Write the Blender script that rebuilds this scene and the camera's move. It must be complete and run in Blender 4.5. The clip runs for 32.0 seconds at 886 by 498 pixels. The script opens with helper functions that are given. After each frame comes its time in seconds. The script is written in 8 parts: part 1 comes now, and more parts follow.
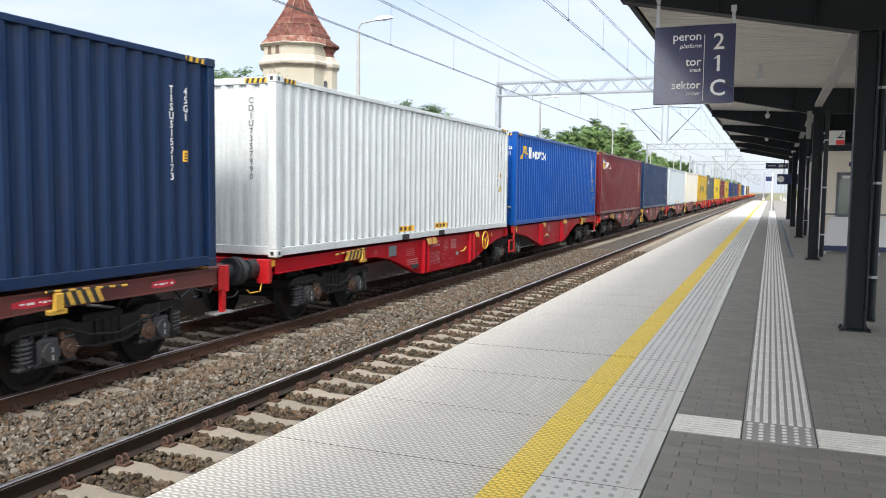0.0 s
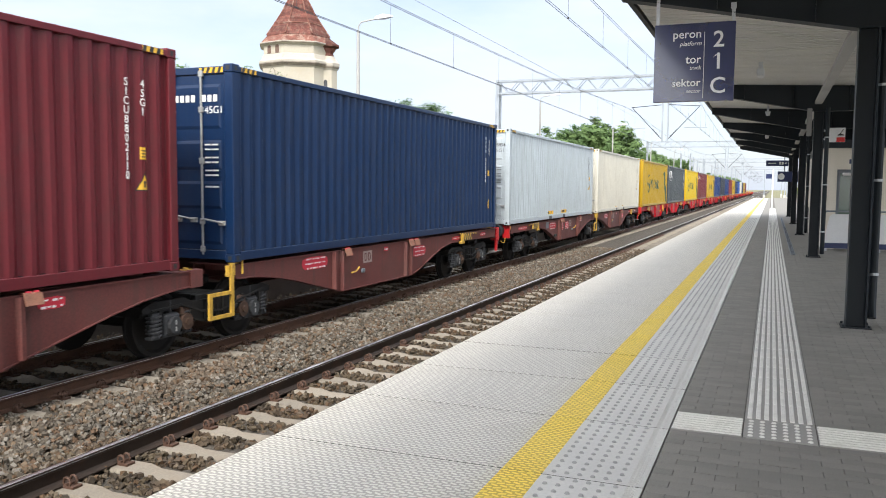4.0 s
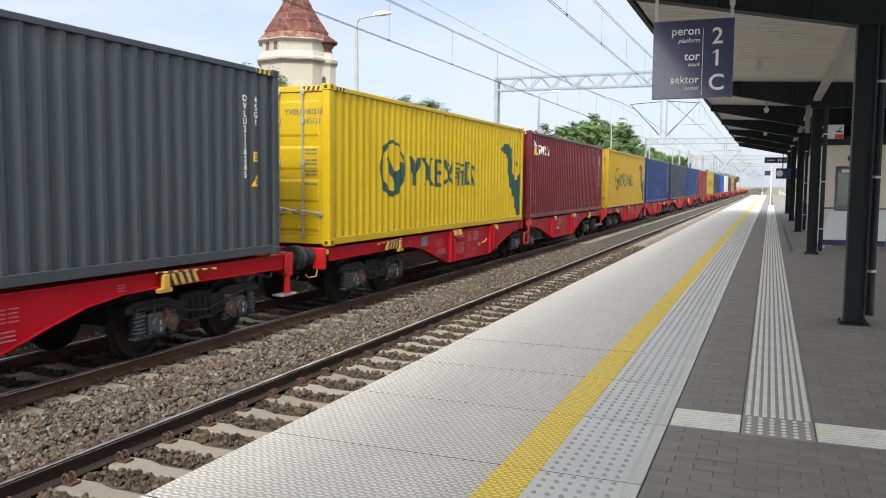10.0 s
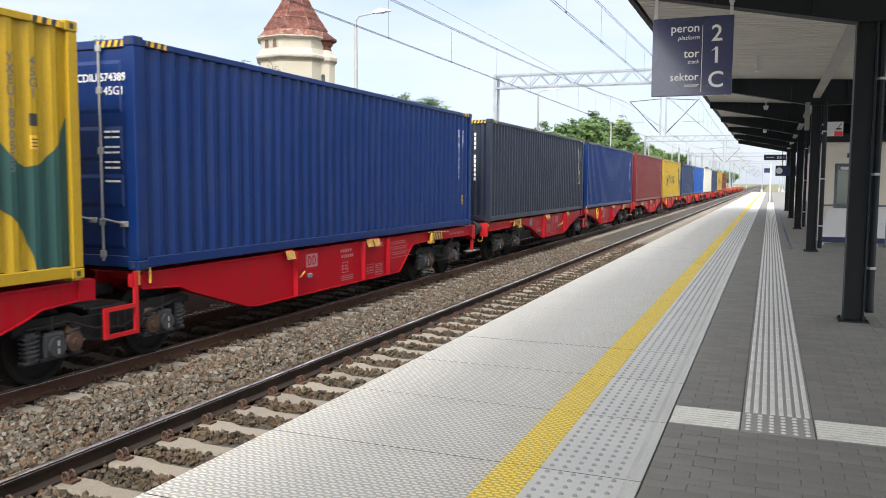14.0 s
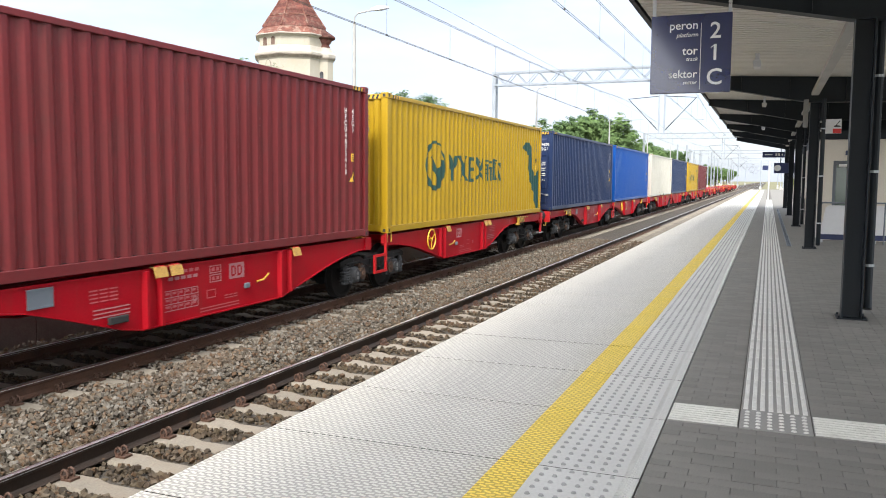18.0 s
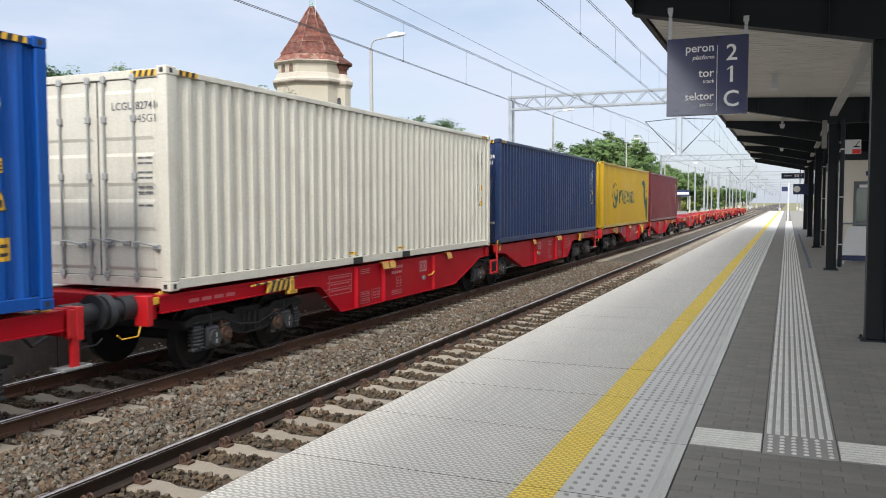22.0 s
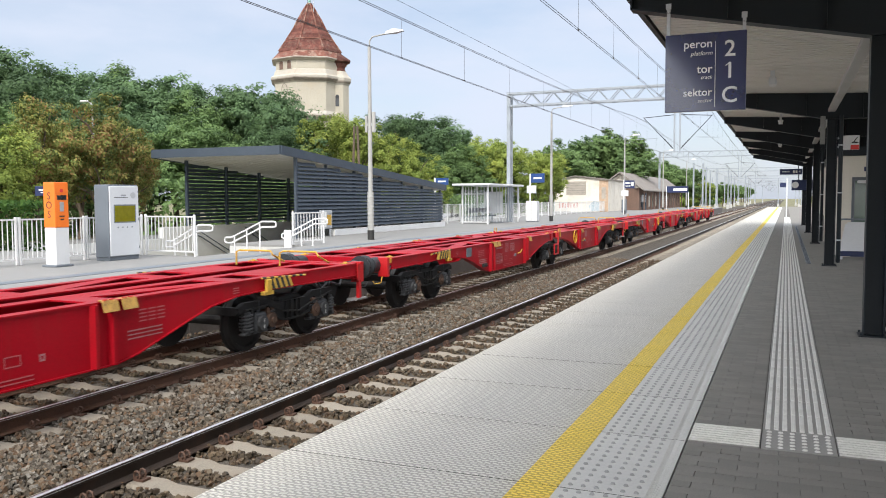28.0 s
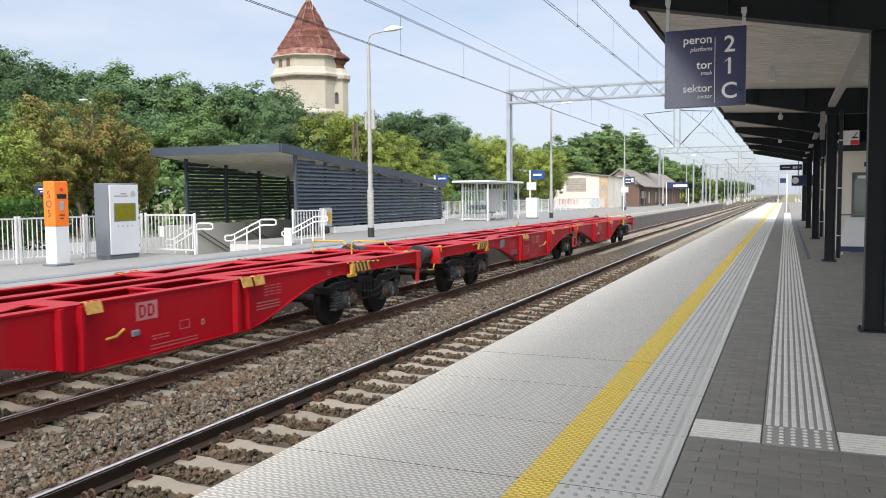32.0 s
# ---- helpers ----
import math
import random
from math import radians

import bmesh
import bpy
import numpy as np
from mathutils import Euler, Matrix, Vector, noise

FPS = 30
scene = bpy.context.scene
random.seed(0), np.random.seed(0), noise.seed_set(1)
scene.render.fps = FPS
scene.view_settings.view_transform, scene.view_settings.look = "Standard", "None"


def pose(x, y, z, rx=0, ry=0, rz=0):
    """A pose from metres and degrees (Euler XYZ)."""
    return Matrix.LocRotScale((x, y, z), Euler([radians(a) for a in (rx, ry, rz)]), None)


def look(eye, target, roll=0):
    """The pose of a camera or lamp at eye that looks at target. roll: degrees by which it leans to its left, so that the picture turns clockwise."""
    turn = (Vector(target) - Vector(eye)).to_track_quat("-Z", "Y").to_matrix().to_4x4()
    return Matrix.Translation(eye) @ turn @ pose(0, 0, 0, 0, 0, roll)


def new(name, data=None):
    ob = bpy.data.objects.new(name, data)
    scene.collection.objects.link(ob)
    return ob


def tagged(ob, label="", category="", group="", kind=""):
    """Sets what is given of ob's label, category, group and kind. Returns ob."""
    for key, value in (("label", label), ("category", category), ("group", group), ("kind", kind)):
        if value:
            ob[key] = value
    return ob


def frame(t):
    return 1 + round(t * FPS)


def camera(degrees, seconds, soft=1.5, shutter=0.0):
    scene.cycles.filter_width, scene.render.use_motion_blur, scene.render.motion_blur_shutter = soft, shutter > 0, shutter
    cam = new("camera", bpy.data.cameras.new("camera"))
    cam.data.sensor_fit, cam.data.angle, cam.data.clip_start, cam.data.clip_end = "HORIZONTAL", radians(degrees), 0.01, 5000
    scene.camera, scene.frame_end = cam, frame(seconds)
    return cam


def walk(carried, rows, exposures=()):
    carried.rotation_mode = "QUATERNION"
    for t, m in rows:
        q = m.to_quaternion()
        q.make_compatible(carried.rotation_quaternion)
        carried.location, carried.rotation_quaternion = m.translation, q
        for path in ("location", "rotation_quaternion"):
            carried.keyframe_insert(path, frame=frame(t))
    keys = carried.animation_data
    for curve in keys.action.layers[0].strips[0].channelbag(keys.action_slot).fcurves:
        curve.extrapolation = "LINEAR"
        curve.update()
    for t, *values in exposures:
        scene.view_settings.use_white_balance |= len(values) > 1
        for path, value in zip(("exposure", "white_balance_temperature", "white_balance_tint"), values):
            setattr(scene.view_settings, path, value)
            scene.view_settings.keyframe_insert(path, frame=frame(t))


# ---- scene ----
cam = camera(57.35, 32.0, soft=1.0, shutter=0.08)
EYE = Vector((0.0, 0.0, 1.60))


def aim(yaw, pitch, roll):
    """The camera stands on the platform and only turns: yaw to the left, pitch up, roll, in degrees."""
    a, b = radians(yaw), radians(pitch)
    way = Vector((-math.sin(a) * math.cos(b), math.cos(a) * math.cos(b), math.sin(b)))
    return look(EYE, EYE + way * 10, roll)


PATH = [
    (0, 21.98, -4.32, 0.69),
    (1, 22.02, -4.31, 0.63),
    (2, 22.00, -4.35, 0.60),
    (3, 22.01, -4.37, 0.49),
    (5.5, 22.01, -4.49, 0.50),
    (6.5, 21.98, -4.53, 0.52),
    (8, 21.95, -4.58, 0.50),
    (9.5, 21.92, -4.61, 0.51),
    (11, 21.90, -4.69, 0.46),
    (12.5, 21.89, -4.71, 0.48),
    (14, 21.88, -4.80, 0.42),
    (16.5, 21.82, -4.92, 0.44),
    (18, 21.78, -4.98, 0.40),
    (19.5, 21.79, -5.03, 0.38),
    (19.9, 21.79, -5.03, 0.38),
    (20, 22.00, -4.71, 0.25),
    (20.1, 22.88, -3.39, 0.07),
    (20.2, 22.96, -3.27, 0.04),
    (20.5, 22.96, -3.27, 0.04),
    (21, 22.98, -3.27, 0.01),
    (22, 23.03, -3.29, -0.08),
    (23, 23.08, -3.29, -0.22),
    (24, 23.04, -3.37, -0.17),
    (25, 23.01, -3.37, -0.16),
    (27.5, 22.94, -3.51, -0.18),
    (28.5, 22.94, -3.53, -0.26),
    (29.5, 22.94, -3.60, -0.31),
    (30.5, 22.95, -3.66, -0.40),
    (31.5, 22.96, -3.70, -0.46),
    (32, 22.95, -3.72, -0.48),
]
# the camera's own exposure: it opens for dark loads and closes for pale ones
EXPOSURE = 1.62
OPENING = [(0, 0.14), (1, -0.20), (2, 0.10), (3, 0.27), (5.6, 0.0), (7, -0.24), (8, -0.29), (9, -0.10), (10, 0.0), (11, -0.12), (12, 0.02), (13, 0.12), (14, 0.14), (17, 0.36), (18, 0.34), (19, 0.14), (20.3, -0.04), (22, -0.14), (23, -0.08), (24, 0.03), (25, 0.12), (28, -0.12), (30, -0.12), (32, -0.13)]
walk(cam, [(t, aim(yaw, pitch, roll)) for t, yaw, pitch, roll in PATH], [(t, EXPOSURE + stops) for t, stops in OPENING])

# ---- daylight ----
SUN_AZ, SUN_EL = radians(170), radians(42)   # compass-like: from +y towards +x
world = bpy.data.worlds.new("sky")
scene.world = world
world.use_nodes = True
wn, wl = world.node_tree.nodes, world.node_tree.links
wn.clear()
w_out = wn.new("ShaderNodeOutputWorld")
w_bg = wn.new("ShaderNodeBackground")
w_sky = wn.new("ShaderNodeTexSky")
w_sky.sky_type = "NISHITA"
w_sky.sun_disc = False
w_sky.sun_elevation = SUN_EL
w_sky.sun_rotation = SUN_AZ
w_sky.air_density, w_sky.dust_density, w_sky.ozone_density = 1.0, 1.6, 1.0
w_co = wn.new("ShaderNodeTexCoord")
w_map = wn.new("ShaderNodeMapping")
w_map.inputs["Scale"].default_value = (1.0, 1.0, 3.2)
w_noise = wn.new("ShaderNodeTexNoise")
w_noise.inputs["Scale"].default_value = 2.3
w_noise.inputs["Detail"].default_value = 7
w_noise.inputs["Roughness"].default_value = 0.55
w_ramp = wn.new("ShaderNodeMapRange")
w_ramp.inputs["From Min"].default_value = 0.36
w_ramp.inputs["From Max"].default_value = 0.62
w_ramp.inputs["To Min"].default_value = 0.42
w_ramp.inputs["To Max"].default_value = 0.97
w_str = wn.new("ShaderNodeMix")
w_str.data_type = "RGBA"
w_mul = wn.new("ShaderNodeVectorMath")
w_mul.operation = "SCALE"
w_mul.inputs["Scale"].default_value = 0.053
CLOUD = (0.272, 0.297, 0.354, 1)
w_str.inputs[7].default_value = CLOUD
wl.new(w_co.outputs["Generated"], w_map.inputs["Vector"])
wl.new(w_map.outputs["Vector"], w_noise.inputs["Vector"])
wl.new(w_noise.outputs["Fac"], w_ramp.inputs["Value"])
wl.new(w_sky.outputs["Color"], w_mul.inputs[0])
wl.new(w_mul.outputs["Vector"], w_str.inputs[6])
wl.new(w_ramp.outputs["Result"], w_str.inputs[0])
# an overcast sky is brighter overhead than near the horizon
w_sep = wn.new("ShaderNodeSeparateXYZ")
w_up = wn.new("ShaderNodeMapRange")
w_up.inputs["From Min"].default_value = 0.22
w_up.inputs["From Max"].default_value = 0.95
w_over = wn.new("ShaderNodeMix")
w_over.data_type = "RGBA"
w_over.inputs[7].default_value = (0.55, 0.58, 0.63, 1)
wl.new(w_co.outputs["Generated"], w_sep.inputs[0])
wl.new(w_sep.outputs["Z"], w_up.inputs["Value"])
wl.new(w_str.outputs[2], w_over.inputs[6])
wl.new(w_up.outputs[0], w_over.inputs[0])
# thin cloud glows widely round the hidden sun
w_dot = wn.new("ShaderNodeVectorMath")
w_dot.operation = "DOT_PRODUCT"
w_dot.inputs[1].default_value = (math.sin(SUN_AZ) * math.cos(SUN_EL), math.cos(SUN_AZ) * math.cos(SUN_EL), math.sin(SUN_EL))
w_pow = wn.new("ShaderNodeMath")
w_pow.operation = "POWER"
w_pow.inputs[1].default_value = 1.6
w_pow.use_clamp = True
w_glow = wn.new("ShaderNodeMix")
w_glow.data_type = "RGBA"
w_glow.inputs[7].default_value = (1.03, 1.035, 1.05, 1)
wl.new(w_co.outputs["Generated"], w_dot.inputs[0])
w_lift = wn.new("ShaderNodeMath")
w_lift.operation = "MAXIMUM"
w_lift.inputs[1].default_value = 0.0
wl.new(w_dot.outputs["Value"], w_lift.inputs[0])
wl.new(w_lift.outputs[0], w_pow.inputs[0])
wl.new(w_over.outputs[2], w_glow.inputs[6])
wl.new(w_pow.outputs[0], w_glow.inputs[0])
wl.new(w_glow.outputs[2], w_bg.inputs["Color"])
w_bg.inputs["Strength"].default_value = 1.0
wl.new(w_bg.outputs["Background"], w_out.inputs["Surface"])

sun = new("sun", bpy.data.lights.new("sun", "SUN"))
sun.data.energy = 1.15
sun.data.angle = radians(12)
sun.data.color = (1.0, 0.94, 0.85)
sun_from = Vector((math.sin(SUN_AZ) * math.cos(SUN_EL), math.cos(SUN_AZ) * math.cos(SUN_EL), math.sin(SUN_EL)))
sun.matrix_world = look(sun_from * 50, (0, 0, 0))


# ---- materials ----
def surface(name, base, rough=0.6, metal=0.0, var=0.18, scale=1.5, fine=40.0, bump=0.15, dist=0.004,
            stain=None, stain_amount=0.0, stain_scale=2.0, each=0.0, island=0.0, gloss=0.5, stretch=(1, 1, 1), streak=None, streak_amount=0.0, coat=0.0):
    """A painted, mineral or metal surface with variation at two scales, stains of their own shape and fine relief."""
    m = bpy.data.materials.new(name)
    m.use_nodes = True
    n, l = m.node_tree.nodes, m.node_tree.links
    n.clear()
    out = n.new("ShaderNodeOutputMaterial")
    b = n.new("ShaderNodeBsdfPrincipled")
    l.new(b.outputs[0], out.inputs[0])
    co = n.new("ShaderNodeTexCoord")
    mp = n.new("ShaderNodeMapping")
    mp.inputs["Scale"].default_value = stretch
    l.new(co.outputs["Object"], mp.inputs["Vector"])
    big = n.new("ShaderNodeTexNoise")
    big.inputs["Scale"].default_value = scale
    big.inputs["Detail"].default_value = 5
    small = n.new("ShaderNodeTexNoise")
    small.inputs["Scale"].default_value = fine
    small.inputs["Detail"].default_value = 4
    l.new(mp.outputs[0], big.inputs["Vector"])
    l.new(mp.outputs[0], small.inputs["Vector"])
    add = n.new("ShaderNodeMath")
    add.operation = "ADD"
    l.new(big.outputs["Fac"], add.inputs[0])
    l.new(small.outputs["Fac"], add.inputs[1])
    rng = n.new("ShaderNodeMapRange")
    rng.inputs["From Min"].default_value = 0.65
    rng.inputs["From Max"].default_value = 1.35
    rng.inputs["To Min"].default_value = 1 - var
    rng.inputs["To Max"].default_value = 1 + var
    l.new(add.outputs[0], rng.inputs["Value"])
    value = rng.outputs[0]
    if each or island:
        if each:
            info = n.new("ShaderNodeObjectInfo")
            rnd = info.outputs["Random"]
        else:
            info = n.new("ShaderNodeNewGeometry")
            rnd = info.outputs["Random Per Island"]
        r2 = n.new("ShaderNodeMapRange")
        amount = each or island
        r2.inputs["To Min"].default_value = 1 - amount
        r2.inputs["To Max"].default_value = 1 + amount
        l.new(rnd, r2.inputs["Value"])
        mu = n.new("ShaderNodeMath")
        mu.operation = "MULTIPLY"
        l.new(value, mu.inputs[0])
        l.new(r2.outputs[0], mu.inputs[1])
        value = mu.outputs[0]
    tint = n.new("ShaderNodeVectorMath")
    tint.operation = "SCALE"
    tint.inputs[0].default_value = base[:3]
    l.new(value, tint.inputs["Scale"])
    color = tint.outputs[0]
    if stain:
        sn = n.new("ShaderNodeTexNoise")
        sn.inputs["Scale"].default_value = stain_scale
        sn.inputs["Detail"].default_value = 8
        sn.inputs["Roughness"].default_value = 0.65
        l.new(mp.outputs[0], sn.inputs["Vector"])
        sr = n.new("ShaderNodeMapRange")
        sr.inputs["From Min"].default_value = 0.5
        sr.inputs["From Max"].default_value = 0.72
        sr.inputs["To Max"].default_value = stain_amount
        l.new(sn.outputs["Fac"], sr.inputs["Value"])
        mx = n.new("ShaderNodeMix")
        mx.data_type = "RGBA"
        l.new(sr.outputs[0], mx.inputs[0])
        l.new(color, mx.inputs[6])
        mx.inputs[7].default_value = (*stain, 1)
        color = mx.outputs[2]
    if streak:
        sm = n.new("ShaderNodeMapping")
        sm.inputs["Scale"].default_value = (9, 9, 0.7)
        l.new(co.outputs["Object"], sm.inputs["Vector"])
        sn = n.new("ShaderNodeTexNoise")
        sn.inputs["Scale"].default_value = 1.0
        sn.inputs["Detail"].default_value = 6
        l.new(sm.outputs[0], sn.inputs["Vector"])
        sr = n.new("ShaderNodeMapRange")
        sr.inputs["From Min"].default_value = 0.54
        sr.inputs["From Max"].default_value = 0.78
        sr.inputs["To Max"].default_value = streak_amount
        l.new(sn.outputs["Fac"], sr.inputs["Value"])
        mx = n.new("ShaderNodeMix")
        mx.data_type = "RGBA"
        l.new(sr.outputs[0], mx.inputs[0])
        l.new(color, mx.inputs[6])
        mx.inputs[7].default_value = (*streak, 1)
        color = mx.outputs[2]
    l.new(color, b.inputs["Base Color"])
    rr = n.new("ShaderNodeMapRange")
    rr.inputs["From Min"].default_value = 0.3
    rr.inputs["From Max"].default_value = 0.7
    rr.inputs["To Min"].default_value = max(0.03, rough - 0.1)
    rr.inputs["To Max"].default_value = min(1.0, rough + 0.1)
    l.new(big.outputs["Fac"], rr.inputs["Value"])
    l.new(rr.outputs[0], b.inputs["Roughness"])
    b.inputs["Metallic"].default_value = metal
    b.inputs["Specular IOR Level"].default_value = gloss
    b.inputs["Coat Weight"].default_value = coat
    b.inputs["Coat Roughness"].default_value = 0.12
    b.inputs["Coat IOR"].default_value = 1.9
    if bump:
        bp = n.new("ShaderNodeBump")
        bp.inputs["Strength"].default_value = bump
        bp.inputs["Distance"].default_value = dist
        l.new(small.outputs["Fac"], bp.inputs["Height"])
        l.new(bp.outputs[0], b.inputs["Normal"])
    return m


def leaf_material(name, tones, rough=0.6, spread=0.5):
    """Leaves: two or three tones spread leaf by leaf and clump by clump, with light through the blade."""
    m = bpy.data.materials.new(name)
    m.use_nodes = True
    n, l = m.node_tree.nodes, m.node_tree.links
    n.clear()
    out = n.new("ShaderNodeOutputMaterial")
    b = n.new("ShaderNodeBsdfPrincipled")
    tr = n.new("ShaderNodeBsdfTranslucent")
    mix = n.new("ShaderNodeMixShader")
    mix.inputs[0].default_value = 0.3
    geo = n.new("ShaderNodeNewGeometry")
    info = n.new("ShaderNodeObjectInfo")
    co = n.new("ShaderNodeTexCoord")
    nz = n.new("ShaderNodeTexNoise")
    nz.inputs["Scale"].default_value = 0.55
    nz.inputs["Detail"].default_value = 3
    l.new(co.outputs["Object"], nz.inputs["Vector"])
    add = n.new("ShaderNodeMath")
    add.operation = "MULTIPLY_ADD"
    add.inputs[1].default_value = spread
    l.new(geo.outputs["Random Per Island"], add.inputs[0])
    sh = n.new("ShaderNodeMath")
    sh.operation = "MULTIPLY_ADD"
    sh.inputs[1].default_value = 1.6
    sh.inputs[2].default_value = -0.55
    l.new(nz.outputs["Fac"], sh.inputs[0])
    l.new(sh.outputs[0], add.inputs[2])
    ramp = n.new("ShaderNodeValToRGB")
    el = ramp.color_ramp.elements
    el[0].color = (*tones[0], 1)
    el[1].color = (*tones[-1], 1)
    el[0].position, el[1].position = 0.1, 0.95
    for i, t in enumerate(tones[1:-1]):
        e = el.new(0.1 + 0.85 * (i + 1) / (len(tones) - 1))
        e.color = (*t, 1)
    l.new(add.outputs[0], ramp.inputs[0])
    br = n.new("ShaderNodeMapRange")
    br.inputs["To Min"].default_value = 0.82
    br.inputs["To Max"].default_value = 1.18
    l.new(info.outputs["Random"], br.inputs["Value"])
    sc = n.new("ShaderNodeVectorMath")
    sc.operation = "SCALE"
    l.new(ramp.outputs[0], sc.inputs[0])
    l.new(br.outputs[0], sc.inputs["Scale"])
    l.new(sc.outputs[0], b.inputs["Base Color"])
    l.new(sc.outputs[0], tr.inputs["Color"])
    b.inputs["Roughness"].default_value = rough
    b.inputs["Specular IOR Level"].default_value = 0.15
    l.new(b.outputs[0], mix.inputs[1])
    l.new(tr.outputs[0], mix.inputs[2])
    l.new(mix.outputs[0], out.inputs[0])
    return m


def plain_glass(name, tint=(0.8, 0.9, 0.9)):
    m = bpy.data.materials.new(name)
    m.use_nodes = True
    b = m.node_tree.nodes["Principled BSDF"]
    b.inputs["Base Color"].default_value = (*tint, 1)
    b.inputs["Transmission Weight"].default_value = 0.9
    b.inputs["Roughness"].default_value = 0.08
    b.inputs["IOR"].default_value = 1.1
    return m


def tread_plate(name, base):
    """Light cast concrete with a raised pattern of short slanted bars."""
    m = surface(name, base, rough=0.75, var=0.10, scale=0.7, fine=30, bump=0.0, stain=(base[0] * 0.75, base[1] * 0.74, base[2] * 0.7), stain_amount=0.45, stain_scale=0.8)
    n, l = m.node_tree.nodes, m.node_tree.links
    b = next(x for x in n if x.type == "BSDF_PRINCIPLED")
    co = n.new("ShaderNodeTexCoord")
    def calc(op, p, q=None):
        k = n.new("ShaderNodeMath")
        k.operation = op
        for i, v in enumerate((p, q)):
            if v is None:
                continue
            if isinstance(v, (int, float)):
                k.inputs[i].default_value = v
            else:
                l.new(v, k.inputs[i])
        return k.outputs[0]
    sep = n.new("ShaderNodeSeparateXYZ")
    l.new(co.outputs["Object"], sep.inputs[0])
    px_, py_ = 0.052, 0.036
    row = calc("FLOOR", calc("DIVIDE", sep.outputs["Y"], py_))
    odd = calc("FLOORED_MODULO", row, 2.0)
    u = calc("SUBTRACT", calc("FRACT", calc("ADD", calc("DIVIDE", sep.outputs["X"], px_), calc("MULTIPLY", odd, 0.5))), 0.5)
    w = calc("SUBTRACT", calc("FRACT", calc("DIVIDE", sep.outputs["Y"], py_)), 0.5)
    lean = calc("SUBTRACT", calc("MULTIPLY", odd, 2.0), 1.0)
    across = calc("ABSOLUTE", calc("SUBTRACT", w, calc("MULTIPLY", calc("MULTIPLY", u, lean), 0.55)))
    bar = n.new("ShaderNodeMapRange")
    bar.interpolation_type = "SMOOTHSTEP"
    bar.inputs["From Min"].default_value, bar.inputs["From Max"].default_value = 0.36, 0.20
    l.new(across, bar.inputs["Value"])
    end = n.new("ShaderNodeMapRange")
    end.interpolation_type = "SMOOTHSTEP"
    end.inputs["From Min"].default_value, end.inputs["From Max"].default_value = 0.44, 0.34
    l.new(calc("ABSOLUTE", u), end.inputs["Value"])
    mul = n.new("ShaderNodeMath")
    mul.operation = "MULTIPLY"
    l.new(bar.outputs[0], mul.inputs[0])
    l.new(end.outputs[0], mul.inputs[1])
    bp = n.new("ShaderNodeBump")
    bp.inputs["Strength"].default_value = 0.8
    bp.inputs["Distance"].default_value = 0.010
    l.new(mul.outputs[0], bp.inputs["Height"])
    l.new(bp.outputs[0], b.inputs["Normal"])
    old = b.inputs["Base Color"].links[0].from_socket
    # relief shading put into the colour: bars paler, gaps between them darker
    relief_tone = n.new("ShaderNodeMapRange")
    relief_tone.inputs["To Min"].default_value = 0.72
    relief_tone.inputs["To Max"].default_value = 1.14
    l.new(mul.outputs[0], relief_tone.inputs["Value"])
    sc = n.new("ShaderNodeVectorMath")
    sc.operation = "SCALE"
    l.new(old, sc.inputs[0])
    l.new(relief_tone.outputs[0], sc.inputs["Scale"])
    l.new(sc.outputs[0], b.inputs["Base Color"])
    return m


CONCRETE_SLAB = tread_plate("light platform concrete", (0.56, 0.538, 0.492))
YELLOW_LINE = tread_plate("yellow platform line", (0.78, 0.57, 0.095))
# the studs are a darker grey than the slab round them
STUD_TOP = surface("mid grey stud", (0.32, 0.317, 0.31), rough=0.75, var=0.2, fine=80, bump=0.2)
STUD = surface("grey studded concrete", (0.53, 0.525, 0.505), rough=0.75, var=0.1, fine=60, bump=0.2)
CONCRETE = surface("grey concrete", (0.42, 0.42, 0.41), rough=0.8, var=0.15, scale=0.8, fine=50, bump=0.2, stain=(0.25, 0.24, 0.22), stain_amount=0.5, stain_scale=0.7)
PIT_WALL = surface("smooth light grey concrete", (0.62, 0.62, 0.61), rough=0.7, var=0.08, scale=0.7, fine=30, bump=0.1, stain=(0.42, 0.41, 0.40), stain_amount=0.4, stain_scale=0.6)
# grey wall concrete with the shade behind the wagons put into its colour
SHADED_CONCRETE = surface("grey platform wall darkened for shade", (0.150, 0.135, 0.125), rough=0.9, var=0.25, scale=0.9, fine=40, bump=0.3, stain=(0.085, 0.068, 0.060), stain_amount=0.6, stain_scale=0.8)
PALE_CONCRETE = surface("pale concrete", (0.205, 0.204, 0.200), rough=0.75, var=0.1, scale=0.6, fine=40, bump=0.15, stain=(0.25, 0.245, 0.235), stain_amount=0.5, stain_scale=0.9)
PAVER = surface("dark grey concrete paver", (0.190, 0.180, 0.163), rough=0.8, var=0.2, scale=3, fine=120, bump=0.35, dist=0.002, each=0.09)
PAVER_FIELD = surface("dark grey pavers", (0.190, 0.180, 0.163), rough=0.8, var=0.2, scale=1.2, fine=90, bump=0.3, dist=0.002, island=0.09)
PAVER_FAR = surface("dark grey paving", (0.190, 0.180, 0.163), rough=0.8, var=0.2, scale=0.6, fine=14, bump=0.2, stain=(0.20, 0.19, 0.18), stain_amount=0.4, stain_scale=0.4)
JOINT_DIRT = surface("black dirt in joints", (0.022, 0.020, 0.018), rough=0.95, gloss=0.1, fine=150)
JOINT = surface("dark joint sand", (0.12, 0.113, 0.10), rough=0.95, fine=150)
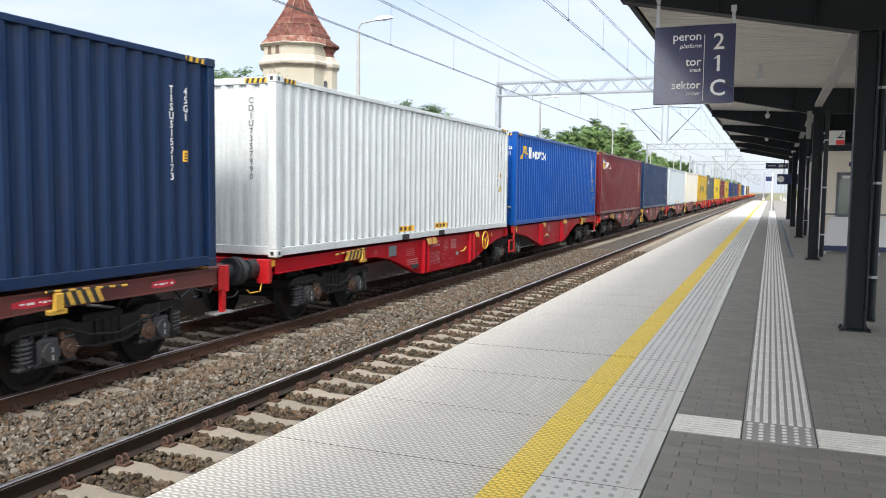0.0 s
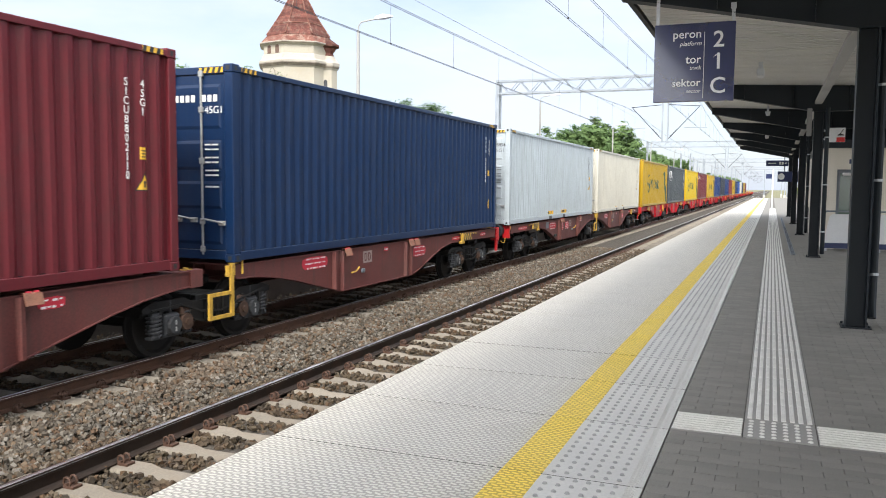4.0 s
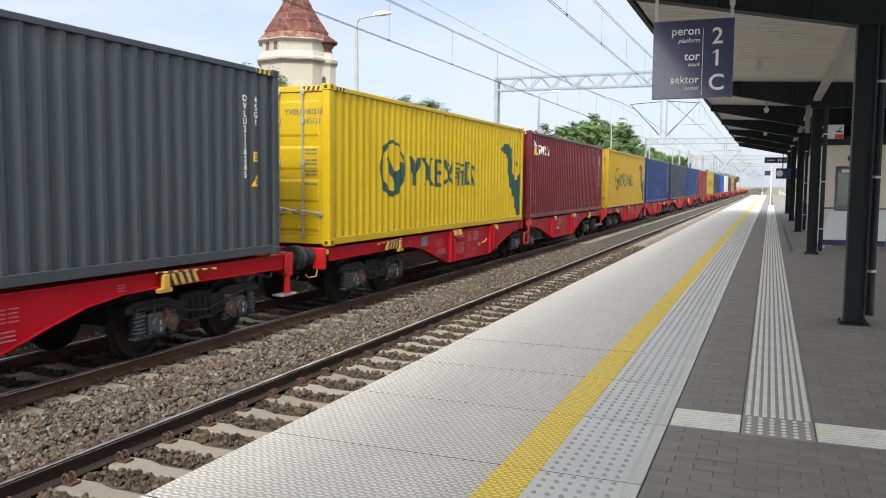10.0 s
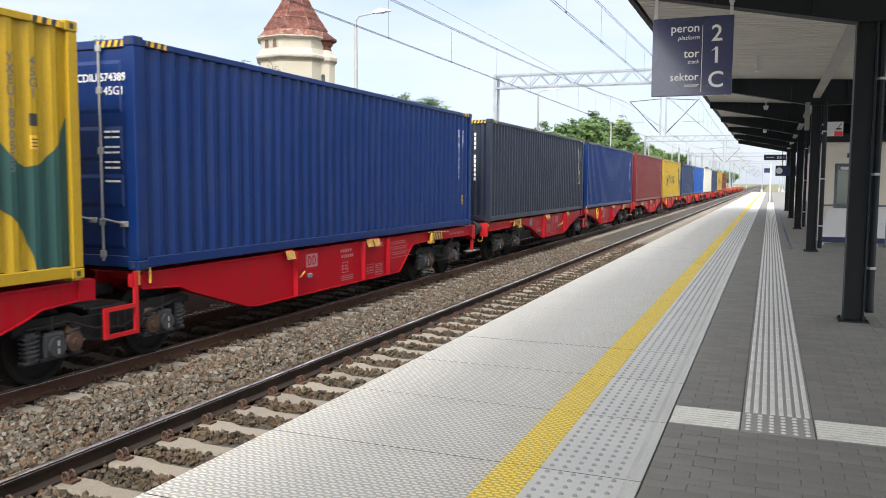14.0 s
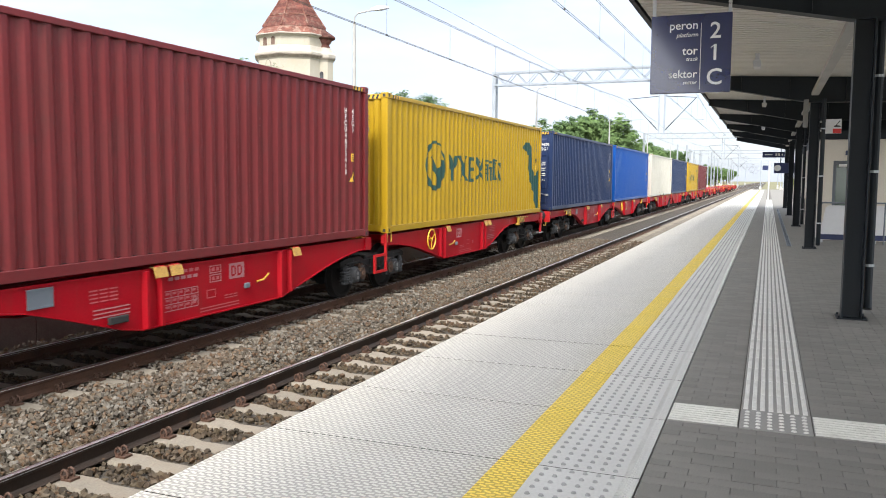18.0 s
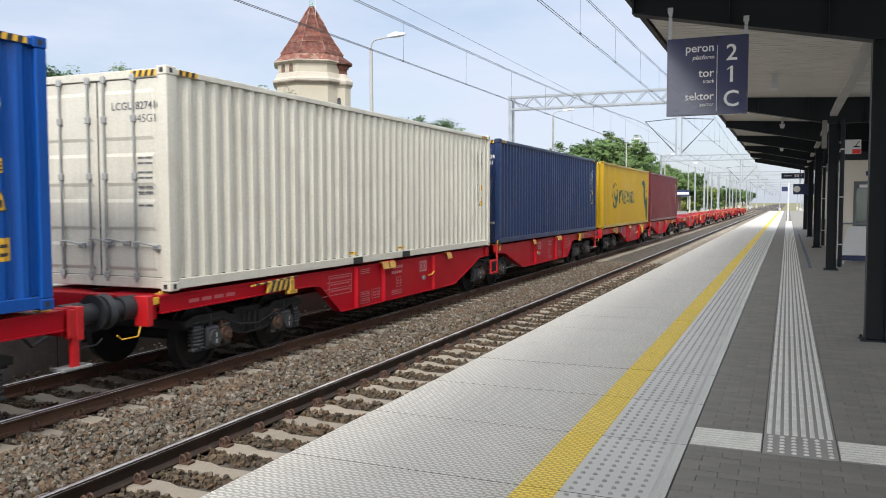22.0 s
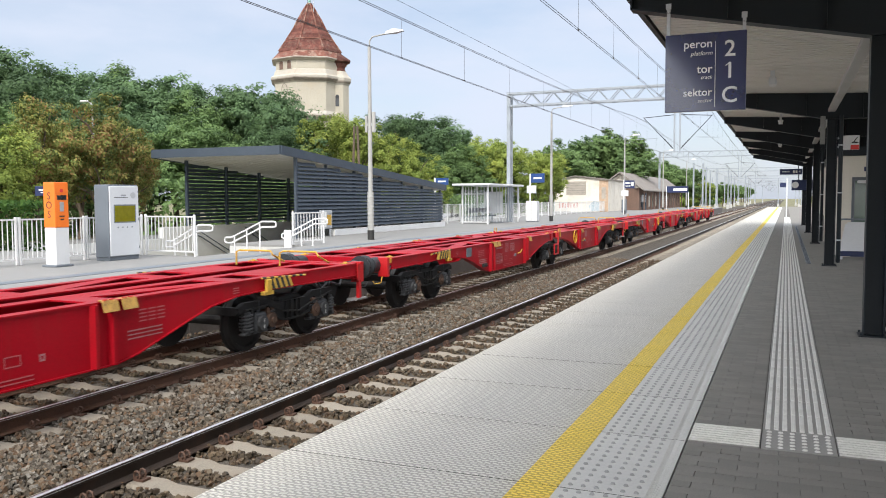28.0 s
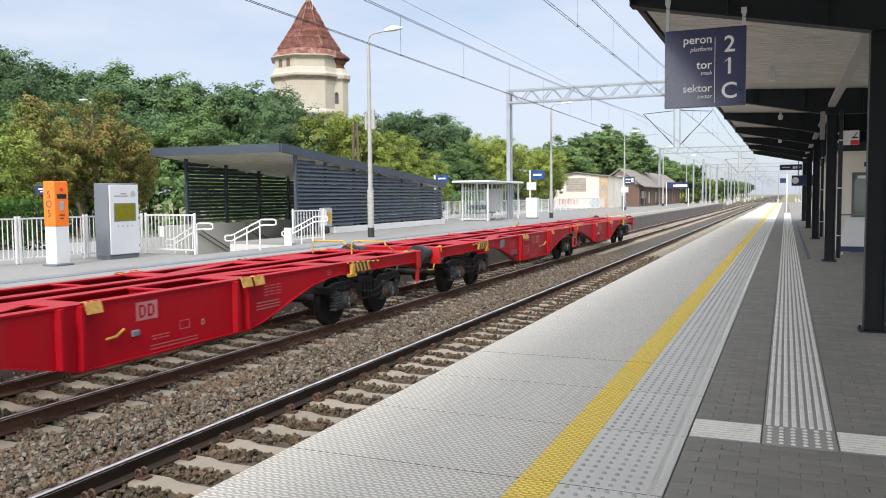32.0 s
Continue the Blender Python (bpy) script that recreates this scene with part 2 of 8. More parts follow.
GUIDE_RIB = surface("worn pale tile rib", (0.68, 0.665, 0.63), rough=0.7, var=0.14, scale=2, fine=70, bump=0.2, stain=(0.36, 0.34, 0.31), stain_amount=0.5, stain_scale=4)
GUIDE = surface("grey ribbed guide tile", (0.27, 0.262, 0.248), rough=0.7, var=0.14, scale=2, fine=70, bump=0.2, stain=(0.28, 0.26, 0.24), stain_amount=0.5, stain_scale=4, each=0.08)
EARTH = surface("dry grass and earth", (0.16, 0.15, 0.08), rough=0.95, var=0.35, scale=0.25, fine=3, bump=0.4, dist=0.05, stain=(0.09, 0.11, 0.035), stain_amount=0.8, stain_scale=0.12)
BALLAST_BED = surface("grey brown gravel", (0.07, 0.06, 0.048), rough=0.95, var=0.5, scale=4, fine=22, bump=1.0, dist=0.05, stain=(0.07, 0.06, 0.05), stain_amount=0.7, stain_scale=14)
STONE = surface("broken ballast stone", (0.145, 0.117, 0.092), rough=0.85, var=0.25, scale=1.2, fine=80, bump=0.3, stain=(0.15, 0.085, 0.045), stain_amount=0.35, stain_scale=0.9)


def stone_tones(m, tones):
    """Each broken stone takes one of several mineral colours."""
    n, l = m.node_tree.nodes, m.node_tree.links
    geo = n.new("ShaderNodeNewGeometry")
    ramp = n.new("ShaderNodeValToRGB")
    ramp.color_ramp.interpolation = "CONSTANT"
    el = ramp.color_ramp.elements
    el[0].color = (*tones[0], 1)
    el[1].position, el[1].color = 1 / len(tones), (*tones[1], 1)
    for i, t in enumerate(tones[2:]):
        el.new((i + 2) / len(tones)).color = (*t, 1)
    l.new(geo.outputs["Random Per Island"], ramp.inputs[0])
    tint = next(x for x in n if x.type == "VECT_MATH" and x.operation == "SCALE")
    l.new(ramp.outputs[0], tint.inputs[0])


STONE_BROWN = surface("brown stained ballast stone", (0.10, 0.075, 0.05), rough=0.85, var=0.25, scale=1.2, fine=80, bump=0.3, stain=(0.12, 0.06, 0.03), stain_amount=0.45, stain_scale=0.9)
stone_tones(STONE, [(0.120, 0.104, 0.082), (0.062, 0.052, 0.040), (0.132, 0.095, 0.062), (0.099, 0.084, 0.067), (0.117, 0.073, 0.044), (0.164, 0.146, 0.120), (0.077, 0.063, 0.048), (0.114, 0.096, 0.075), (0.198, 0.182, 0.157)])
stone_tones(STONE_BROWN, [(0.080, 0.061, 0.037), (0.042, 0.032, 0.021), (0.098, 0.060, 0.033), (0.062, 0.047, 0.030), (0.118, 0.092, 0.063), (0.050, 0.037, 0.025)])
SLEEPER = surface("weathered concrete sleeper", (0.235, 0.207, 0.168), rough=0.9, var=0.25, scale=2, fine=60, bump=0.3, stain=(0.17, 0.125, 0.085), stain_amount=0.6, stain_scale=2.2, each=0.15)
RAIL_RUST = surface("rusty rail steel", (0.105, 0.052, 0.032), rough=0.75, metal=0.2, var=0.3, scale=2, fine=60, bump=0.2, stain=(0.04, 0.028, 0.022), stain_amount=0.6, stain_scale=3)
RAIL_DARK = surface("dark oily rail steel", (0.040, 0.028, 0.022), rough=0.6, metal=0.3, var=0.3, scale=2, fine=60, bump=0.2, stain=(0.10, 0.045, 0.025), stain_amount=0.6, stain_scale=3)
RAIL_SHINE = surface("polished running surface", (0.80, 0.80, 0.80), rough=0.38, metal=1.0, var=0.1, fine=90, bump=0.0)
CLIP = surface("rusty spring clip", (0.095, 0.052, 0.036), rough=0.75, metal=0.2, var=0.3, fine=80)
WHEEL_STEEL = surface("dark wheel steel", (0.014, 0.013, 0.013), rough=0.7, metal=0.3, var=0.3, fine=50)
BOGIE_STEEL = surface("dusty black bogie steel", (0.012, 0.012, 0.0125), rough=0.7, metal=0.1, gloss=0.3, var=0.35, scale=3, fine=60, bump=0.2, stain=(0.03, 0.025, 0.021), stain_amount=0.5, stain_scale=3)
BOGIE_LIGHT = surface("grey axle box casting", (0.038, 0.040, 0.044), rough=0.65, metal=0.2, var=0.3, scale=6, fine=80, bump=0.2)
DAMPER_RUST = surface("rusty damper casting", (0.075, 0.042, 0.028), rough=0.8, metal=0.2, var=0.35, scale=8, fine=80, bump=0.3)
BUFFER_STEEL = surface("dark grey buffer steel", (0.030, 0.033, 0.038), rough=0.6, metal=0.3, var=0.25, fine=60)
RED_PAINT = surface("red wagon paint", (0.33, 0.003, 0.011), rough=0.45, gloss=0.16, var=0.15, scale=0.8, fine=40, bump=0.05, stain=(0.27, 0.012, 0.016), stain_amount=0.5, stain_scale=1.2, streak=(0.20, 0.03, 0.025), streak_amount=0.3)
RED_BRIGHT = surface("bright red headstock paint", (0.42, 0.008, 0.012), rough=0.45, var=0.12, fine=40, bump=0.05)
BROWN_PAINT = surface("weathered brown-red wagon paint", (0.115, 0.030, 0.026), rough=0.65, var=0.3, scale=1.0, fine=40, bump=0.1, stain=(0.06, 0.035, 0.03), stain_amount=0.7, stain_scale=1.0, streak=(0.05, 0.03, 0.025), streak_amount=0.6)
FRESH_RED = surface("fresh red touch-up paint", (0.48, 0.02, 0.04), rough=0.5, var=0.1)
MARK_WHITE = surface("white stencil paint", (0.72, 0.72, 0.70), rough=0.6, var=0.12, fine=90)
MARK_PINK = surface("pale pink stencil paint", (0.37, 0.155, 0.165), rough=0.6, var=0.2, fine=90)
MARK_FAINT = surface("faded pinkish stencil paint", (0.40, 0.09, 0.10), rough=0.6, var=0.2, fine=90)
MARK_YELLOW = surface("yellow safety paint", (0.66, 0.38, 0.03), rough=0.5, var=0.15, fine=60)
MARK_BLACK = surface("black stencil paint", (0.02, 0.02, 0.02), rough=0.55, var=0.15)
MARK_GREY = surface("dark grey stencil paint", (0.10, 0.105, 0.11), rough=0.6, var=0.2)
WORN_YELLOW = surface("chipped yellow plate paint", (0.40, 0.235, 0.055), rough=0.7, var=0.4, scale=9, fine=70, bump=0.2, stain=(0.17, 0.085, 0.04), stain_amount=0.85, stain_scale=14)
RUST_PLATE = surface("rust-pink plate", (0.22, 0.10, 0.065), rough=0.8, var=0.35, scale=8, fine=60, bump=0.2, stain=(0.30, 0.06, 0.05), stain_amount=0.7, stain_scale=6)
MARK_DULL = surface("dirty white stencil paint", (0.30, 0.235, 0.22), rough=0.7, var=0.25, scale=6, fine=80)
LINE_STEEL = surface("weathered blue-grey zinc steel", (0.27, 0.30, 0.335), rough=0.6, metal=0.2, var=0.2, scale=1.5, fine=30, bump=0.05)
YELLOW_STEEL = surface("worn yellow steel", (0.50, 0.30, 0.04), rough=0.55, var=0.3, scale=5, fine=60, stain=(0.16, 0.09, 0.04), stain_amount=0.8, stain_scale=9)
DULL_GALV = surface("dull zinc-coated steel", (0.30, 0.31, 0.31), rough=0.55, metal=0.3, var=0.2, scale=3, fine=30, bump=0.05, stain=(0.2, 0.15, 0.1), stain_amount=0.4)
GALV = surface("galvanised steel", (0.46, 0.48, 0.50), rough=0.5, metal=0.55, var=0.15, scale=3, fine=30, bump=0.05)
WHITE_STEEL = surface("white painted steel", (0.607, 0.615, 0.623), rough=0.45, var=0.08, fine=50, bump=0.04)
LAMP_POLE = surface("pale grey lamp pole", (0.31, 0.31, 0.30), rough=0.6, var=0.12, scale=2, fine=40, stain=(0.4, 0.39, 0.37), stain_amount=0.4, stain_scale=3)
DARK_STEEL = surface("anthracite painted steel", (0.011, 0.016, 0.021), rough=0.5, gloss=0.3, var=0.15, scale=1.5, fine=50, bump=0.05)
ANTHRACITE = surface("blue-grey sheet metal", (0.042, 0.057, 0.078), rough=0.5, metal=0.15, var=0.12, scale=0.6, fine=30, bump=0.04, stain=(0.075, 0.09, 0.115), stain_amount=0.4, stain_scale=0.8)
SOFFIT = surface("off-white ribbed soffit sheet", (0.62, 0.61, 0.58), rough=0.6, var=0.08, scale=0.8, fine=25, bump=0.04, stain=(0.5, 0.48, 0.44), stain_amount=0.3)
SIGN_BLUE = surface("dark blue sign face", (0.003, 0.013, 0.090), rough=0.30, var=0.05, fine=20, bump=0.0, gloss=0.4, coat=0.7)
SIGN_BACK = surface("navy sign", (0.012, 0.022, 0.08), rough=0.4, var=0.1)
SKY_SIGN = surface("royal blue sign", (0.010, 0.045, 0.17), rough=0.35, var=0.1)
TEXT_WHITE = surface("white sign lettering", (0.80, 0.81, 0.83), rough=0.4, var=0.03)
ORANGE = surface("orange painted post", (0.78, 0.17, 0.015), rough=0.45, var=0.08, fine=50)
SCREEN = surface("olive screen glass", (0.16, 0.15, 0.01), rough=0.15, var=0.15, scale=5, fine=9, gloss=0.6)
CREAM_WALL = surface("cream render", (0.60, 0.56, 0.48), rough=0.85, var=0.1, scale=0.7, fine=30, bump=0.1)
TOWER_WALL = surface("weathered cream plaster", (0.40, 0.37, 0.308), rough=0.9, var=0.14, scale=0.4, fine=10, bump=0.3, dist=0.03, stain=(0.42, 0.36, 0.27), stain_amount=0.65, stain_scale=0.35, streak=(0.34, 0.29, 0.22), streak_amount=0.3)
WEATHERED = surface("blackened cornice edge", (0.22, 0.19, 0.16), rough=0.95, var=0.4, scale=1.2, fine=10, bump=0.3, dist=0.02, stain=(0.42, 0.37, 0.30), stain_amount=0.7, stain_scale=1.1)
TOWER_TRIM = surface("pale plaster cornice", (0.41, 0.385, 0.335), rough=0.9, var=0.15, scale=0.8, fine=12, bump=0.3, dist=0.02, stain=(0.36, 0.30, 0.24), stain_amount=0.7, stain_scale=0.8)
ROOF_TILE = surface("weathered red roof tile", (0.118, 0.046, 0.037), rough=0.95, gloss=0.2, var=0.5, scale=1.6, fine=8, bump=0.5, dist=0.04, stain=(0.26, 0.20, 0.165), stain_amount=0.45, stain_scale=1.5, streak=(0.045, 0.033, 0.03), streak_amount=0.8, each=0.35)
ROOF_PALE = surface("flaking pale roof mortar", (0.16, 0.068, 0.052), rough=0.95, gloss=0.2, var=0.5, scale=1.6, fine=10, bump=0.4, dist=0.03, stain=(0.36, 0.28, 0.225), stain_amount=0.9, stain_scale=1.5)
COPPER = surface("green copper finial", (0.25, 0.42, 0.38), rough=0.7, var=0.2)
DARK_WINDOW = surface("dark window glass", (0.02, 0.022, 0.025), rough=0.12, var=0.1, gloss=0.7)
BARK = surface("grey brown bark", (0.10, 0.075, 0.055), rough=0.95, var=0.35, scale=3, fine=14, bump=0.7, dist=0.03, stretch=(1, 1, 0.3))
OLD_ROOF = surface("grey fibre cement roof", (0.20, 0.18, 0.165), rough=0.9, var=0.25, scale=0.8, fine=8, bump=0.3, dist=0.03)
OLD_WALL = surface("stained white wall", (0.66, 0.62, 0.55), rough=0.9, var=0.15, scale=0.5, fine=9, bump=0.2, stain=(0.40, 0.34, 0.27), stain_amount=0.6, stain_scale=0.6)
OLD_BOARD = surface("weathered grey boards", (0.34, 0.31, 0.27), rough=0.9, var=0.25, scale=2, fine=12, bump=0.2)
PALE_BRICK = surface("pale orange brick", (0.42, 0.30, 0.21), rough=0.9, var=0.25, scale=2, fine=9, bump=0.3, stain=(0.55, 0.48, 0.40), stain_amount=0.6, stain_scale=1.2)
BRICK_WALL = surface("dark brick shed wall", (0.14, 0.09, 0.07), rough=0.9, var=0.25, scale=1, fine=9, bump=0.3)
WIRE = surface("dark copper wire", (0.045, 0.043, 0.042), rough=0.6, metal=0.4, var=0.1)
RUBBER = surface("black rubber", (0.02, 0.02, 0.02), rough=0.8)
BOX_GREY = surface("light grey painted metal", (0.55, 0.57, 0.60), rough=0.5, var=0.06, fine=40, bump=0.03)
BOX_DARK = surface("mid grey painted metal", (0.13, 0.15, 0.175), rough=0.5, var=0.08, fine=40, bump=0.03)
RED_SIGN = surface("red sign face", (0.62, 0.03, 0.03), rough=0.4, var=0.05)
GRAFFITI_RED = surface("red spray paint", (0.48, 0.16, 0.12), rough=0.6, var=0.2)
GRAFFITI_BLUE = surface("blue grey spray paint", (0.25, 0.36, 0.44), rough=0.6, var=0.2)
GREEN_A = leaf_material("dark green foliage", [(0.061, 0.107, 0.053), (0.107, 0.177, 0.079), (0.152, 0.234, 0.106)], spread=0.3)
GREEN_B = leaf_material("mid green foliage", [(0.081, 0.137, 0.055), (0.144, 0.226, 0.081), (0.201, 0.290, 0.112)], spread=0.3)
GREEN_Y = leaf_material("yellow green foliage", [(0.114, 0.169, 0.041), (0.224, 0.284, 0.064), (0.374, 0.411, 0.099)])
GREEN_O = leaf_material("browning autumn foliage", [(0.075, 0.108, 0.039), (0.129, 0.168, 0.051), (0.181, 0.215, 0.060), (0.244, 0.245, 0.068), (0.266, 0.215, 0.073), (0.266, 0.137, 0.068)], spread=0.65)
HEDGE = leaf_material("clipped hedge leaves", [(0.034, 0.076, 0.020), (0.068, 0.145, 0.034), (0.128, 0.221, 0.051)])


# ---- shapes ----
class Geo:
    """Gathers the faces of one mesh; m is the slot of the face's material."""

    def __init__(self):
        self.v, self.f, self.m = [], [], []

    def add(self, verts, faces, m=0):
        k = len(self.v)
        self.v += [tuple(p) for p in verts]
        self.f += [tuple(i + k for i in q) for q in faces]
        self.m += [m] * len(faces)
        return self

    def box(self, x0, x1, y0, y1, z0, z1, m=0, c=0.0):
        """A box; c: the width of its chamfered edges."""
        if c <= 0:
            p = [(x, y, z) for z in (z0, z1) for y in (y0, y1) for x in (x0, x1)]
            return self.add(p, [(0, 2, 3, 1), (4, 5, 7, 6), (0, 1, 5, 4), (2, 6, 7, 3), (0, 4, 6, 2), (1, 3, 7, 5)], m)
        lo, hi = (x0, y0, z0), (x1, y1, z1)
        c = min(c, (x1 - x0) / 2.01, (y1 - y0) / 2.01, (z1 - z0) / 2.01)
        p, idx = [], {}
        for sx in (0, 1):
            for sy in (0, 1):
                for sz in (0, 1):
                    s = (sx, sy, sz)
                    for a in range(3):
                        q = [0, 0, 0]
                        for d in range(3):
                            e = hi[d] if s[d] else lo[d]
                            if d != a:
                                e += -c if s[d] else c
                            q[d] = e
                        idx[s, a] = len(p)
                        p.append(q)
        fs = []
        for a in range(3):
            b, d = (a + 1) % 3, (a + 2) % 3
            for s in (0, 1):
                ring = []
                for u, w in ((0, 0), (1, 0), (1, 1), (0, 1)):
                    key = [0, 0, 0]
                    key[a], key[b], key[d] = s, u, w
                    ring.append(idx[tuple(key), a])
                fs.append(tuple(ring if s else ring[::-1]))
        for a in range(3):
            b, d = (a + 1) % 3, (a + 2) % 3
            for u in (0, 1):
                for w in (0, 1):
                    k0, k1 = [0, 0, 0], [0, 0, 0]
                    k0[b] = k1[b] = u
                    k0[d] = k1[d] = w
                    k1[a] = 1
                    q = (idx[tuple(k0), b], idx[tuple(k1), b], idx[tuple(k1), d], idx[tuple(k0), d])
                    fs.append(q if (u == w) == True else q[::-1])
        for s in [(x, y, z) for x in (0, 1) for y in (0, 1) for z in (0, 1)]:
            t = (idx[s, 0], idx[s, 1], idx[s, 2])
            fs.append(t if sum(s) % 2 else t[::-1])
        return self.add(p, fs, m)

    def cyl(self, a, b, r, n=10, r2=None, m=0, caps=True):
        a, b = Vector(a), Vector(b)
        r2 = r if r2 is None else r2
        w = (b - a).normalized()
        u = w.orthogonal().normalized()
        s = w.cross(u)
        p = [a + (u * math.cos(t) + s * math.sin(t)) * r for t in (2 * math.pi * i / n for i in range(n))]
        p += [b + (u * math.cos(t) + s * math.sin(t)) * r2 for t in (2 * math.pi * i / n for i in range(n))]
        fs = [(i, (i + 1) % n, n + (i + 1) % n, n + i) for i in range(n)]
        if caps:
            fs += [tuple(range(n))[::-1], tuple(range(n, 2 * n))]
        return self.add(p, fs, m)

    def tube(self, pts, r, n=6, m=0, closed=False):
        """A round bar along a line of points."""
        pts = [Vector(p) for p in pts]
        k = len(pts)
        rings, u = [], None
        for i, p in enumerate(pts):
            a = pts[i - 1] if (i or closed) else p
            b = pts[(i + 1) % k] if (i < k - 1 or closed) else p
            w = (b - a).normalized()
            u = w.orthogonal().normalized() if u is None else (u - w * u.dot(w)).normalized()
            s = w.cross(u)
            rings.append([p + (u * math.cos(t) + s * math.sin(t)) * r for t in (2 * math.pi * j / n for j in range(n))])
        vs = [q for ring in rings for q in ring]
        fs = []
        for i in range(k if closed else k - 1):
            for j in range(n):
                c, d = i * n, ((i + 1) % k) * n
                fs.append((c + j, c + (j + 1) % n, d + (j + 1) % n, d + j))
        if not closed:
            fs += [tuple(range(n))[::-1], tuple((k - 1) * n + j for j in range(n))]
        return self.add(vs, fs, m)

    def prism(self, pts, axis, a, b, m=0):
        """A flat outline of (u, w) pairs drawn out from a to b along the axis; u, w are the other two axes in order."""
        def put(u, w, t):
            q = [u, w]
            q.insert(axis, t)
            return q
        n = len(pts)
        vs = [put(u, w, a) for u, w in pts] + [put(u, w, b) for u, w in pts]
        fs = [tuple(range(n))[::-1], tuple(range(n, 2 * n))]
        fs += [(i, (i + 1) % n, n + (i + 1) % n, n + i) for i in range(n)]
        return self.add(vs, fs, m)

    def strip(self, rows, m=0):
        """Quads between successive rows of points."""
        n = len(rows[0])
        vs = [p for row in rows for p in row]
        fs = [(i * n + j, i * n + j + 1, (i + 1) * n + j + 1, (i + 1) * n + j) for i in range(len(rows) - 1) for j in range(n - 1)]
        return self.add(vs, fs, m)

    def mesh(self, name, mats, smooth=False, fix=True):
        me = bpy.data.meshes.new(name)
        me.from_pydata(self.v, [], self.f)
        for mt in mats:
            me.materials.append(mt)
        if any(self.m):
            me.polygons.foreach_set("material_index", self.m)
        if fix:
            bm = bmesh.new()
            bm.from_mesh(me)
            bmesh.ops.recalc_face_normals(bm, faces=bm.faces)
            bm.to_mesh(me)
            bm.free()
        if smooth:
            me.polygons.foreach_set("use_smooth", [True] * len(me.polygons))
            me.set_sharp_from_angle(angle=radians(35))
        me.update()
        return me


def part(name, geo, mats, parent, label="", smooth=False, fix=True, at=None):
    """Links one mesh under a thing or a part."""
    mats = mats if isinstance(mats, (list, tuple)) else [mats]
    me = geo.mesh(name, mats, smooth, fix) if isinstance(geo, Geo) else geo
    ob = new(name, me)
    ob.parent = parent
    if at is not None:
        ob.matrix_basis = at
    if label:
        ob["label"] = label
    return ob


def thing(name, label, category, at=None, group="", kind=""):
    ob = new(name)
    ob.empty_display_size = 0.3
    if at is not None:
        ob.matrix_basis = at
    return tagged(ob, label, category, group, kind)


def solid(name, geo, mats, label, category="", at=None, group="", kind="", smooth=False, fix=True):
    mats = mats if isinstance(mats, (list, tuple)) else [mats]
    ob = new(name, geo.mesh(name, mats, smooth, fix))
    if at is not None:
        ob.matrix_basis = at
    return tagged(ob, label, category, group, kind)


def lettering(text, size, mat, parent, at, name="lettering", align="LEFT", slant=0.0, bold=0.0, line=1.0):
    """Writing in the built-in font, as a thin mesh that faces along its own z."""
    cu = bpy.data.curves.new(name, "FONT")
    cu.body, cu.size, cu.extrude, cu.align_x, cu.shear, cu.offset = text, size, 0.001, align, slant, bold
    cu.resolution_u = 3
    cu.space_line = line
    tmp = new("tmp", cu)
    bpy.context.view_layer.update()
    me = bpy.data.meshes.new_from_object(tmp)
    bpy.data.objects.remove(tmp)
    bpy.data.curves.remove(cu)
    me.materials.clear()
    me.materials.append(mat)
    return part(name, me, mat, parent, at=at)


RAIL_Z = -0.75
TRAIN_X, NEAR_X = -8.51, -4.70
SLAB = 1.157

# ---- the freight train ----
PAIR, IN_PAIR, LEAD = 26.834, 13.049, 10.956
SLACK = 0.13          # the wagon's frame begins this far behind its first container
DECK = 1.205          # height of the load above the rail
WHEEL_R = 0.46
CONT_L, CONT_H, CONT_W = 12.192, 2.896, 1.219


def wheelset_mesh():
    g = Geo()
    for s in (-1, 1):
        prof = [(0.69, 0.12), (0.69, 0.40), (0.685, 0.487), (0.715, 0.487), (0.72, 0.462), (0.82, 0.455), (0.82, 0.40), (0.775, 0.37), (0.765, 0.15), (0.82, 0.12)]
        n = 28
        rows = [[(s * x, r * math.cos(2 * math.pi * i / n), r * math.sin(2 * math.pi * i / n)) for x, r in prof] for i in range(n + 1)]
        g.strip(rows)
    g.cyl((-1.0, 0, 0), (1.0, 0, 0), 0.085, 10)
    return g.mesh("wheelset", [WHEEL_STEEL], smooth=True)


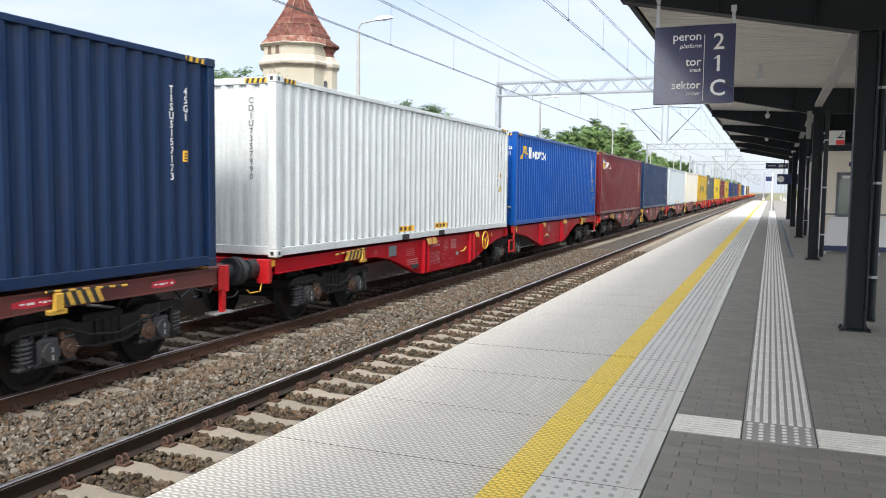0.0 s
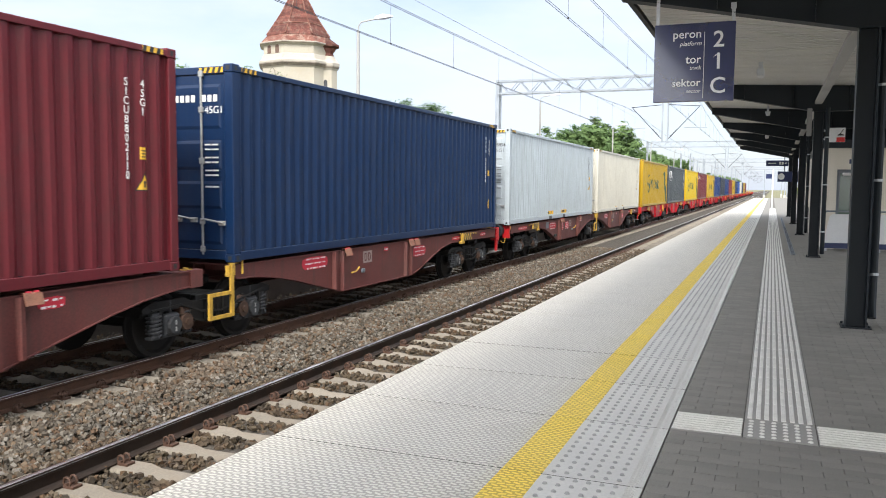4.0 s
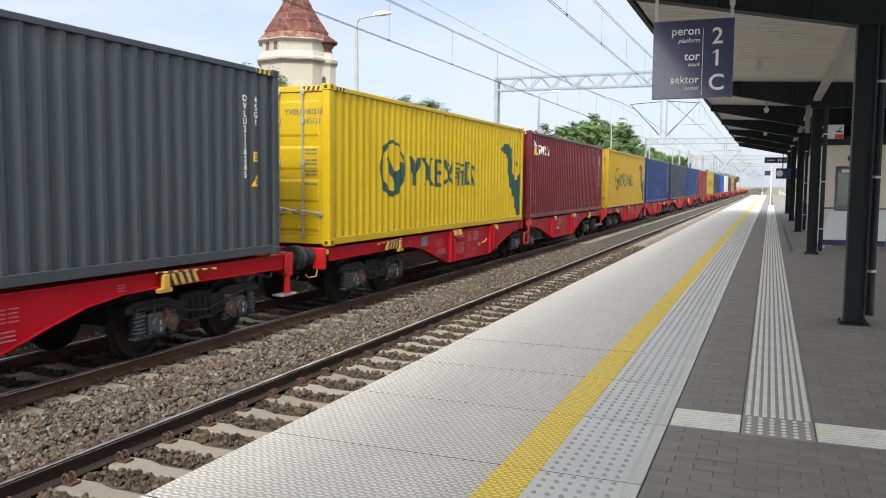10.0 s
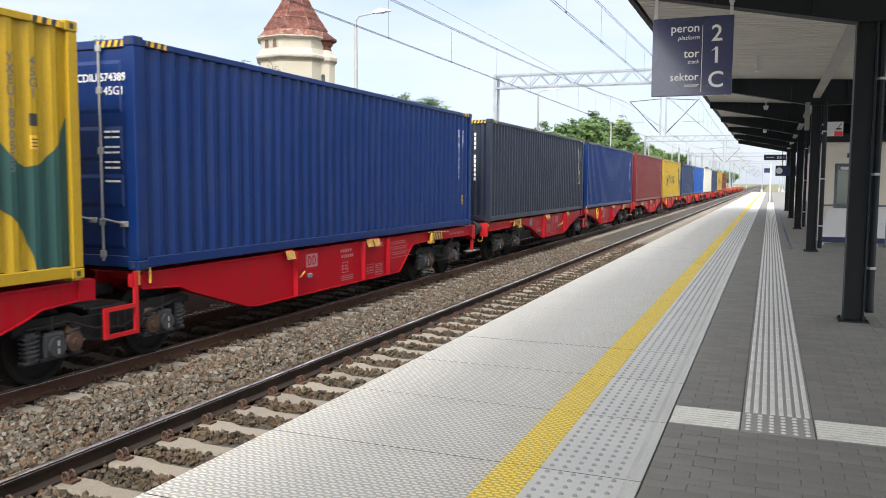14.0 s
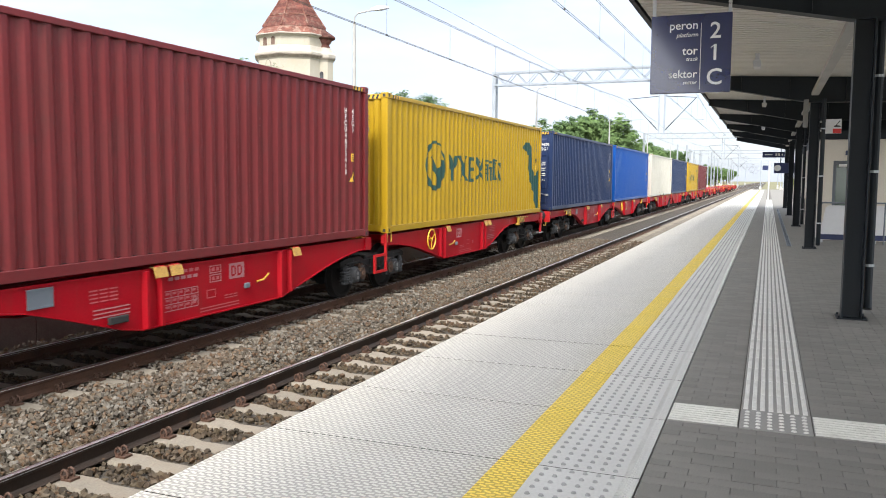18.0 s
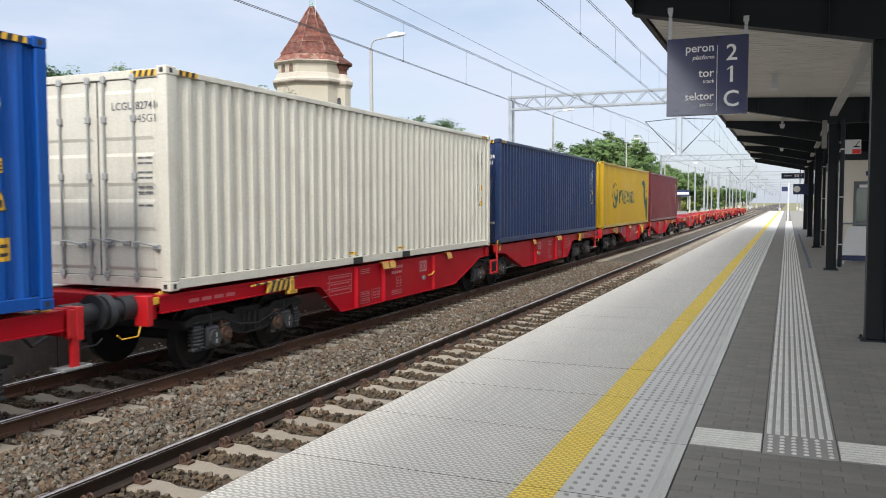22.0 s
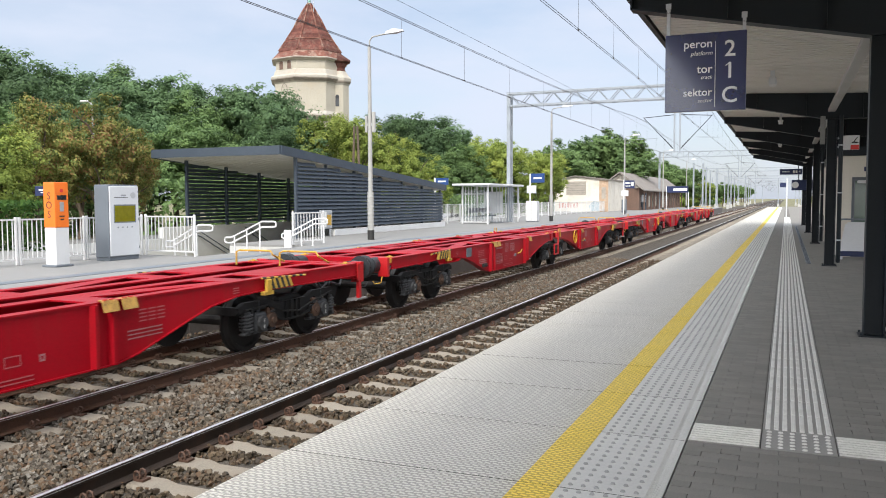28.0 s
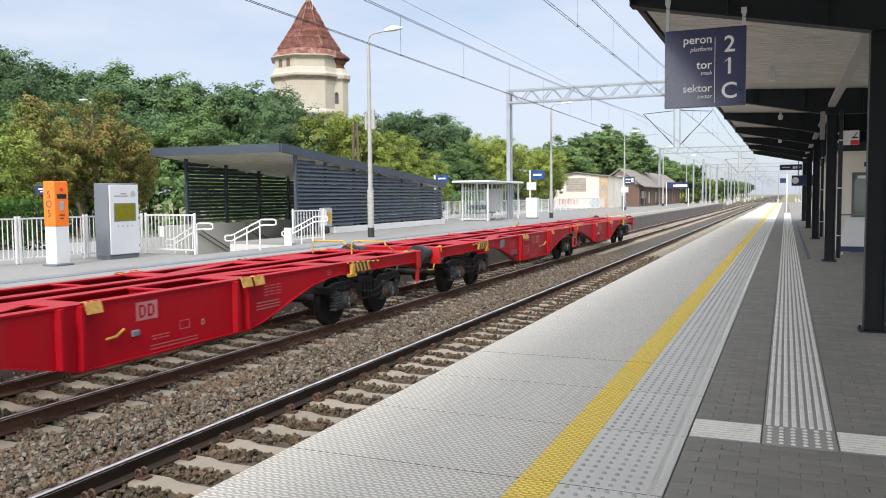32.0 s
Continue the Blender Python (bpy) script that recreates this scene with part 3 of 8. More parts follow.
def bogie_meshes():
    f = Geo()
    for s in (-1, 1):
        top = [(-1.42, 0.74), (-1.25, 0.80), (-0.62, 0.80), (-0.45, 0.72), (0.45, 0.72), (0.62, 0.80), (1.25, 0.80), (1.42, 0.74)]
        low = [(1.42, 0.66), (0.70, 0.66), (0.46, 0.48), (0.25, 0.42), (-0.25, 0.42), (-0.46, 0.48), (-0.70, 0.66), (-1.42, 0.66)]
        f.prism(top + low, 0, s * 0.98, s * 1.06)
        f.prism([(a, b + 0.02) for a, b in low[1:7]] + [(a, b - 0.012) for a, b in low[6:0:-1]], 0, s * 0.93, s * 1.11)
        f.box(min(s * 0.90, s * 1.02), max(s * 0.90, s * 1.02), -0.32, 0.32, 0.70, 0.80, c=0.02)
        f.tube([(s * 1.10, -1.30, 0.70), (s * 1.12, -0.75, 0.72), (s * 1.13, -0.35, 0.58), (s * 1.13, 0.1, 0.53), (s * 1.12, 0.5, 0.62), (s * 1.10, 1.2, 0.74)], 0.014, 5)
        for y in (-1.12, -0.68, 0.68, 1.12):
            f.box(min(s * 1.03, s * 1.10), max(s * 1.03, s * 1.10), y - 0.03, y + 0.03, 0.30, 0.70, c=0.01)
        for y in (-0.2, -0.07, 0.07, 0.2):
            f.box(min(s * 1.05, s * 1.10), max(s * 1.05, s * 1.10), y - 0.012, y + 0.012, 0.44, 0.72)
    f.box(-1.0, 1.0, -0.22, 0.22, 0.62, 0.80, c=0.02)
    for y in (-1.35, 1.35):
        f.box(-1.0, 1.0, y - 0.05, y + 0.05, 0.62, 0.74)
    sp = Geo()
    turns, steps = 5.5, 10
    sp.tube([(0.092 * math.cos(2 * math.pi * k / steps), 0.092 * math.sin(2 * math.pi * k / steps), 0.355 + 0.28 * k / (turns * steps)) for k in range(int(turns * steps) + 1)], 0.016, 5)
    sp.cyl((0, 0, 0.34), (0, 0, 0.66), 0.072, 10)
    ax = Geo()
    ax.box(-0.075, 0.075, -0.15, 0.15, 0.32, 0.62, c=0.03)
    ax.cyl((0.075, 0, 0.46), (0.125, 0, 0.46), 0.115, 12)
    ax.box(-0.06, 0.06, -0.40, 0.40, 0.305, 0.345, c=0.01)
    ax.box(0.125, 0.131, -0.012, 0.012, 0.38, 0.44, 1)
    ax.box(0.125, 0.131, -0.012, 0.012, 0.47, 0.53, 1)
    ax.cyl((0.0, 0.0, 0.62), (0.0, 0.0, 0.80), 0.035, 8)
    br = Geo()
    br.cyl((-0.10, 0, 0.47), (0.085, 0, 0.47), 0.115, 14)
    br.cyl((0.085, 0, 0.47), (0.115, 0, 0.47), 0.05, 10)
    br.box(-0.10, 0.06, -0.09, 0.09, 0.56, 0.68, c=0.02)
    return f.mesh("bogie", [BOGIE_STEEL]), sp.mesh("spring", [BOGIE_LIGHT], smooth=True), ax.mesh("axle_box", [BOGIE_LIGHT, DULL_GALV]), br.mesh("damper", [DAMPER_RUST], smooth=True)


WHEELSET_ME = wheelset_mesh()
BOGIE_ME, SPRING_ME, AXLE_BOX_ME, DAMPER_ME = bogie_meshes()
WHEELSETS = {-1: [], 1: []}


def add_bogie(wagon, y):
    bogie = part("bogie", BOGIE_ME, [], wagon, "black two-axle bogie with coil springs", at=pose(0, y, 0))
    for e in (-1, 1):
        WHEELSETS[e].append(part("wheelset", WHEELSET_ME, [], bogie, at=pose(0, e * 0.9, WHEEL_R)))
        for s in (-1, 1):
            part("axle_box", AXLE_BOX_ME, [], bogie, at=pose(s * 1.03, e * 0.9, 0, 0, 0, 0 if s > 0 else 180))
            part("damper", DAMPER_ME, [], bogie, "rusty round damper", at=pose(s * 1.05, e * 0.64, 0, 0, 0, 0 if s > 0 else 180))
            for d in (-0.29, 0.29):
                part("spring", SPRING_ME, [], bogie, at=pose(s * 1.03, e * 0.9 + d, 0))
    return bogie


SILL = [(-0.05, 0.93), (2.9, 0.955), (3.5, 0.94), (4.1, 0.86), (4.55, 0.735), (5.0, 0.60), (5.5, 0.45), (5.85, 0.385), (9.02, 0.385), (9.45, 0.49), (10.15, 0.655), (10.6, 0.76), (11.1, 0.855), (11.7, 0.93), (12.2, 0.945)]
DEEP_SILL = [(-0.05, 0.93), (2.9, 0.945), (3.65, 0.93), (3.80, 0.90), (4.45, 0.405), (4.55, 0.385), (9.75, 0.385), (9.95, 0.41), (11.25, 0.80), (11.5, 0.90), (12.2, 0.945)]
TOP = 1.165


def sill_bottom(y, line=SILL):
    for (a, p), (b, q) in zip(line, line[1:]):
        if a <= y <= b:
            return p + (q - p) * (y - a) / (b - a)
    return 0.945


def mirrored(pts, flip):
    return [(25.24 - y, z) for y, z in pts] if flip else pts


def bars(g, y, z, cols, rows, w, h, gap_y, gap_z, x=1.1475, flip=False, m=0, t=0.002):
    """Rows of small painted bars on the outside of the side sill."""
    for r in range(rows):
        for c in range(cols):
            ya = y + c * (w + gap_y)
            a, b = (25.24 - ya - w, 25.24 - ya) if flip else (ya, ya + w)
            g.box(x, x + t, a, b, z - r * (h + gap_z) - h, z - r * (h + gap_z), m)


def outline(g, y, z, w, h, t, x=1.1475, m=0):
    g.box(x, x + 0.002, y, y + w, z, z + t, m)
    g.box(x, x + 0.002, y, y + w, z + h - t, z + h, m)
    g.box(x, x + 0.002, y, y + t, z + t, z + h - t, m)
    g.box(x, x + 0.002, y + w - t, y + w, z + t, z + h - t, m)


def wagon_parts(kind):
    """All meshes of one two-unit wagon, built once for each paint: (name, mesh, label)."""
    paint = BROWN_PAINT if kind == "brown" else RED_PAINT
    low = DEEP_SILL if kind == "deep" else SILL
    out = []

    def put(name, g, mats, label="", smooth=False):
        out.append((name, g.mesh(name, mats if isinstance(mats, list) else [mats], smooth), label))

    for flip in (False, True):
        def Y(y):
            return 25.24 - y if flip else y

        def bx(g, x0, x1, y0, y1, z0, z1, m=0, c=0.0):
            a, b = sorted((Y(y0), Y(y1)))
            return g.box(x0, x1, a, b, z0, z1, m, c)
        for s in (-1, 1):
            g = Geo()
            pts = mirrored([(-0.05, TOP - 0.01)] + low + [(12.2, TOP - 0.01)], flip)
            a, b = sorted((s * 1.13, s * 1.145))
            g.prism(pts, 0, a, b)
            a, b = sorted((s * 1.0, s * 1.165))
            bx(g, a, b, -0.05, 12.2, TOP - 0.022, TOP)
            a, b = sorted((s * 1.02, s * 1.175))
            g.prism(mirrored([(y, z + 0.016) for y, z in low] + [(y, z) for y, z in low[::-1]], flip), 0, a, b)
            for y in (5.91, 6.18, 8.99, 9.28) if kind != "deep" else (5.05, 6.15, 8.6):
                ya, yb = sorted((Y(y - 0.05), Y(y + 0.05)))
                zb = sill_bottom(y, low) + 0.016
                g.prism([(s * 1.144, ya), (s * 1.215, ya + 0.025), (s * 1.215, yb - 0.025), (s * 1.144, yb)], 2, zb, TOP - 0.022)
            for y in (1.1, 2.0, 3.2, 4.6, 10.3, 11.3):
                a, b = sorted((s * 1.05, s * 1.13))
                bx(g, a, b, y - 0.008, y + 0.008, sill_bottom(y, low) + 0.016, TOP - 0.022)
            put("side_sill", g, paint)
        for s in (-1, 1):
            g = Geo()
            half = [(0.08, 0.885), (0.08, 0.90), (0.012, 0.90), (0.012, TOP - 0.024), (0.1, TOP - 0.024), (0.1, TOP - 0.004)]
            a, b = sorted((Y(0.0), Y(12.1)))
            g.prism([(s * 0.3 + x, z) for x, z in half] + [(s * 0.3 - x, z) for x, z in half[::-1]], 1, a, b)
            put("centre_sill", g, paint)
        for y, w in ((0.12, 0.34), (1.95, 1.3), (3.35, 0.45), (5.9, 0.40), (7.45, 0.10), (9.02, 0.40), (10.95, 0.5), (11.95, 0.45)):
            for s in (-1, 1):
                g = Geo()
                a, b = sorted((s * 0.4, s * 1.0))
                bx(g, a, b, y - w / 2, y + w / 2, TOP - 0.024, TOP - 0.003)
                bx(g, a, b, y - 0.01, y + 0.01, max(0.75, sill_bottom(y, low) + 0.1), TOP - 0.024)
                put("crossbar", g, paint)
        for y0, y1 in ((3.5, 5.8), (9.1, 10.8)):
            inner, outer = (y1, y0) if y0 < 5 else (y0, y1)
            for s in (-1, 1):
                g = Geo()
                k = 1 if outer > inner else -1
                line = [(0.40, inner - k * 0.10), (0.55, inner + k * 0.02), (0.80, (inner + outer) / 2 - k * 0.30), (1.0, outer - k * 0.50), (1.0, outer + k * 0.10), (0.88, outer - k * 0.05), (0.60, (inner + outer) / 2 + k * 0.15), (0.40, inner + k * 0.55)]
                g.prism([(s * x, Y(y)) for x, y in line], 2, TOP - 0.022, TOP - 0.005)
                put("brace", g, paint)
        # headstock, buffers and its bright plates
        g = Geo()
        bx(g, -1.1, 1.1, -0.20, -0.05, 0.86, 1.17, c=0.01)
        put("headstock", g, paint)
        for s in (-1, 1):
            g = Geo()
            a, b = sorted((s * 0.96, s * 1.18))
            bx(g, a, b, -0.30, -0.202, 0.80, 1.18, c=0.006)
            if not flip:
                n0 = len(g.m)
                bx(g, *sorted((s * 1.146, s * 1.158)), -0.17, -0.07, 1.06, 1.155, c=0.003)
                g.m[n0:] = [1] * (len(g.m) - n0)
            else:
                bx(g, *sorted((s * 1.146, s * 1.172)), -0.30, -0.08, 0.84, 1.16, c=0.004)
                for u in (-0.27, -0.11):
                    for q in (0.88, 1.0, 1.12):
                        g.cyl((s * 1.17, Y(u), q), (s * 1.182, Y(u), q), 0.016, 6)
                bx(g, *sorted((s * 1.10, s * 1.16)), -0.24, -0.15, 0.50, 0.84)
            put("end_plate", g, [RED_BRIGHT, MARK_YELLOW], "bright red end plate")
            g = Geo()
            g.cyl((s * 0.875, Y(-0.2), 1.03), (s * 0.875, Y(-0.50), 1.03), 0.155, 16)
            g.cyl((s * 0.875, Y(-0.46), 1.03), (s * 0.875, Y(-0.72), 1.03), 0.125, 16)
            g.cyl((s * 0.875, Y(-0.70), 1.03), (s * 0.875, Y(-0.775), 1.03), 0.225, 18, r2=0.20)
            put("buffer", g, BUFFER_STEEL, "dark grey side buffer", True)
            g = Geo()
            g.tube([(s * 1.05, Y(-0.28), 0.82), (s * 1.05, Y(-0.34), 0.68), (s * 1.05, Y(-0.60), 0.68), (s * 1.05, Y(-0.68), 0.74)], 0.010, 6)
            put("hand_grip", g, MARK_YELLOW if not flip else BUFFER_STEEL)
            if flip:
                g = Geo()
                for k in range(5):
                    bx(g, *sorted((s * (0.98 + 0.045 * k), s * (1.005 + 0.045 * k))), -0.40, 0.0, 0.48, 0.505)
                for u in (-0.39, -0.02):
                    bx(g, *sorted((s * 0.975, s * 1.19)), u, u + 0.025, 0.475, 0.51)
                put("step", g, DULL_GALV, "grey grating step")
        g = Geo()
        g.tube([(0, Y(-0.2), 0.98), (0, Y(-0.6), 0.95), (0, Y(-0.78), 0.85)], 0.045, 8)
        g.tube([(0.12, Y(-0.2), 0.9), (0.16, Y(-0.45), 0.62), (0.1, Y(-0.75), 0.7)], 0.022, 6)
        put("coupling", g, BUFFER_STEEL, "dark screw coupling and brake hose")
        # folded load spigots
        for y in (2.38,):
            for s in (-1, 1):
                g = Geo()
                a, b = sorted((s * 1.13, s * 1.26))
                n0 = len(g.m)
                g.tube([(s * 1.22, Y(y - 0.60 + k * 0.1), TOP - 0.05 + k * 0.004) for k in range(13)], 0.016, 6)
                for k in range(12):
                    g.m[n0 + 6 * k:n0 + 6 * k + 6] = [k % 2] * 6
                ring = [(s * 1.19, -0.19, 0.0), (s * 1.235, -0.19, 0.0), (s * 1.235, -0.03, 0.08), (s * 1.19, -0.03, 0.08)]
                rows = [[(x, Y(y - 0.22 + k * 0.07 + lean), TOP + z) for x, z, lean in ring + ring[:1]] for k in range(9)]
                n0 = len(g.m)
                g.strip(rows)
                for k in range(8):
                    g.m[n0 + 4 * k:n0 + 4 * k + 4] = [k % 2] * 4
                g.add([rows[0][i] for i in range(4)] + [rows[8][i] for i in range(4)], [(0, 1, 2, 3), (7, 6, 5, 4)])
                bx(g, *sorted((s * 1.19, s * 1.25)), y + 0.38, y + 0.50, TOP - 0.24, TOP - 0.03, c=0.01)
                bx(g, *sorted((s * 1.17, s * 1.25)), y + 0.33, y + 0.58, TOP - 0.27, TOP - 0.21, c=0.01)
                put("load_spigot", g, [YELLOW_STEEL, MARK_BLACK], "yellow and black folding load spigot")
        for y, steps in ((6.28 if not flip else 5.84, (-0.28, 0.02)), (9.42 if not flip else 8.87, (-0.14,))):
            for s in (-1, 1):
                g = Geo()
                a, b = sorted((s * 1.12, s * 1.22))
                bx(g, a, b, y + steps[0] + 0.02, y + steps[-1] + 0.22, TOP - 0.001, TOP + 0.012, 1)
                for k in steps:
                    bx(g, a, b, y + k + 0.02, y + k + 0.22, TOP - 0.008, TOP + 0.018, 0, c=0.006)
                    pts = [(s * 1.205, TOP + 0.012), (s * 1.225, TOP + 0.004), (s * 1.262, TOP - 0.118), (s * 1.244, TOP - 0.124)]
                    ya, yb = sorted((Y(y + k + 0.01), Y(y + k + 0.24)))
                    g.prism(pts, 1, ya, yb)
                    for e in (0.05, 0.15):
                        g.cyl((s * 1.20, Y(y + k + e), TOP + 0.018), (s * 1.20, Y(y + k + e + 0.06), TOP + 0.018), 0.016, 6, m=1)
                put("load_plate", g, [RUST_PLATE, FRESH_RED] if kind == "brown" else [WORN_YELLOW, RED_BRIGHT], "rusty folding load plate" if kind == "brown" else "worn yellow folding load plate")
        for y in (0.12, 12.08):
            for s in (-1, 1):
                g = Geo()
                g.box(s * 1.02 - 0.06, s * 1.02 + 0.06, Y(y) - 0.07, Y(y) + 0.07, TOP, TOP + 0.015)
                g.cyl((s * 1.02, Y(y), TOP + 0.015), (s * 1.02, Y(y), TOP + 0.035), 0.035, 8)
                put("corner_lock", g, YELLOW_STEEL)
        # side boxes, valves and painted notices
        if not flip and kind != "deep":
            g = Geo()
            bx(g, 1.146, 1.16, 4.13, 4.48, 0.895, 1.12, c=0.004)
            holder = [(1.161, 1.165, 4.14, 4.47, 0.90, 0.92), (1.161, 1.165, 4.14, 4.47, 1.095, 1.115)]
            for q in holder:
                bx(g, *q)
            put("card_holder", g, BOX_DARK, "grey metal card holder")
            g = Geo()
            bx(g, 1.146, 1.20, 5.27, 5.58, 0.55, 0.64, c=0.008)
            put("brake_box", g, RUBBER)
        g = Geo()
        bx(g, 1.146, 1.19, *((8.02, 8.14) if not flip else (8.10, 8.22)), 0.66, 0.74, c=0.012)
        put("valve", g, BOX_DARK)
        g = Geo()
        g.tube([(1.16, Y(8.36), 0.73), (1.20, Y(8.48), 0.75), (1.20, Y(8.62), 0.83)] if not flip else [(1.16, Y(8.62), 0.70), (1.20, Y(8.50), 0.72), (1.20, Y(8.38), 0.79)], 0.016, 6)
        put("valve_handle", g, YELLOW_STEEL)
        g = Geo()
        mark = FRESH_RED if kind == "brown" else MARK_FAINT
        ya = (7.67 if not flip else 17.12) if kind != "deep" else (7.9 if not flip else 17.0)
        # the owner's plate: a pale frame round two dark rounded forms
        pale = 5 if kind == "brown" else 2
        g.box(1.1475, 1.1488, ya, ya + 0.37, 0.84, 1.07, pale)
        for k in (0.05, 0.20):
            g.prism([(ya + k, 0.875), (ya + k + 0.07, 0.875), (ya + k + 0.115, 0.91), (ya + k + 0.115, 1.0), (ya + k + 0.07, 1.035), (ya + k, 1.035)], 0, 1.1488, 1.150, 4)
            g.box(1.150, 1.1508, ya + k + 0.03, ya + k + 0.08, 0.905, 1.005, pale)
        if kind == "brown":
            def blot(y, z, w, h, n=14):
                """A patch of fresh paint with an uneven rim."""
                rim = [0.92 + 0.08 * math.sin(3.1 * i + 7 * y) for i in range(n)]
                pts = [(Y(y + w / 2 + w / 2 * r * math.copysign(abs(math.cos(2 * math.pi * i / n)) ** 0.6, math.cos(2 * math.pi * i / n))), z - h / 2 + h / 2 * r * math.copysign(abs(math.sin(2 * math.pi * i / n)) ** 0.6, math.sin(2 * math.pi * i / n))) for i, r in enumerate(rim)]
                g.prism(pts, 0, 1.1475, 1.149)
            for y, z, w, h in ((2.9, 1.12, 0.30, 0.10), (4.55, 1.09, 1.05, 0.27), (6.45, 1.04, 0.30, 0.32), (7.0, 1.04, 0.62, 0.30), (9.5, 1.10, 0.42, 0.15), (0.7, 1.10, 1.1, 0.12)) if not flip else ((5.0, 1.02, 0.82, 0.26), (9.45, 1.12, 0.95, 0.24), (7.0, 1.10, 0.22, 0.10), (2.6, 1.10, 0.8, 0.10), (0.8, 1.10, 0.5, 0.10)):
                blot(y, z, w, h)
                rows_ = max(1, int(h / 0.075))
                for r in range(rows_):
                    at_y = y + 0.14 * w
                    k = r + int(10 * y)
                    while at_y < y + 0.80 * w:
                        k += 1
                        long = (0.035, 0.07, 0.05, 0.10, 0.045)[k * 3 % 5]
                        bars(g, at_y, z - h * (r + 0.40) / rows_, 1, 1, min(long, y + 0.88 * w - at_y), 0.018 + 0.008 * (k % 2), 0, 0, x=1.1495, flip=flip, m=3)
                        at_y += long + (0.02 if k % 3 else 0.06)
        elif kind == "red":
            bars(g, 5.0, 1.0, 3, 4, 0.13, 0.016, 0.03, 0.03, flip=flip)
            bars(g, 5.05, 0.76, 1, 3, 0.60, 0.016, 0, 0.032, flip=flip, m=2)
            bars(g, 7.0, 0.50, 1, 2, 0.9, 0.014, 0, 0.03, flip=flip, m=1)
            bars(g, 7.55, 0.62, 3, 2, 0.09, 0.014, 0.02, 0.025, flip=flip, m=1)
            outline(g, *sorted((Y(7.15), Y(7.35)))[:1], 0.62, 0.20, 0.12, 0.012, m=1)
            outline(g, *sorted((Y(6.85), Y(6.92)))[:1], 0.62, 0.07, 0.08, 0.02, m=2)
            bars(g, 3.45, 1.07, 1, 3, 0.14, 0.014, 0.0, 0.02, flip=flip)
            # the table of load limits and the framed sign of the class
            if not flip:
                for r in range(4):
                    bars(g, 6.26, 0.56 + 0.09 * r, 1, 1, 0.70, 0.010, 0, 0, flip=flip, m=2)
                for r in range(3):
                    bars(g, 6.30, 0.625 + 0.09 * r, 5, 1, 0.075, 0.032, 0.058, 0, flip=flip, m=1)
                for c in range(6):
                    bars(g, 6.26 + 0.138 * c, 0.83, 1, 1, 0.010, 0.27, 0, 0, flip=flip, m=2)
                bars(g, 6.30, 1.09, 6, 1, 0.08, 0.045, 0.04, 0, flip=flip, m=1)
                bars(g, 6.36, 1.005, 5, 1, 0.09, 0.045, 0.035, 0, flip=flip, m=2)
                for z in (0.84, 0.97):
                    outline(g, *sorted((Y(7.22), Y(7.48)))[:1], z, 0.26, 0.11, 0.012, m=2)
                    bars(g, 7.27, z + 0.08, 2, 1, 0.06, 0.05, 0.04, 0, flip=flip, m=1)
        else:
            # a framed table of load limits, framed notes and two long lines
            z0, z1 = 0.72, 1.06
            for r in range(4):
                z = z0 + (z1 - z0) * r / 3
                bars(g, 4.12 - 0.1 * (3 - r), z, 1, 1, 0.78 + 0.1 * (3 - r), 0.010, 0, 0, flip=flip, m=2)
            for r in range(3):
                bars(g, 4.16, z0 + (z1 - z0) * (r + 0.72) / 3, 7, 1, 0.072, 0.030, 0.026, 0, flip=flip, m=1)
            for c in (4.10, 4.88):
                bars(g, c, z1, 1, 1, 0.012, z1 - z0, 0, 0, flip=flip, m=2)
            bars(g, 5.25, 1.09, 1, 3, 0.34, 0.013, 0, 0.022, flip=flip, m=2)
            for y, z, w, h in ((5.25, 0.44, 0.34, 0.10), (5.25, 0.57, 0.34, 0.09), (5.68, 0.50, 0.34, 0.18), (6.75, 0.62, 0.22, 0.20)):
                outline(g, *sorted((Y(y), Y(y + w)))[:1], z, w, h, 0.010, m=2)
                bars(g, y + 0.05, z + h * 0.72, 2, 2 if h > 0.12 else 1, 0.36 * w, 0.032, 0.04, 0.025, flip=flip, m=1)
            bars(g, 6.55, 0.56, 1, 3, 0.45, 0.012, 0, 0.024, flip=flip, m=2)
            bars(g, 6.62, 1.06, 5, 1, 0.06, 0.055, 0.03, 0, flip=flip, m=2)
            bars(g, 6.55, 0.955, 6, 1, 0.05, 0.055, 0.03, 0, flip=flip, m=2)
            bars(g, 0.5, 1.06, 4, 1, 0.2, 0.05, 0.06, 0, flip=flip, m=1)
        put("painted_notice", g, [mark, MARK_FAINT, MARK_PINK, MARK_WHITE, paint, MARK_DULL], "faded painted notices")
    # the joint between the units: steps, grips
    for s in (-1, 1):
        y0 = 12.36 if s > 0 else 12.40
        g = Geo()
        for y in (y0, y0 + 0.50):
            g.box(s * 1.19 - 0.02, s * 1.19 + 0.02, y, y + 0.06, 0.42 if y == y0 else 0.42, 0.80 if y == y0 else 1.20)
        g.box(s * 1.19 - 0.02, s * 1.19 + 0.02, y0 + 0.06, y0 + 0.50, 0.42, 0.47)
        g.box(s * 1.19 - 0.02, s * 1.19 + 0.02, y0 + 0.06, y0 + 0.50, 0.75, 0.80)
        g.box(min(s * 1.10, s * 1.19), max(s * 1.10, s * 1.19), y0 + 0.50, y0 + 0.56, 1.0, 1.16)
        put("step_frame", g, YELLOW_STEEL if kind == "brown" else RED_BRIGHT, "red step frame" if kind != "brown" else "yellow step frame")
        g = Geo()
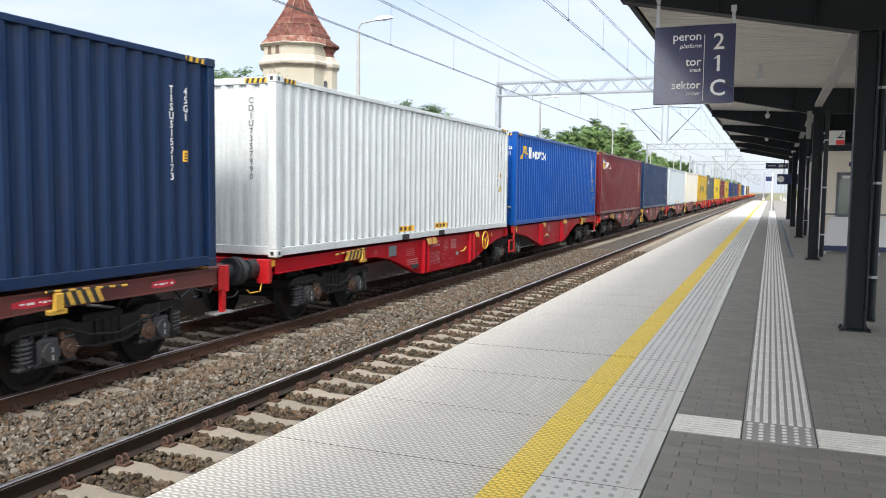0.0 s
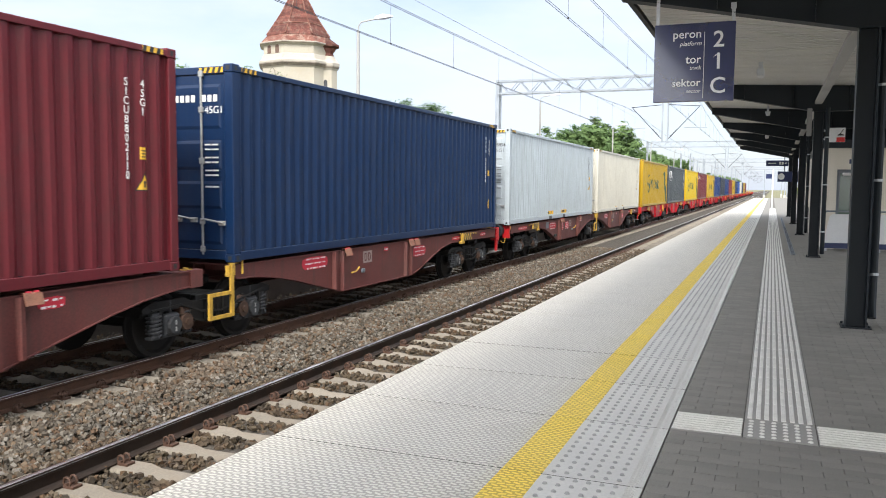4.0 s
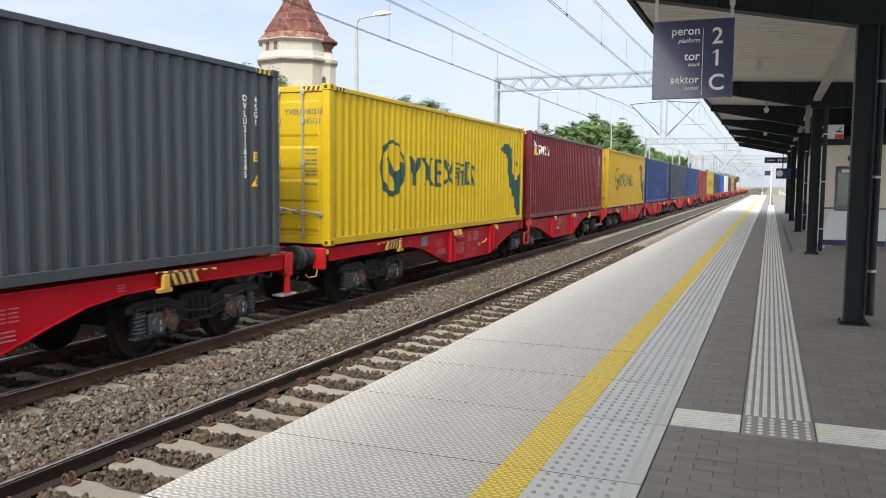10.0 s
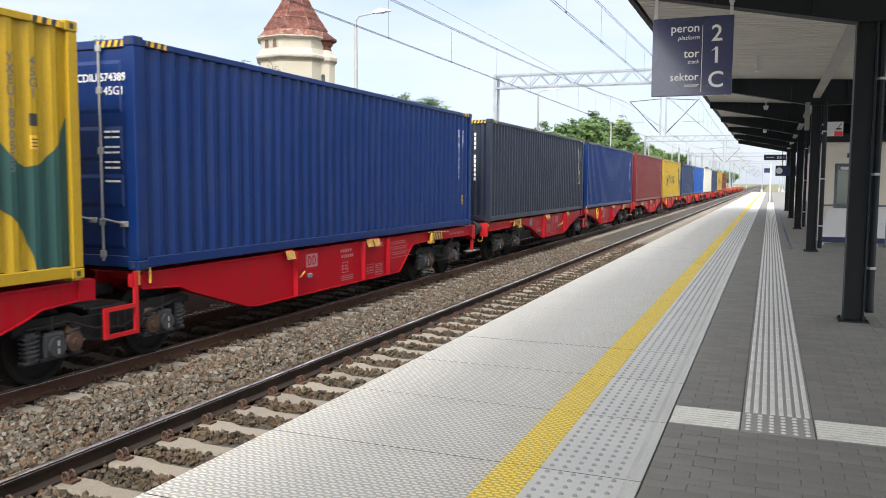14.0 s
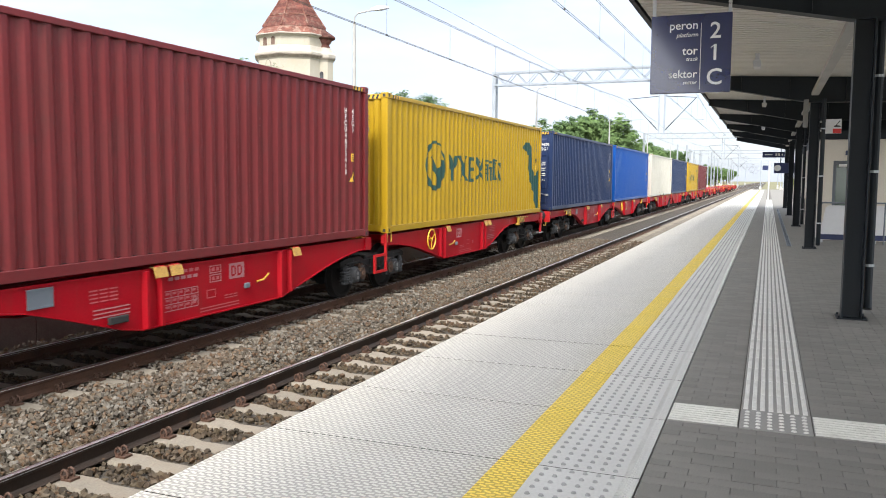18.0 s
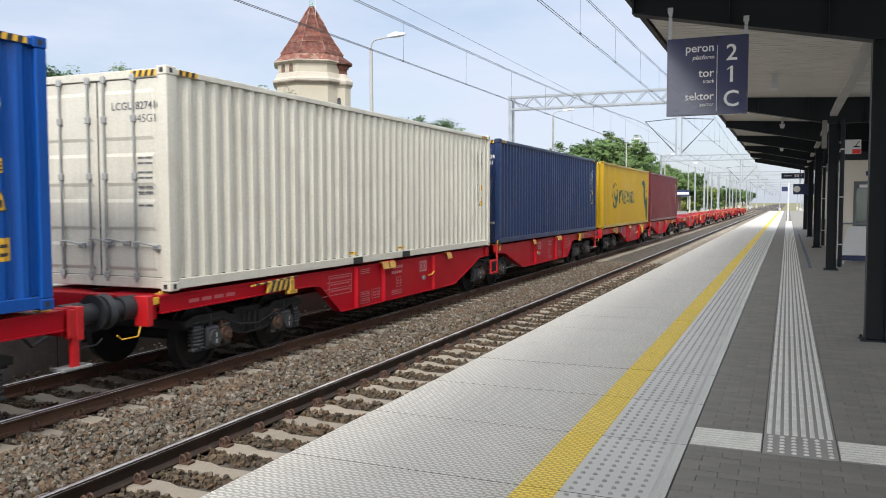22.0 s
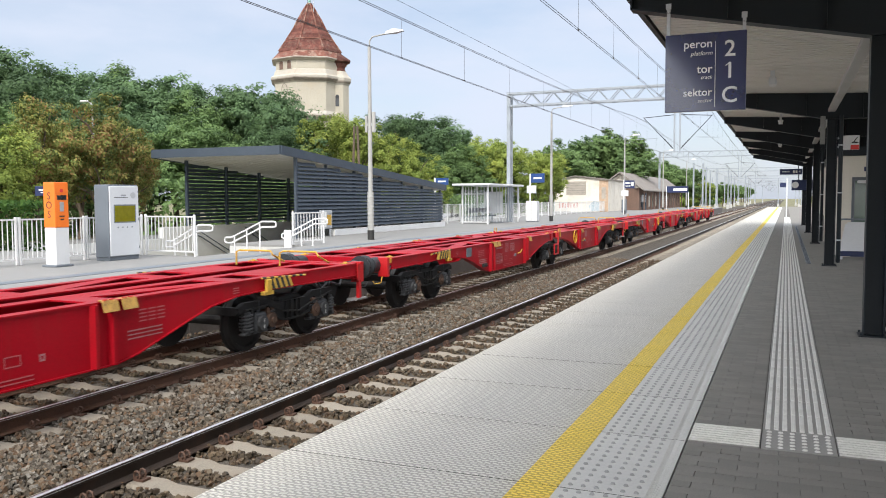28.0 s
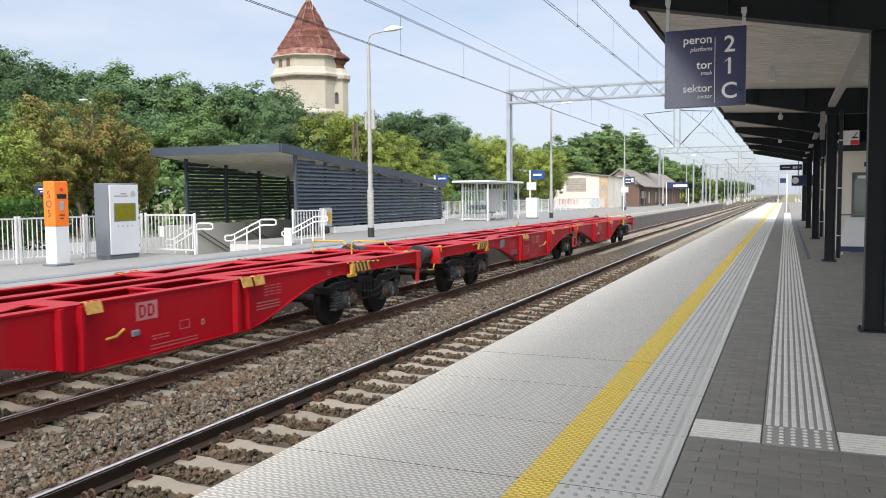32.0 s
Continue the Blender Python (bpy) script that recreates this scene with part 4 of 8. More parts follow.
        g.tube([(s * 1.19, 12.95, 1.02), (s * 1.19, 12.95, 1.30), (s * 1.19, 13.15, 1.30), (s * 1.19, 13.15, 1.02)], 0.018, 6)
        put("hand_grip", g, YELLOW_STEEL, "yellow grab handle")
        g = Geo()
        g.prism([(s * 1.02, 12.05), (s * 1.18, 12.0), (s * 1.18, 12.25), (s * 1.02, 12.3)], 2, 0.93, 1.17)
        put("joint_bracket", g, paint)
    g = Geo()
    g.box(-0.55, 0.55, 12.05, 13.2, 0.84, 0.98, c=0.03)
    g.cyl((0, 12.62, 0.7), (0, 12.62, 0.99), 0.3, 16)
    put("joint", g, BOGIE_STEEL)
    g = Geo()
    for y in (24.30,):
        for x in (-0.8, 0.15):
            g.tube([(x, y, 1.16), (x, y, 1.40), (x + 0.08, y, 1.43), (x + 0.75, y, 1.43), (x + 0.8, y, 1.36), (x + 0.8, y + 0.35, 1.22)], 0.018, 6)
    put("uncoupling_rail", g, YELLOW_STEEL, "yellow bent uncoupling rail")
    return out


def handwheel_mesh():
    g = Geo()
    n = 20
    g.tube([(0.05, 0.235 * math.cos(2 * math.pi * i / n), 0.235 * math.sin(2 * math.pi * i / n)) for i in range(n)], 0.017, 6, closed=True)
    for i in range(3):
        a = 2 * math.pi * i / 3 + 0.5
        g.cyl((0.05, 0, 0), (0.05, 0.21 * math.cos(a), 0.21 * math.sin(a)), 0.011, 5)
    g.cyl((0, 0, 0), (0.07, 0, 0), 0.03, 8)
    return g.mesh("handwheel", [MARK_YELLOW])


HANDWHEEL_ME = handwheel_mesh()
TRIANGLE_ME = Geo().prism([(0, 0), (0.15, 0), (0.075, 0.12)], 0, 0, 0.003).mesh("warning_triangle", [MARK_YELLOW])
KIT = {k: wagon_parts(k) for k in ("red", "brown", "deep")}
WHEEL_AT = {0: 10.15, 3: 10.15, 6: 15.35, 7: 15.35, 8: 15.35, 10: 10.15, 11: 15.35, 12: 15.35, 13: 10.15}
BROWN, DEEP = (-1, 1, 2), (5, 9)
TRAIN = []            # (thing, y at the start, height)
for w in range(-1, 15):
    kind = "brown" if w in BROWN else "deep" if w in DEEP else "red"
    state = "empty" if w > 10 else "loaded"
    label = ("weathered brown-red" if kind == "brown" else "red") + f" two-unit container flat wagon, {state}, on the far track"
    wagon = thing("flat_wagon", label, "wagon", at=pose(TRAIN_X, LEAD + SLACK + PAIR * w, RAIL_Z), group="wagons of the freight train")
    for name, me, lab in KIT[kind]:
        ob = part(name, me, [], wagon, lab)
        if name == "painted_notice":
            ob["kind"] = "stuff"
    for y in (1.95, 12.62, 23.29):
        add_bogie(wagon, y)
    if w in WHEEL_AT:
        part("handwheel", HANDWHEEL_ME, [], wagon, "yellow brake handwheel", at=pose(1.15, WHEEL_AT[w], 0.92))
        part("warning_triangle", TRIANGLE_ME, [], wagon, "small yellow warning triangle", at=pose(1.147, WHEEL_AT[w] + 0.62, 1.0))
    TRAIN.append((wagon, LEAD + SLACK + PAIR * w, RAIL_Z))

# ---- containers ----
PITCH, DEPTH = 0.278, 0.049


def wave(y):
    """How far the side sheet lies in from its crests."""
    t = ((y - 0.15) % PITCH) / PITCH
    if t < 0.24:
        return 0.0
    if t < 0.50:
        return DEPTH * (t - 0.24) / 0.26
    if t < 0.74:
        return DEPTH
    return DEPTH * (1 - (t - 0.74) / 0.26)


CUTS = [0.15 + PITCH * (k + f) for k in range(43) for f in (0.0, 0.24, 0.50, 0.74)]
CUTS = [c for c in CUTS if 0.15 <= c <= 12.04]
FACE = 1.196


def spans(poly, y):
    """Where the outline, a closed line of (y, z), is crossed at y: pairs of heights."""
    zs = []
    for (a, p), (b, q) in zip(poly, poly[1:] + poly[:1]):
        if (a <= y) != (b <= y):
            zs.append(p + (q - p) * (y - a) / (b - a))
    zs.sort()
    return list(zip(zs[::2], zs[1::2]))


def paint_side(g, poly, m=0, lift=0.003, step=0.06, holes=()):
    """Paint of a given outline that follows the corrugated side sheet; a hole is cut out."""
    y0, y1 = min(p[0] for p in poly), max(p[0] for p in poly)
    ys = sorted({y0 + 1e-5, y1 - 1e-5, *[c for c in CUTS if y0 < c < y1], *[y0 + step * i for i in range(1, int((y1 - y0) / step) + 1)], *[p[0] + 1e-5 for p in poly if y0 < p[0] < y1]})

    def cut(y):
        out = spans(poly, y)
        for h in holes:
            for lo, hi in spans(h, y):
                nxt = []
                for a, b in out:
                    if hi <= a or lo >= b:
                        nxt.append((a, b))
                        continue
                    if lo > a:
                        nxt.append((a, lo))
                    if hi < b:
                        nxt.append((hi, b))
                out = nxt
        return out
    for a, b in zip(ys, ys[1:]):
        if b - a < 1e-4:
            continue
        sa, sb, sm = cut(a + 1e-6), cut(b - 1e-6), cut((a + b) / 2)
        if len(sa) != len(sm):
            sa = sm
        if len(sb) != len(sm):
            sb = sm
        for (p, q), (r, s) in zip(sa, sb):
            xa, xb = FACE - wave(a) + lift, FACE - wave(b) + lift
            g.add([(xa, a, p), (xb, b, r), (xb, b, s), (xa, a, q)], [(0, 1, 2, 3)], m)


def rect(y, z, w, h):
    return [(y, z), (y + w, z), (y + w, z + h), (y, z + h)]


def body_meshes():
    kit = {}
    for s in (-1, 1):
        g = Geo()
        g.strip([[(s * (FACE - wave(c)), c, z) for z in (0.15, 2.79)] for c in [0.10, *CUTS, 12.09]])
        g.strip([[(s * 1.10, y, z) for z in (0.15, 2.79)] for y in (0.10, 12.09)])
        kit["side_wall", s] = g
    g = Geo()
    xs = [-1.10]
    while xs[-1] < 1.05:
        k = xs[-1]
        xs += [k + 0.08, k + 0.125, k + 0.205, k + 0.25]
    xs = [x for x in xs if x <= 1.10]
    rows = [[(x, 0.035 + (0.045 if (i % 4) in (2, 3) else 0.0), z) for z in (0.17, 2.78)] for i, x in enumerate(xs)]
    g.strip(rows)
    g.box(-1.10, 1.10, 0.09, 0.12, 0.17, 2.78)
    kit["end_wall"] = g
    g = Geo()
    rows = []
    y = 0.12
    k = 0
    while y < 12.07:
        rows.append([(x, y, 2.862 + (0.02 if k % 4 in (1, 2) else 0)) for x in (-1.16, 1.16)])
        y += 0.07
        k += 1
    g.strip(rows)
    g.box(-1.16, 1.16, 0.12, 12.07, 2.84, 2.858)
    kit["roof"] = g
    for s in (-1, 1):
        g = Geo()
        a, b = sorted((s * 1.15, s * 1.212))
        g.box(a, b, 0.17, 12.02, 2.79, 2.87, c=0.008)
        kit["top_rail", s] = g
        g = Geo()
        a, b = sorted((s * 1.13, s * 1.208))
        g.box(a, b, 0.17, 12.02, 0.02, 0.15, c=0.006)
        kit["bottom_rail", s] = g
    for e in (0, 1):
        g = Geo()
        a, b = (0.02, 0.11) if e == 0 else (12.082, 12.172)
        g.box(-1.07, 1.07, a, b, 2.76, 2.868, c=0.008)
        kit["header", e] = g
        g = Geo()
        g.box(-1.07, 1.07, a, b, 0.03, 0.17, c=0.008)
        kit["sill", e] = g
    for s in (-1, 1):
        for e in (0, 1):
            g = Geo()
            x0, x1 = sorted((s * 1.06, s * 1.214))
            y0, y1 = (0.004, 0.15) if e == 0 else (12.042, 12.188)
            g.box(x0, x1, y0, y1, 0.118, 2.778, c=0.012)
            kit["corner_post", s, e] = g
            for t in (0, 1):
                g = Geo()
                x0, x1 = sorted((s * 1.057, s * 1.219))
                y0, y1 = (0.0, 0.178) if e == 0 else (12.014, 12.192)
                z0 = 0.0 if t == 0 else 2.778
                g.box(x0, x1, y0, y1, z0, z0 + 0.118, c=0.01)
                ym, zm = (y0 + y1) / 2, z0 + 0.06
                # thin black plates stand for the shade inside the casting's holes
                g.prism([(ym - 0.028, zm - 0.03), (ym + 0.028, zm - 0.03), (ym + 0.028, zm + 0.03), (ym - 0.028, zm + 0.03)], 0, s * 1.219, s * 1.2205, 1)
                xm = s * 1.138
                yy = (-0.0015, 0.0) if e == 0 else (12.192, 12.1935)
                g.box(xm - 0.03, xm + 0.03, *yy, zm - 0.03, zm + 0.03, 1)
                kit["corner_casting", s, e, t] = g
    for s in (-1, 1):
        g = Geo()
        a, b = sorted((s * 0.012, s * 1.05))
        g.box(a, b, 0.045, 0.085, 0.175, 2.755, c=0.006)
        lo, hi = sorted((s * 0.06, s * 0.98))
        for z0, z1 in ((0.25, 0.62), (0.78, 1.20), (1.36, 1.80), (1.96, 2.62)):
            g.add([(lo, 0.046, z0), (hi, 0.046, z0), (hi, 0.046, z1), (lo, 0.046, z1), (lo + 0.03, 0.028, z0 + 0.05), (hi - 0.03, 0.028, z0 + 0.05), (hi - 0.03, 0.028, z1 - 0.05), (lo + 0.03, 0.028, z1 - 0.05)],
                  [(0, 1, 5, 4), (1, 2, 6, 5), (2, 3, 7, 6), (3, 0, 4, 7), (4, 5, 6, 7)])
        kit["door", s] = g
    return kit


BODY = body_meshes()


def rod_mesh():
    g = Geo()
    g.cyl((0, 0.01, 0.10), (0, 0.01, 2.82), 0.017, 8)
    for z in (0.14, 0.55, 1.45, 2.2, 2.72):
        g.box(-0.04, 0.04, -0.012, 0.032, z, z + 0.09, c=0.008)
    return g.mesh("lock_rod", [DULL_GALV])


def handle_mesh():
    g = Geo()
    g.tube([(0, -0.01, 1.06), (0.08, -0.02, 1.07), (0.38, -0.02, 1.02)], 0.014, 6)
    g.box(0.30, 0.42, -0.015, 0.02, 0.98, 1.05, c=0.006)
    return g.mesh("door_handle", [DULL_GALV])


def stripes(g, y0, y1, z0, z1, x, n=6):
    """Slanted yellow and black bars on the top rail."""
    d = (y1 - y0) / n
    g.box(x, x + 0.002, y0, y1, z0, z1, 0)
    for i in range(0, n, 2):
        g.prism([(y0 + i * d, z0), (y0 + (i + 1) * d, z0), (y0 + (i + 1) * d + 0.02, z1), (y0 + i * d + 0.02, z1)], 0, x + 0.0022, x + 0.0035, 1)


ROD_ME, HANDLE_ME = rod_mesh(), handle_mesh()
YXE_GREEN = surface("dark green emblem paint", (0.010, 0.055, 0.049), rough=0.55, var=0.15, scale=2, fine=60)
LOGO_GOLD = surface("gold emblem paint", (0.62, 0.36, 0.02), rough=0.5, var=0.12)
LOGO_PALE = surface("pale blue emblem paint", (0.45, 0.62, 0.72), rough=0.5, var=0.12)


def ellipse(cy, cz, ry, rz, n=28):
    return [(cy + ry * math.cos(2 * math.pi * i / n), cz + rz * math.sin(2 * math.pi * i / n)) for i in range(n)]


def slant(y, z, w, h, lean, t):
    return [(y, z), (y + t, z), (y + t + lean, z + h), (y + lean, z + h)]


def shape(poly, m=0, name="emblem_shape", **how):
    g = Geo()
    paint_side(g, poly, m, **how)
    return name, g


def emblem_yxe():
    """A ring with a curved form, a row of plain slanted shapes and a long-necked silhouette at the rear."""
    yield shape(ellipse(2.67, 1.445, 0.60, 0.59), holes=[ellipse(2.72, 1.47, 0.50, 0.50)])
    yield shape([(2.36, 1.62), (2.42, 1.69), (2.53, 1.70), (2.60, 1.58), (2.67, 1.41), (2.85, 1.38), (3.02, 1.46), (3.10, 1.60), (3.20, 1.58), (3.22, 1.30), (3.10, 1.06), (2.96, 0.95), (2.72, 0.90), (2.76, 1.09), (2.63, 1.27), (2.50, 1.41), (2.46, 1.58)], lift=0.0036)
    z, h = 1.09, 0.63
    yield shape([(3.48, 1.73), (3.70, 1.73), (3.84, 1.50), (3.91, 1.32), (3.90, z), (3.72, z), (3.72, 1.35), (3.56, 1.52)])
    yield shape([(3.86, 1.36), (3.99, 1.71), (4.20, 1.72), (3.92, 1.30)], lift=0.0036)
    yield shape([(4.22, 1.72), (4.46, 1.73), (4.90, z), (4.66, z)])
    yield shape([(4.68, 1.72), (4.86, 1.73), (4.66, 1.42), (4.58, 1.50)], lift=0.0036)
    yield shape([(4.32, z), (4.48, z), (4.56, 1.24), (4.48, 1.32)], lift=0.0036)
    yield shape(rect(4.93, 1.06, 0.20, 0.65))
    for k in (1.06, 1.35, 1.62):
        yield shape(rect(5.13, k, 0.27, 0.088))
    yield shape([(5.53, 1.72), (5.68, 1.72), (5.80, 1.48), (6.02, 1.25), (6.22, 1.14), (6.16, 1.08), (5.96, 1.18), (5.72, 1.42)])
    yield shape([(6.02, 1.71), (6.18, 1.72), (6.02, 1.42), (5.84, 1.22), (5.58, 1.08), (5.52, 1.14), (5.76, 1.28), (5.94, 1.50)], lift=0.0036)
    yield shape([(5.77, 1.70), (5.89, 1.71), (5.95, 1.57), (5.85, 1.54)], lift=0.0042)
    for k in (1.62, 1.50, 1.38, 1.27):
        yield shape(rect(6.27, k, 0.30, 0.045))
    for y in (6.30, 6.40, 6.50):
        yield shape(rect(y, z, 0.045, 0.42 if y != 6.40 else 0.61), lift=0.0036)
    yield shape(rect(6.62, z, 0.065, 0.60), lift=0.0036)
    yield shape(rect(6.68, 1.58, 0.22, 0.06), lift=0.0036)
    yield shape(rect(6.68, 1.42, 0.24, 0.055), lift=0.0036)
    yield shape(rect(6.78, z, 0.065, 0.34), lift=0.0036)
    yield shape(rect(7.04, z + 0.02, 0.065, 0.60))
    for k in (1.11, 1.64):
        yield shape(rect(7.04, k, 0.32, 0.055), lift=0.0036)
    yield shape(slant(7.12, 1.17, 0.2, 0.44, 0.16, 0.06), lift=0.0042)
    yield shape(slant(7.28, 1.17, 0.2, 0.44, -0.16, 0.06), lift=0.0048)
    yield shape([(7.46, 1.71), (7.53, 1.71), (7.50, 1.60), (7.68, 1.62), (7.66, 1.46), (7.60, 1.54), (7.45, 1.54), (7.40, 1.50)], lift=0.0036)
    yield shape([(7.52, 1.54), (7.58, 1.54), (7.60, 1.38), (7.70, 1.10), (7.64, 1.08), (7.55, 1.28), (7.46, 1.08), (7.38, 1.10), (7.50, 1.36)], lift=0.0042)
    yield shape([(10.07, 2.14), (10.18, 2.28), (10.34, 2.32), (10.52, 2.33), (10.77, 2.33), (10.86, 2.40), (10.90, 2.31), (10.99, 2.21), (11.01, 1.93), (11.10, 1.66), (11.29, 1.36), (11.49, 1.26), (11.70, 1.31), (11.92, 1.55), (12.04, 1.82),
                 (12.04, 0.16), (11.55, 0.16), (11.53, 0.30), (11.43, 0.58), (11.27, 0.74), (11.09, 0.88), (10.95, 1.04), (10.75, 1.24), (10.68, 1.48), (10.69, 1.92), (10.51, 1.94), (10.41, 2.05), (10.21, 2.05)])


def emblem_bars(y, z, h, widths, gap, m=0):
    """A word mark as a row of plain upright blocks with notches."""
    for i, w in enumerate(widths):
        if i % 3 == 0:
            yield shape(rect(y, z, w * 0.35, h), m)
            yield shape(rect(y + w * 0.35, z + h * 0.4, w * 0.65, h * 0.2), m)
        elif i % 3 == 1:
            yield shape(rect(y, z, w, h), m, holes=[rect(y + w * 0.3, z + h * 0.25, w * 0.4, h * 0.5)])
        else:
            yield shape([(y, z), (y + w * 0.4, z), (y + w, z + h), (y + w * 0.6, z + h)], m)
        y += w + gap


def ring_mark(y, z, w, h, t, m, lean=0.0):
    """An upright rounded ring, leaning by lean."""
    def oval(k):
        return [(y + w / 2 + (w / 2 - k) * math.cos(2 * math.pi * i / 18) + lean * (h / 2 + (h / 2 - k) * math.sin(2 * math.pi * i / 18)), z + h / 2 + (h / 2 - k) * math.sin(2 * math.pi * i / 18)) for i in range(18)]
    return shape(oval(0.0), m, holes=[oval(t)])


def stem_mark(y, z, w, h, m, lean=0.0, lift=0.003):
    return shape([(y, z), (y + w, z), (y + w + lean * h, z + h), (y + lean * h, z + h)], m, lift=lift)


def emblem_honey():
    yield shape([(0.42, 2.08), (0.62, 2.17), (0.80, 2.30), (0.92, 2.50), (1.10, 2.50), (0.96, 2.36), (0.92, 2.22), (0.74, 2.08)], 0)
    yield shape([(1.02, 2.12), (1.20, 2.12), (1.24, 2.50), (1.12, 2.50)], 0)
    yield shape([(0.78, 2.30), (1.42, 2.22), (1.42, 2.27), (0.86, 2.36)], 0, lift=0.0036)
    z = 2.13
    for y in (1.50, 1.72):
        yield stem_mark(y, z, 0.07, 0.36, 1)
    yield stem_mark(1.56, z + 0.15, 0.18, 0.06, 1, lift=0.0036)
    yield ring_mark(1.86, z, 0.24, 0.26, 0.06, 1)
    for y in (2.16, 2.31):
        yield stem_mark(y, z, 0.06, 0.25, 1)
    yield stem_mark(2.18, z + 0.20, 0.18, 0.055, 1, lift=0.0036)
    yield ring_mark(2.44, z, 0.23, 0.26, 0.06, 1)
    yield stem_mark(2.76, z - 0.08, 0.06, 0.34, 1, 0.35)
    yield stem_mark(2.70, z + 0.06, 0.06, 0.20, 1, -0.35, 0.0036)
    yield stem_mark(2.98, z, 0.055, 0.32, 1)
    yield ring_mark(3.09, z, 0.20, 0.26, 0.055, 1)
    yield stem_mark(3.35, z, 0.055, 0.36, 1)
    yield stem_mark(3.41, z + 0.12, 0.06, 0.14, 1, 0.9, 0.0036)
    yield stem_mark(3.50, z, 0.06, 0.13, 1, -0.7, 0.0036)


def emblem_sun():
    yield shape([(0.40, 2.58), (0.64, 2.58), (0.74, 2.46), (1.0, 2.46), (0.84, 2.38), (0.66, 2.40)], 1)
    yield shape([(0.70, 2.34), (0.86, 2.32), (1.0, 2.12), (0.76, 2.12)], 1)
    yield shape([(0.42, 2.12), (0.70, 2.12), (0.86, 2.30), (0.99, 2.38), (0.72, 2.40), (0.54, 2.32)], 0, lift=0.0036)
    z, h, k = 2.15, 0.31, 0.16
    for zz in (z, z + 0.125, z + 0.25):
        yield stem_mark(1.04 + k * (zz - z), zz, 0.20, 0.06, 2, k)
    yield stem_mark(1.06, z + 0.16, 0.07, 0.12, 2, k, 0.0036)
    yield stem_mark(1.18, z + 0.03, 0.07, 0.12, 2, k, 0.0036)
    yield ring_mark(1.29, z, 0.23, h, 0.065, 2, k)
    yield stem_mark(1.57, z, 0.065, h, 2, k)
    yield stem_mark(1.70, z, 0.065, h, 2, k)
    yield stem_mark(1.60, z + 0.12, 0.10, 0.12, 2, -0.5, 0.0036)
    yield stem_mark(1.84, z, 0.065, h, 2, k)
    yield ring_mark(1.90, z + 0.14, 0.15, 0.17, 0.05, 2, k)
    yield stem_mark(2.01, z, 0.06, 0.15, 2, -0.3, 0.0036)
    for zz in (z, z + 0.125, z + 0.25):
        yield stem_mark(2.12 + k * (zz - z), zz, 0.16, 0.055, 2, k)
    yield stem_mark(2.22, z + 0.03, 0.06, 0.12, 2, k, 0.0036)
    yield stem_mark(2.34, z, 0.06, 0.22, 2, k)
    for zz in (z, z + 0.085, z + 0.17):
        yield stem_mark(2.38 + k * (zz - z), zz, 0.12, 0.045, 2, k, 0.0036)


def emblem_ovl():
    yield shape([(0.92, 2.06), (0.92, 2.36), (1.06, 2.49), (1.36, 2.49), (1.50, 2.36), (1.50, 2.06), (1.36, 1.93), (1.06, 1.93)], 2, holes=[[(1.08, 2.10), (1.08, 2.32), (1.16, 2.40), (1.26, 2.40), (1.34, 2.32), (1.34, 2.10), (1.26, 2.02), (1.16, 2.02)]])
    yield shape([(1.55, 2.48), (1.72, 2.48), (1.90, 2.06), (1.86, 1.94)], 2)
    yield shape([(1.94, 2.04), (2.02, 2.04), (2.14, 2.47), (2.06, 2.47)], 2, lift=0.0036)
    yield shape(rect(2.31, 2.02, 0.05, 0.46), 2)
    yield shape(rect(2.42, 1.94, 0.28, 0.14), 2)
    yield from emblem_bars(1.02, 1.74, 0.09, [0.1] * 12, 0.035, 2)
    for y in (0.52, 2.93):
        yield shape(rect(y + (0.0 if y < 1 else 0.06), 2.33, 0.08, 0.16), 2)
        yield shape(rect(y + (0.0 if y < 1 else 0.06), 1.74, 0.08, 0.16), 2)
        yield shape(rect(y, 1.74 if y > 1 else 1.74, 0.14, 0.05), 2, lift=0.0036)


def box_paint(name, base, dirt, amount=0.35):
    return surface(name, base, rough=0.36, gloss=0.32, var=0.12, scale=0.5, fine=30, bump=0.04, stain=dirt, stain_amount=amount, stain_scale=1.6, streak=dirt, streak_amount=amount)


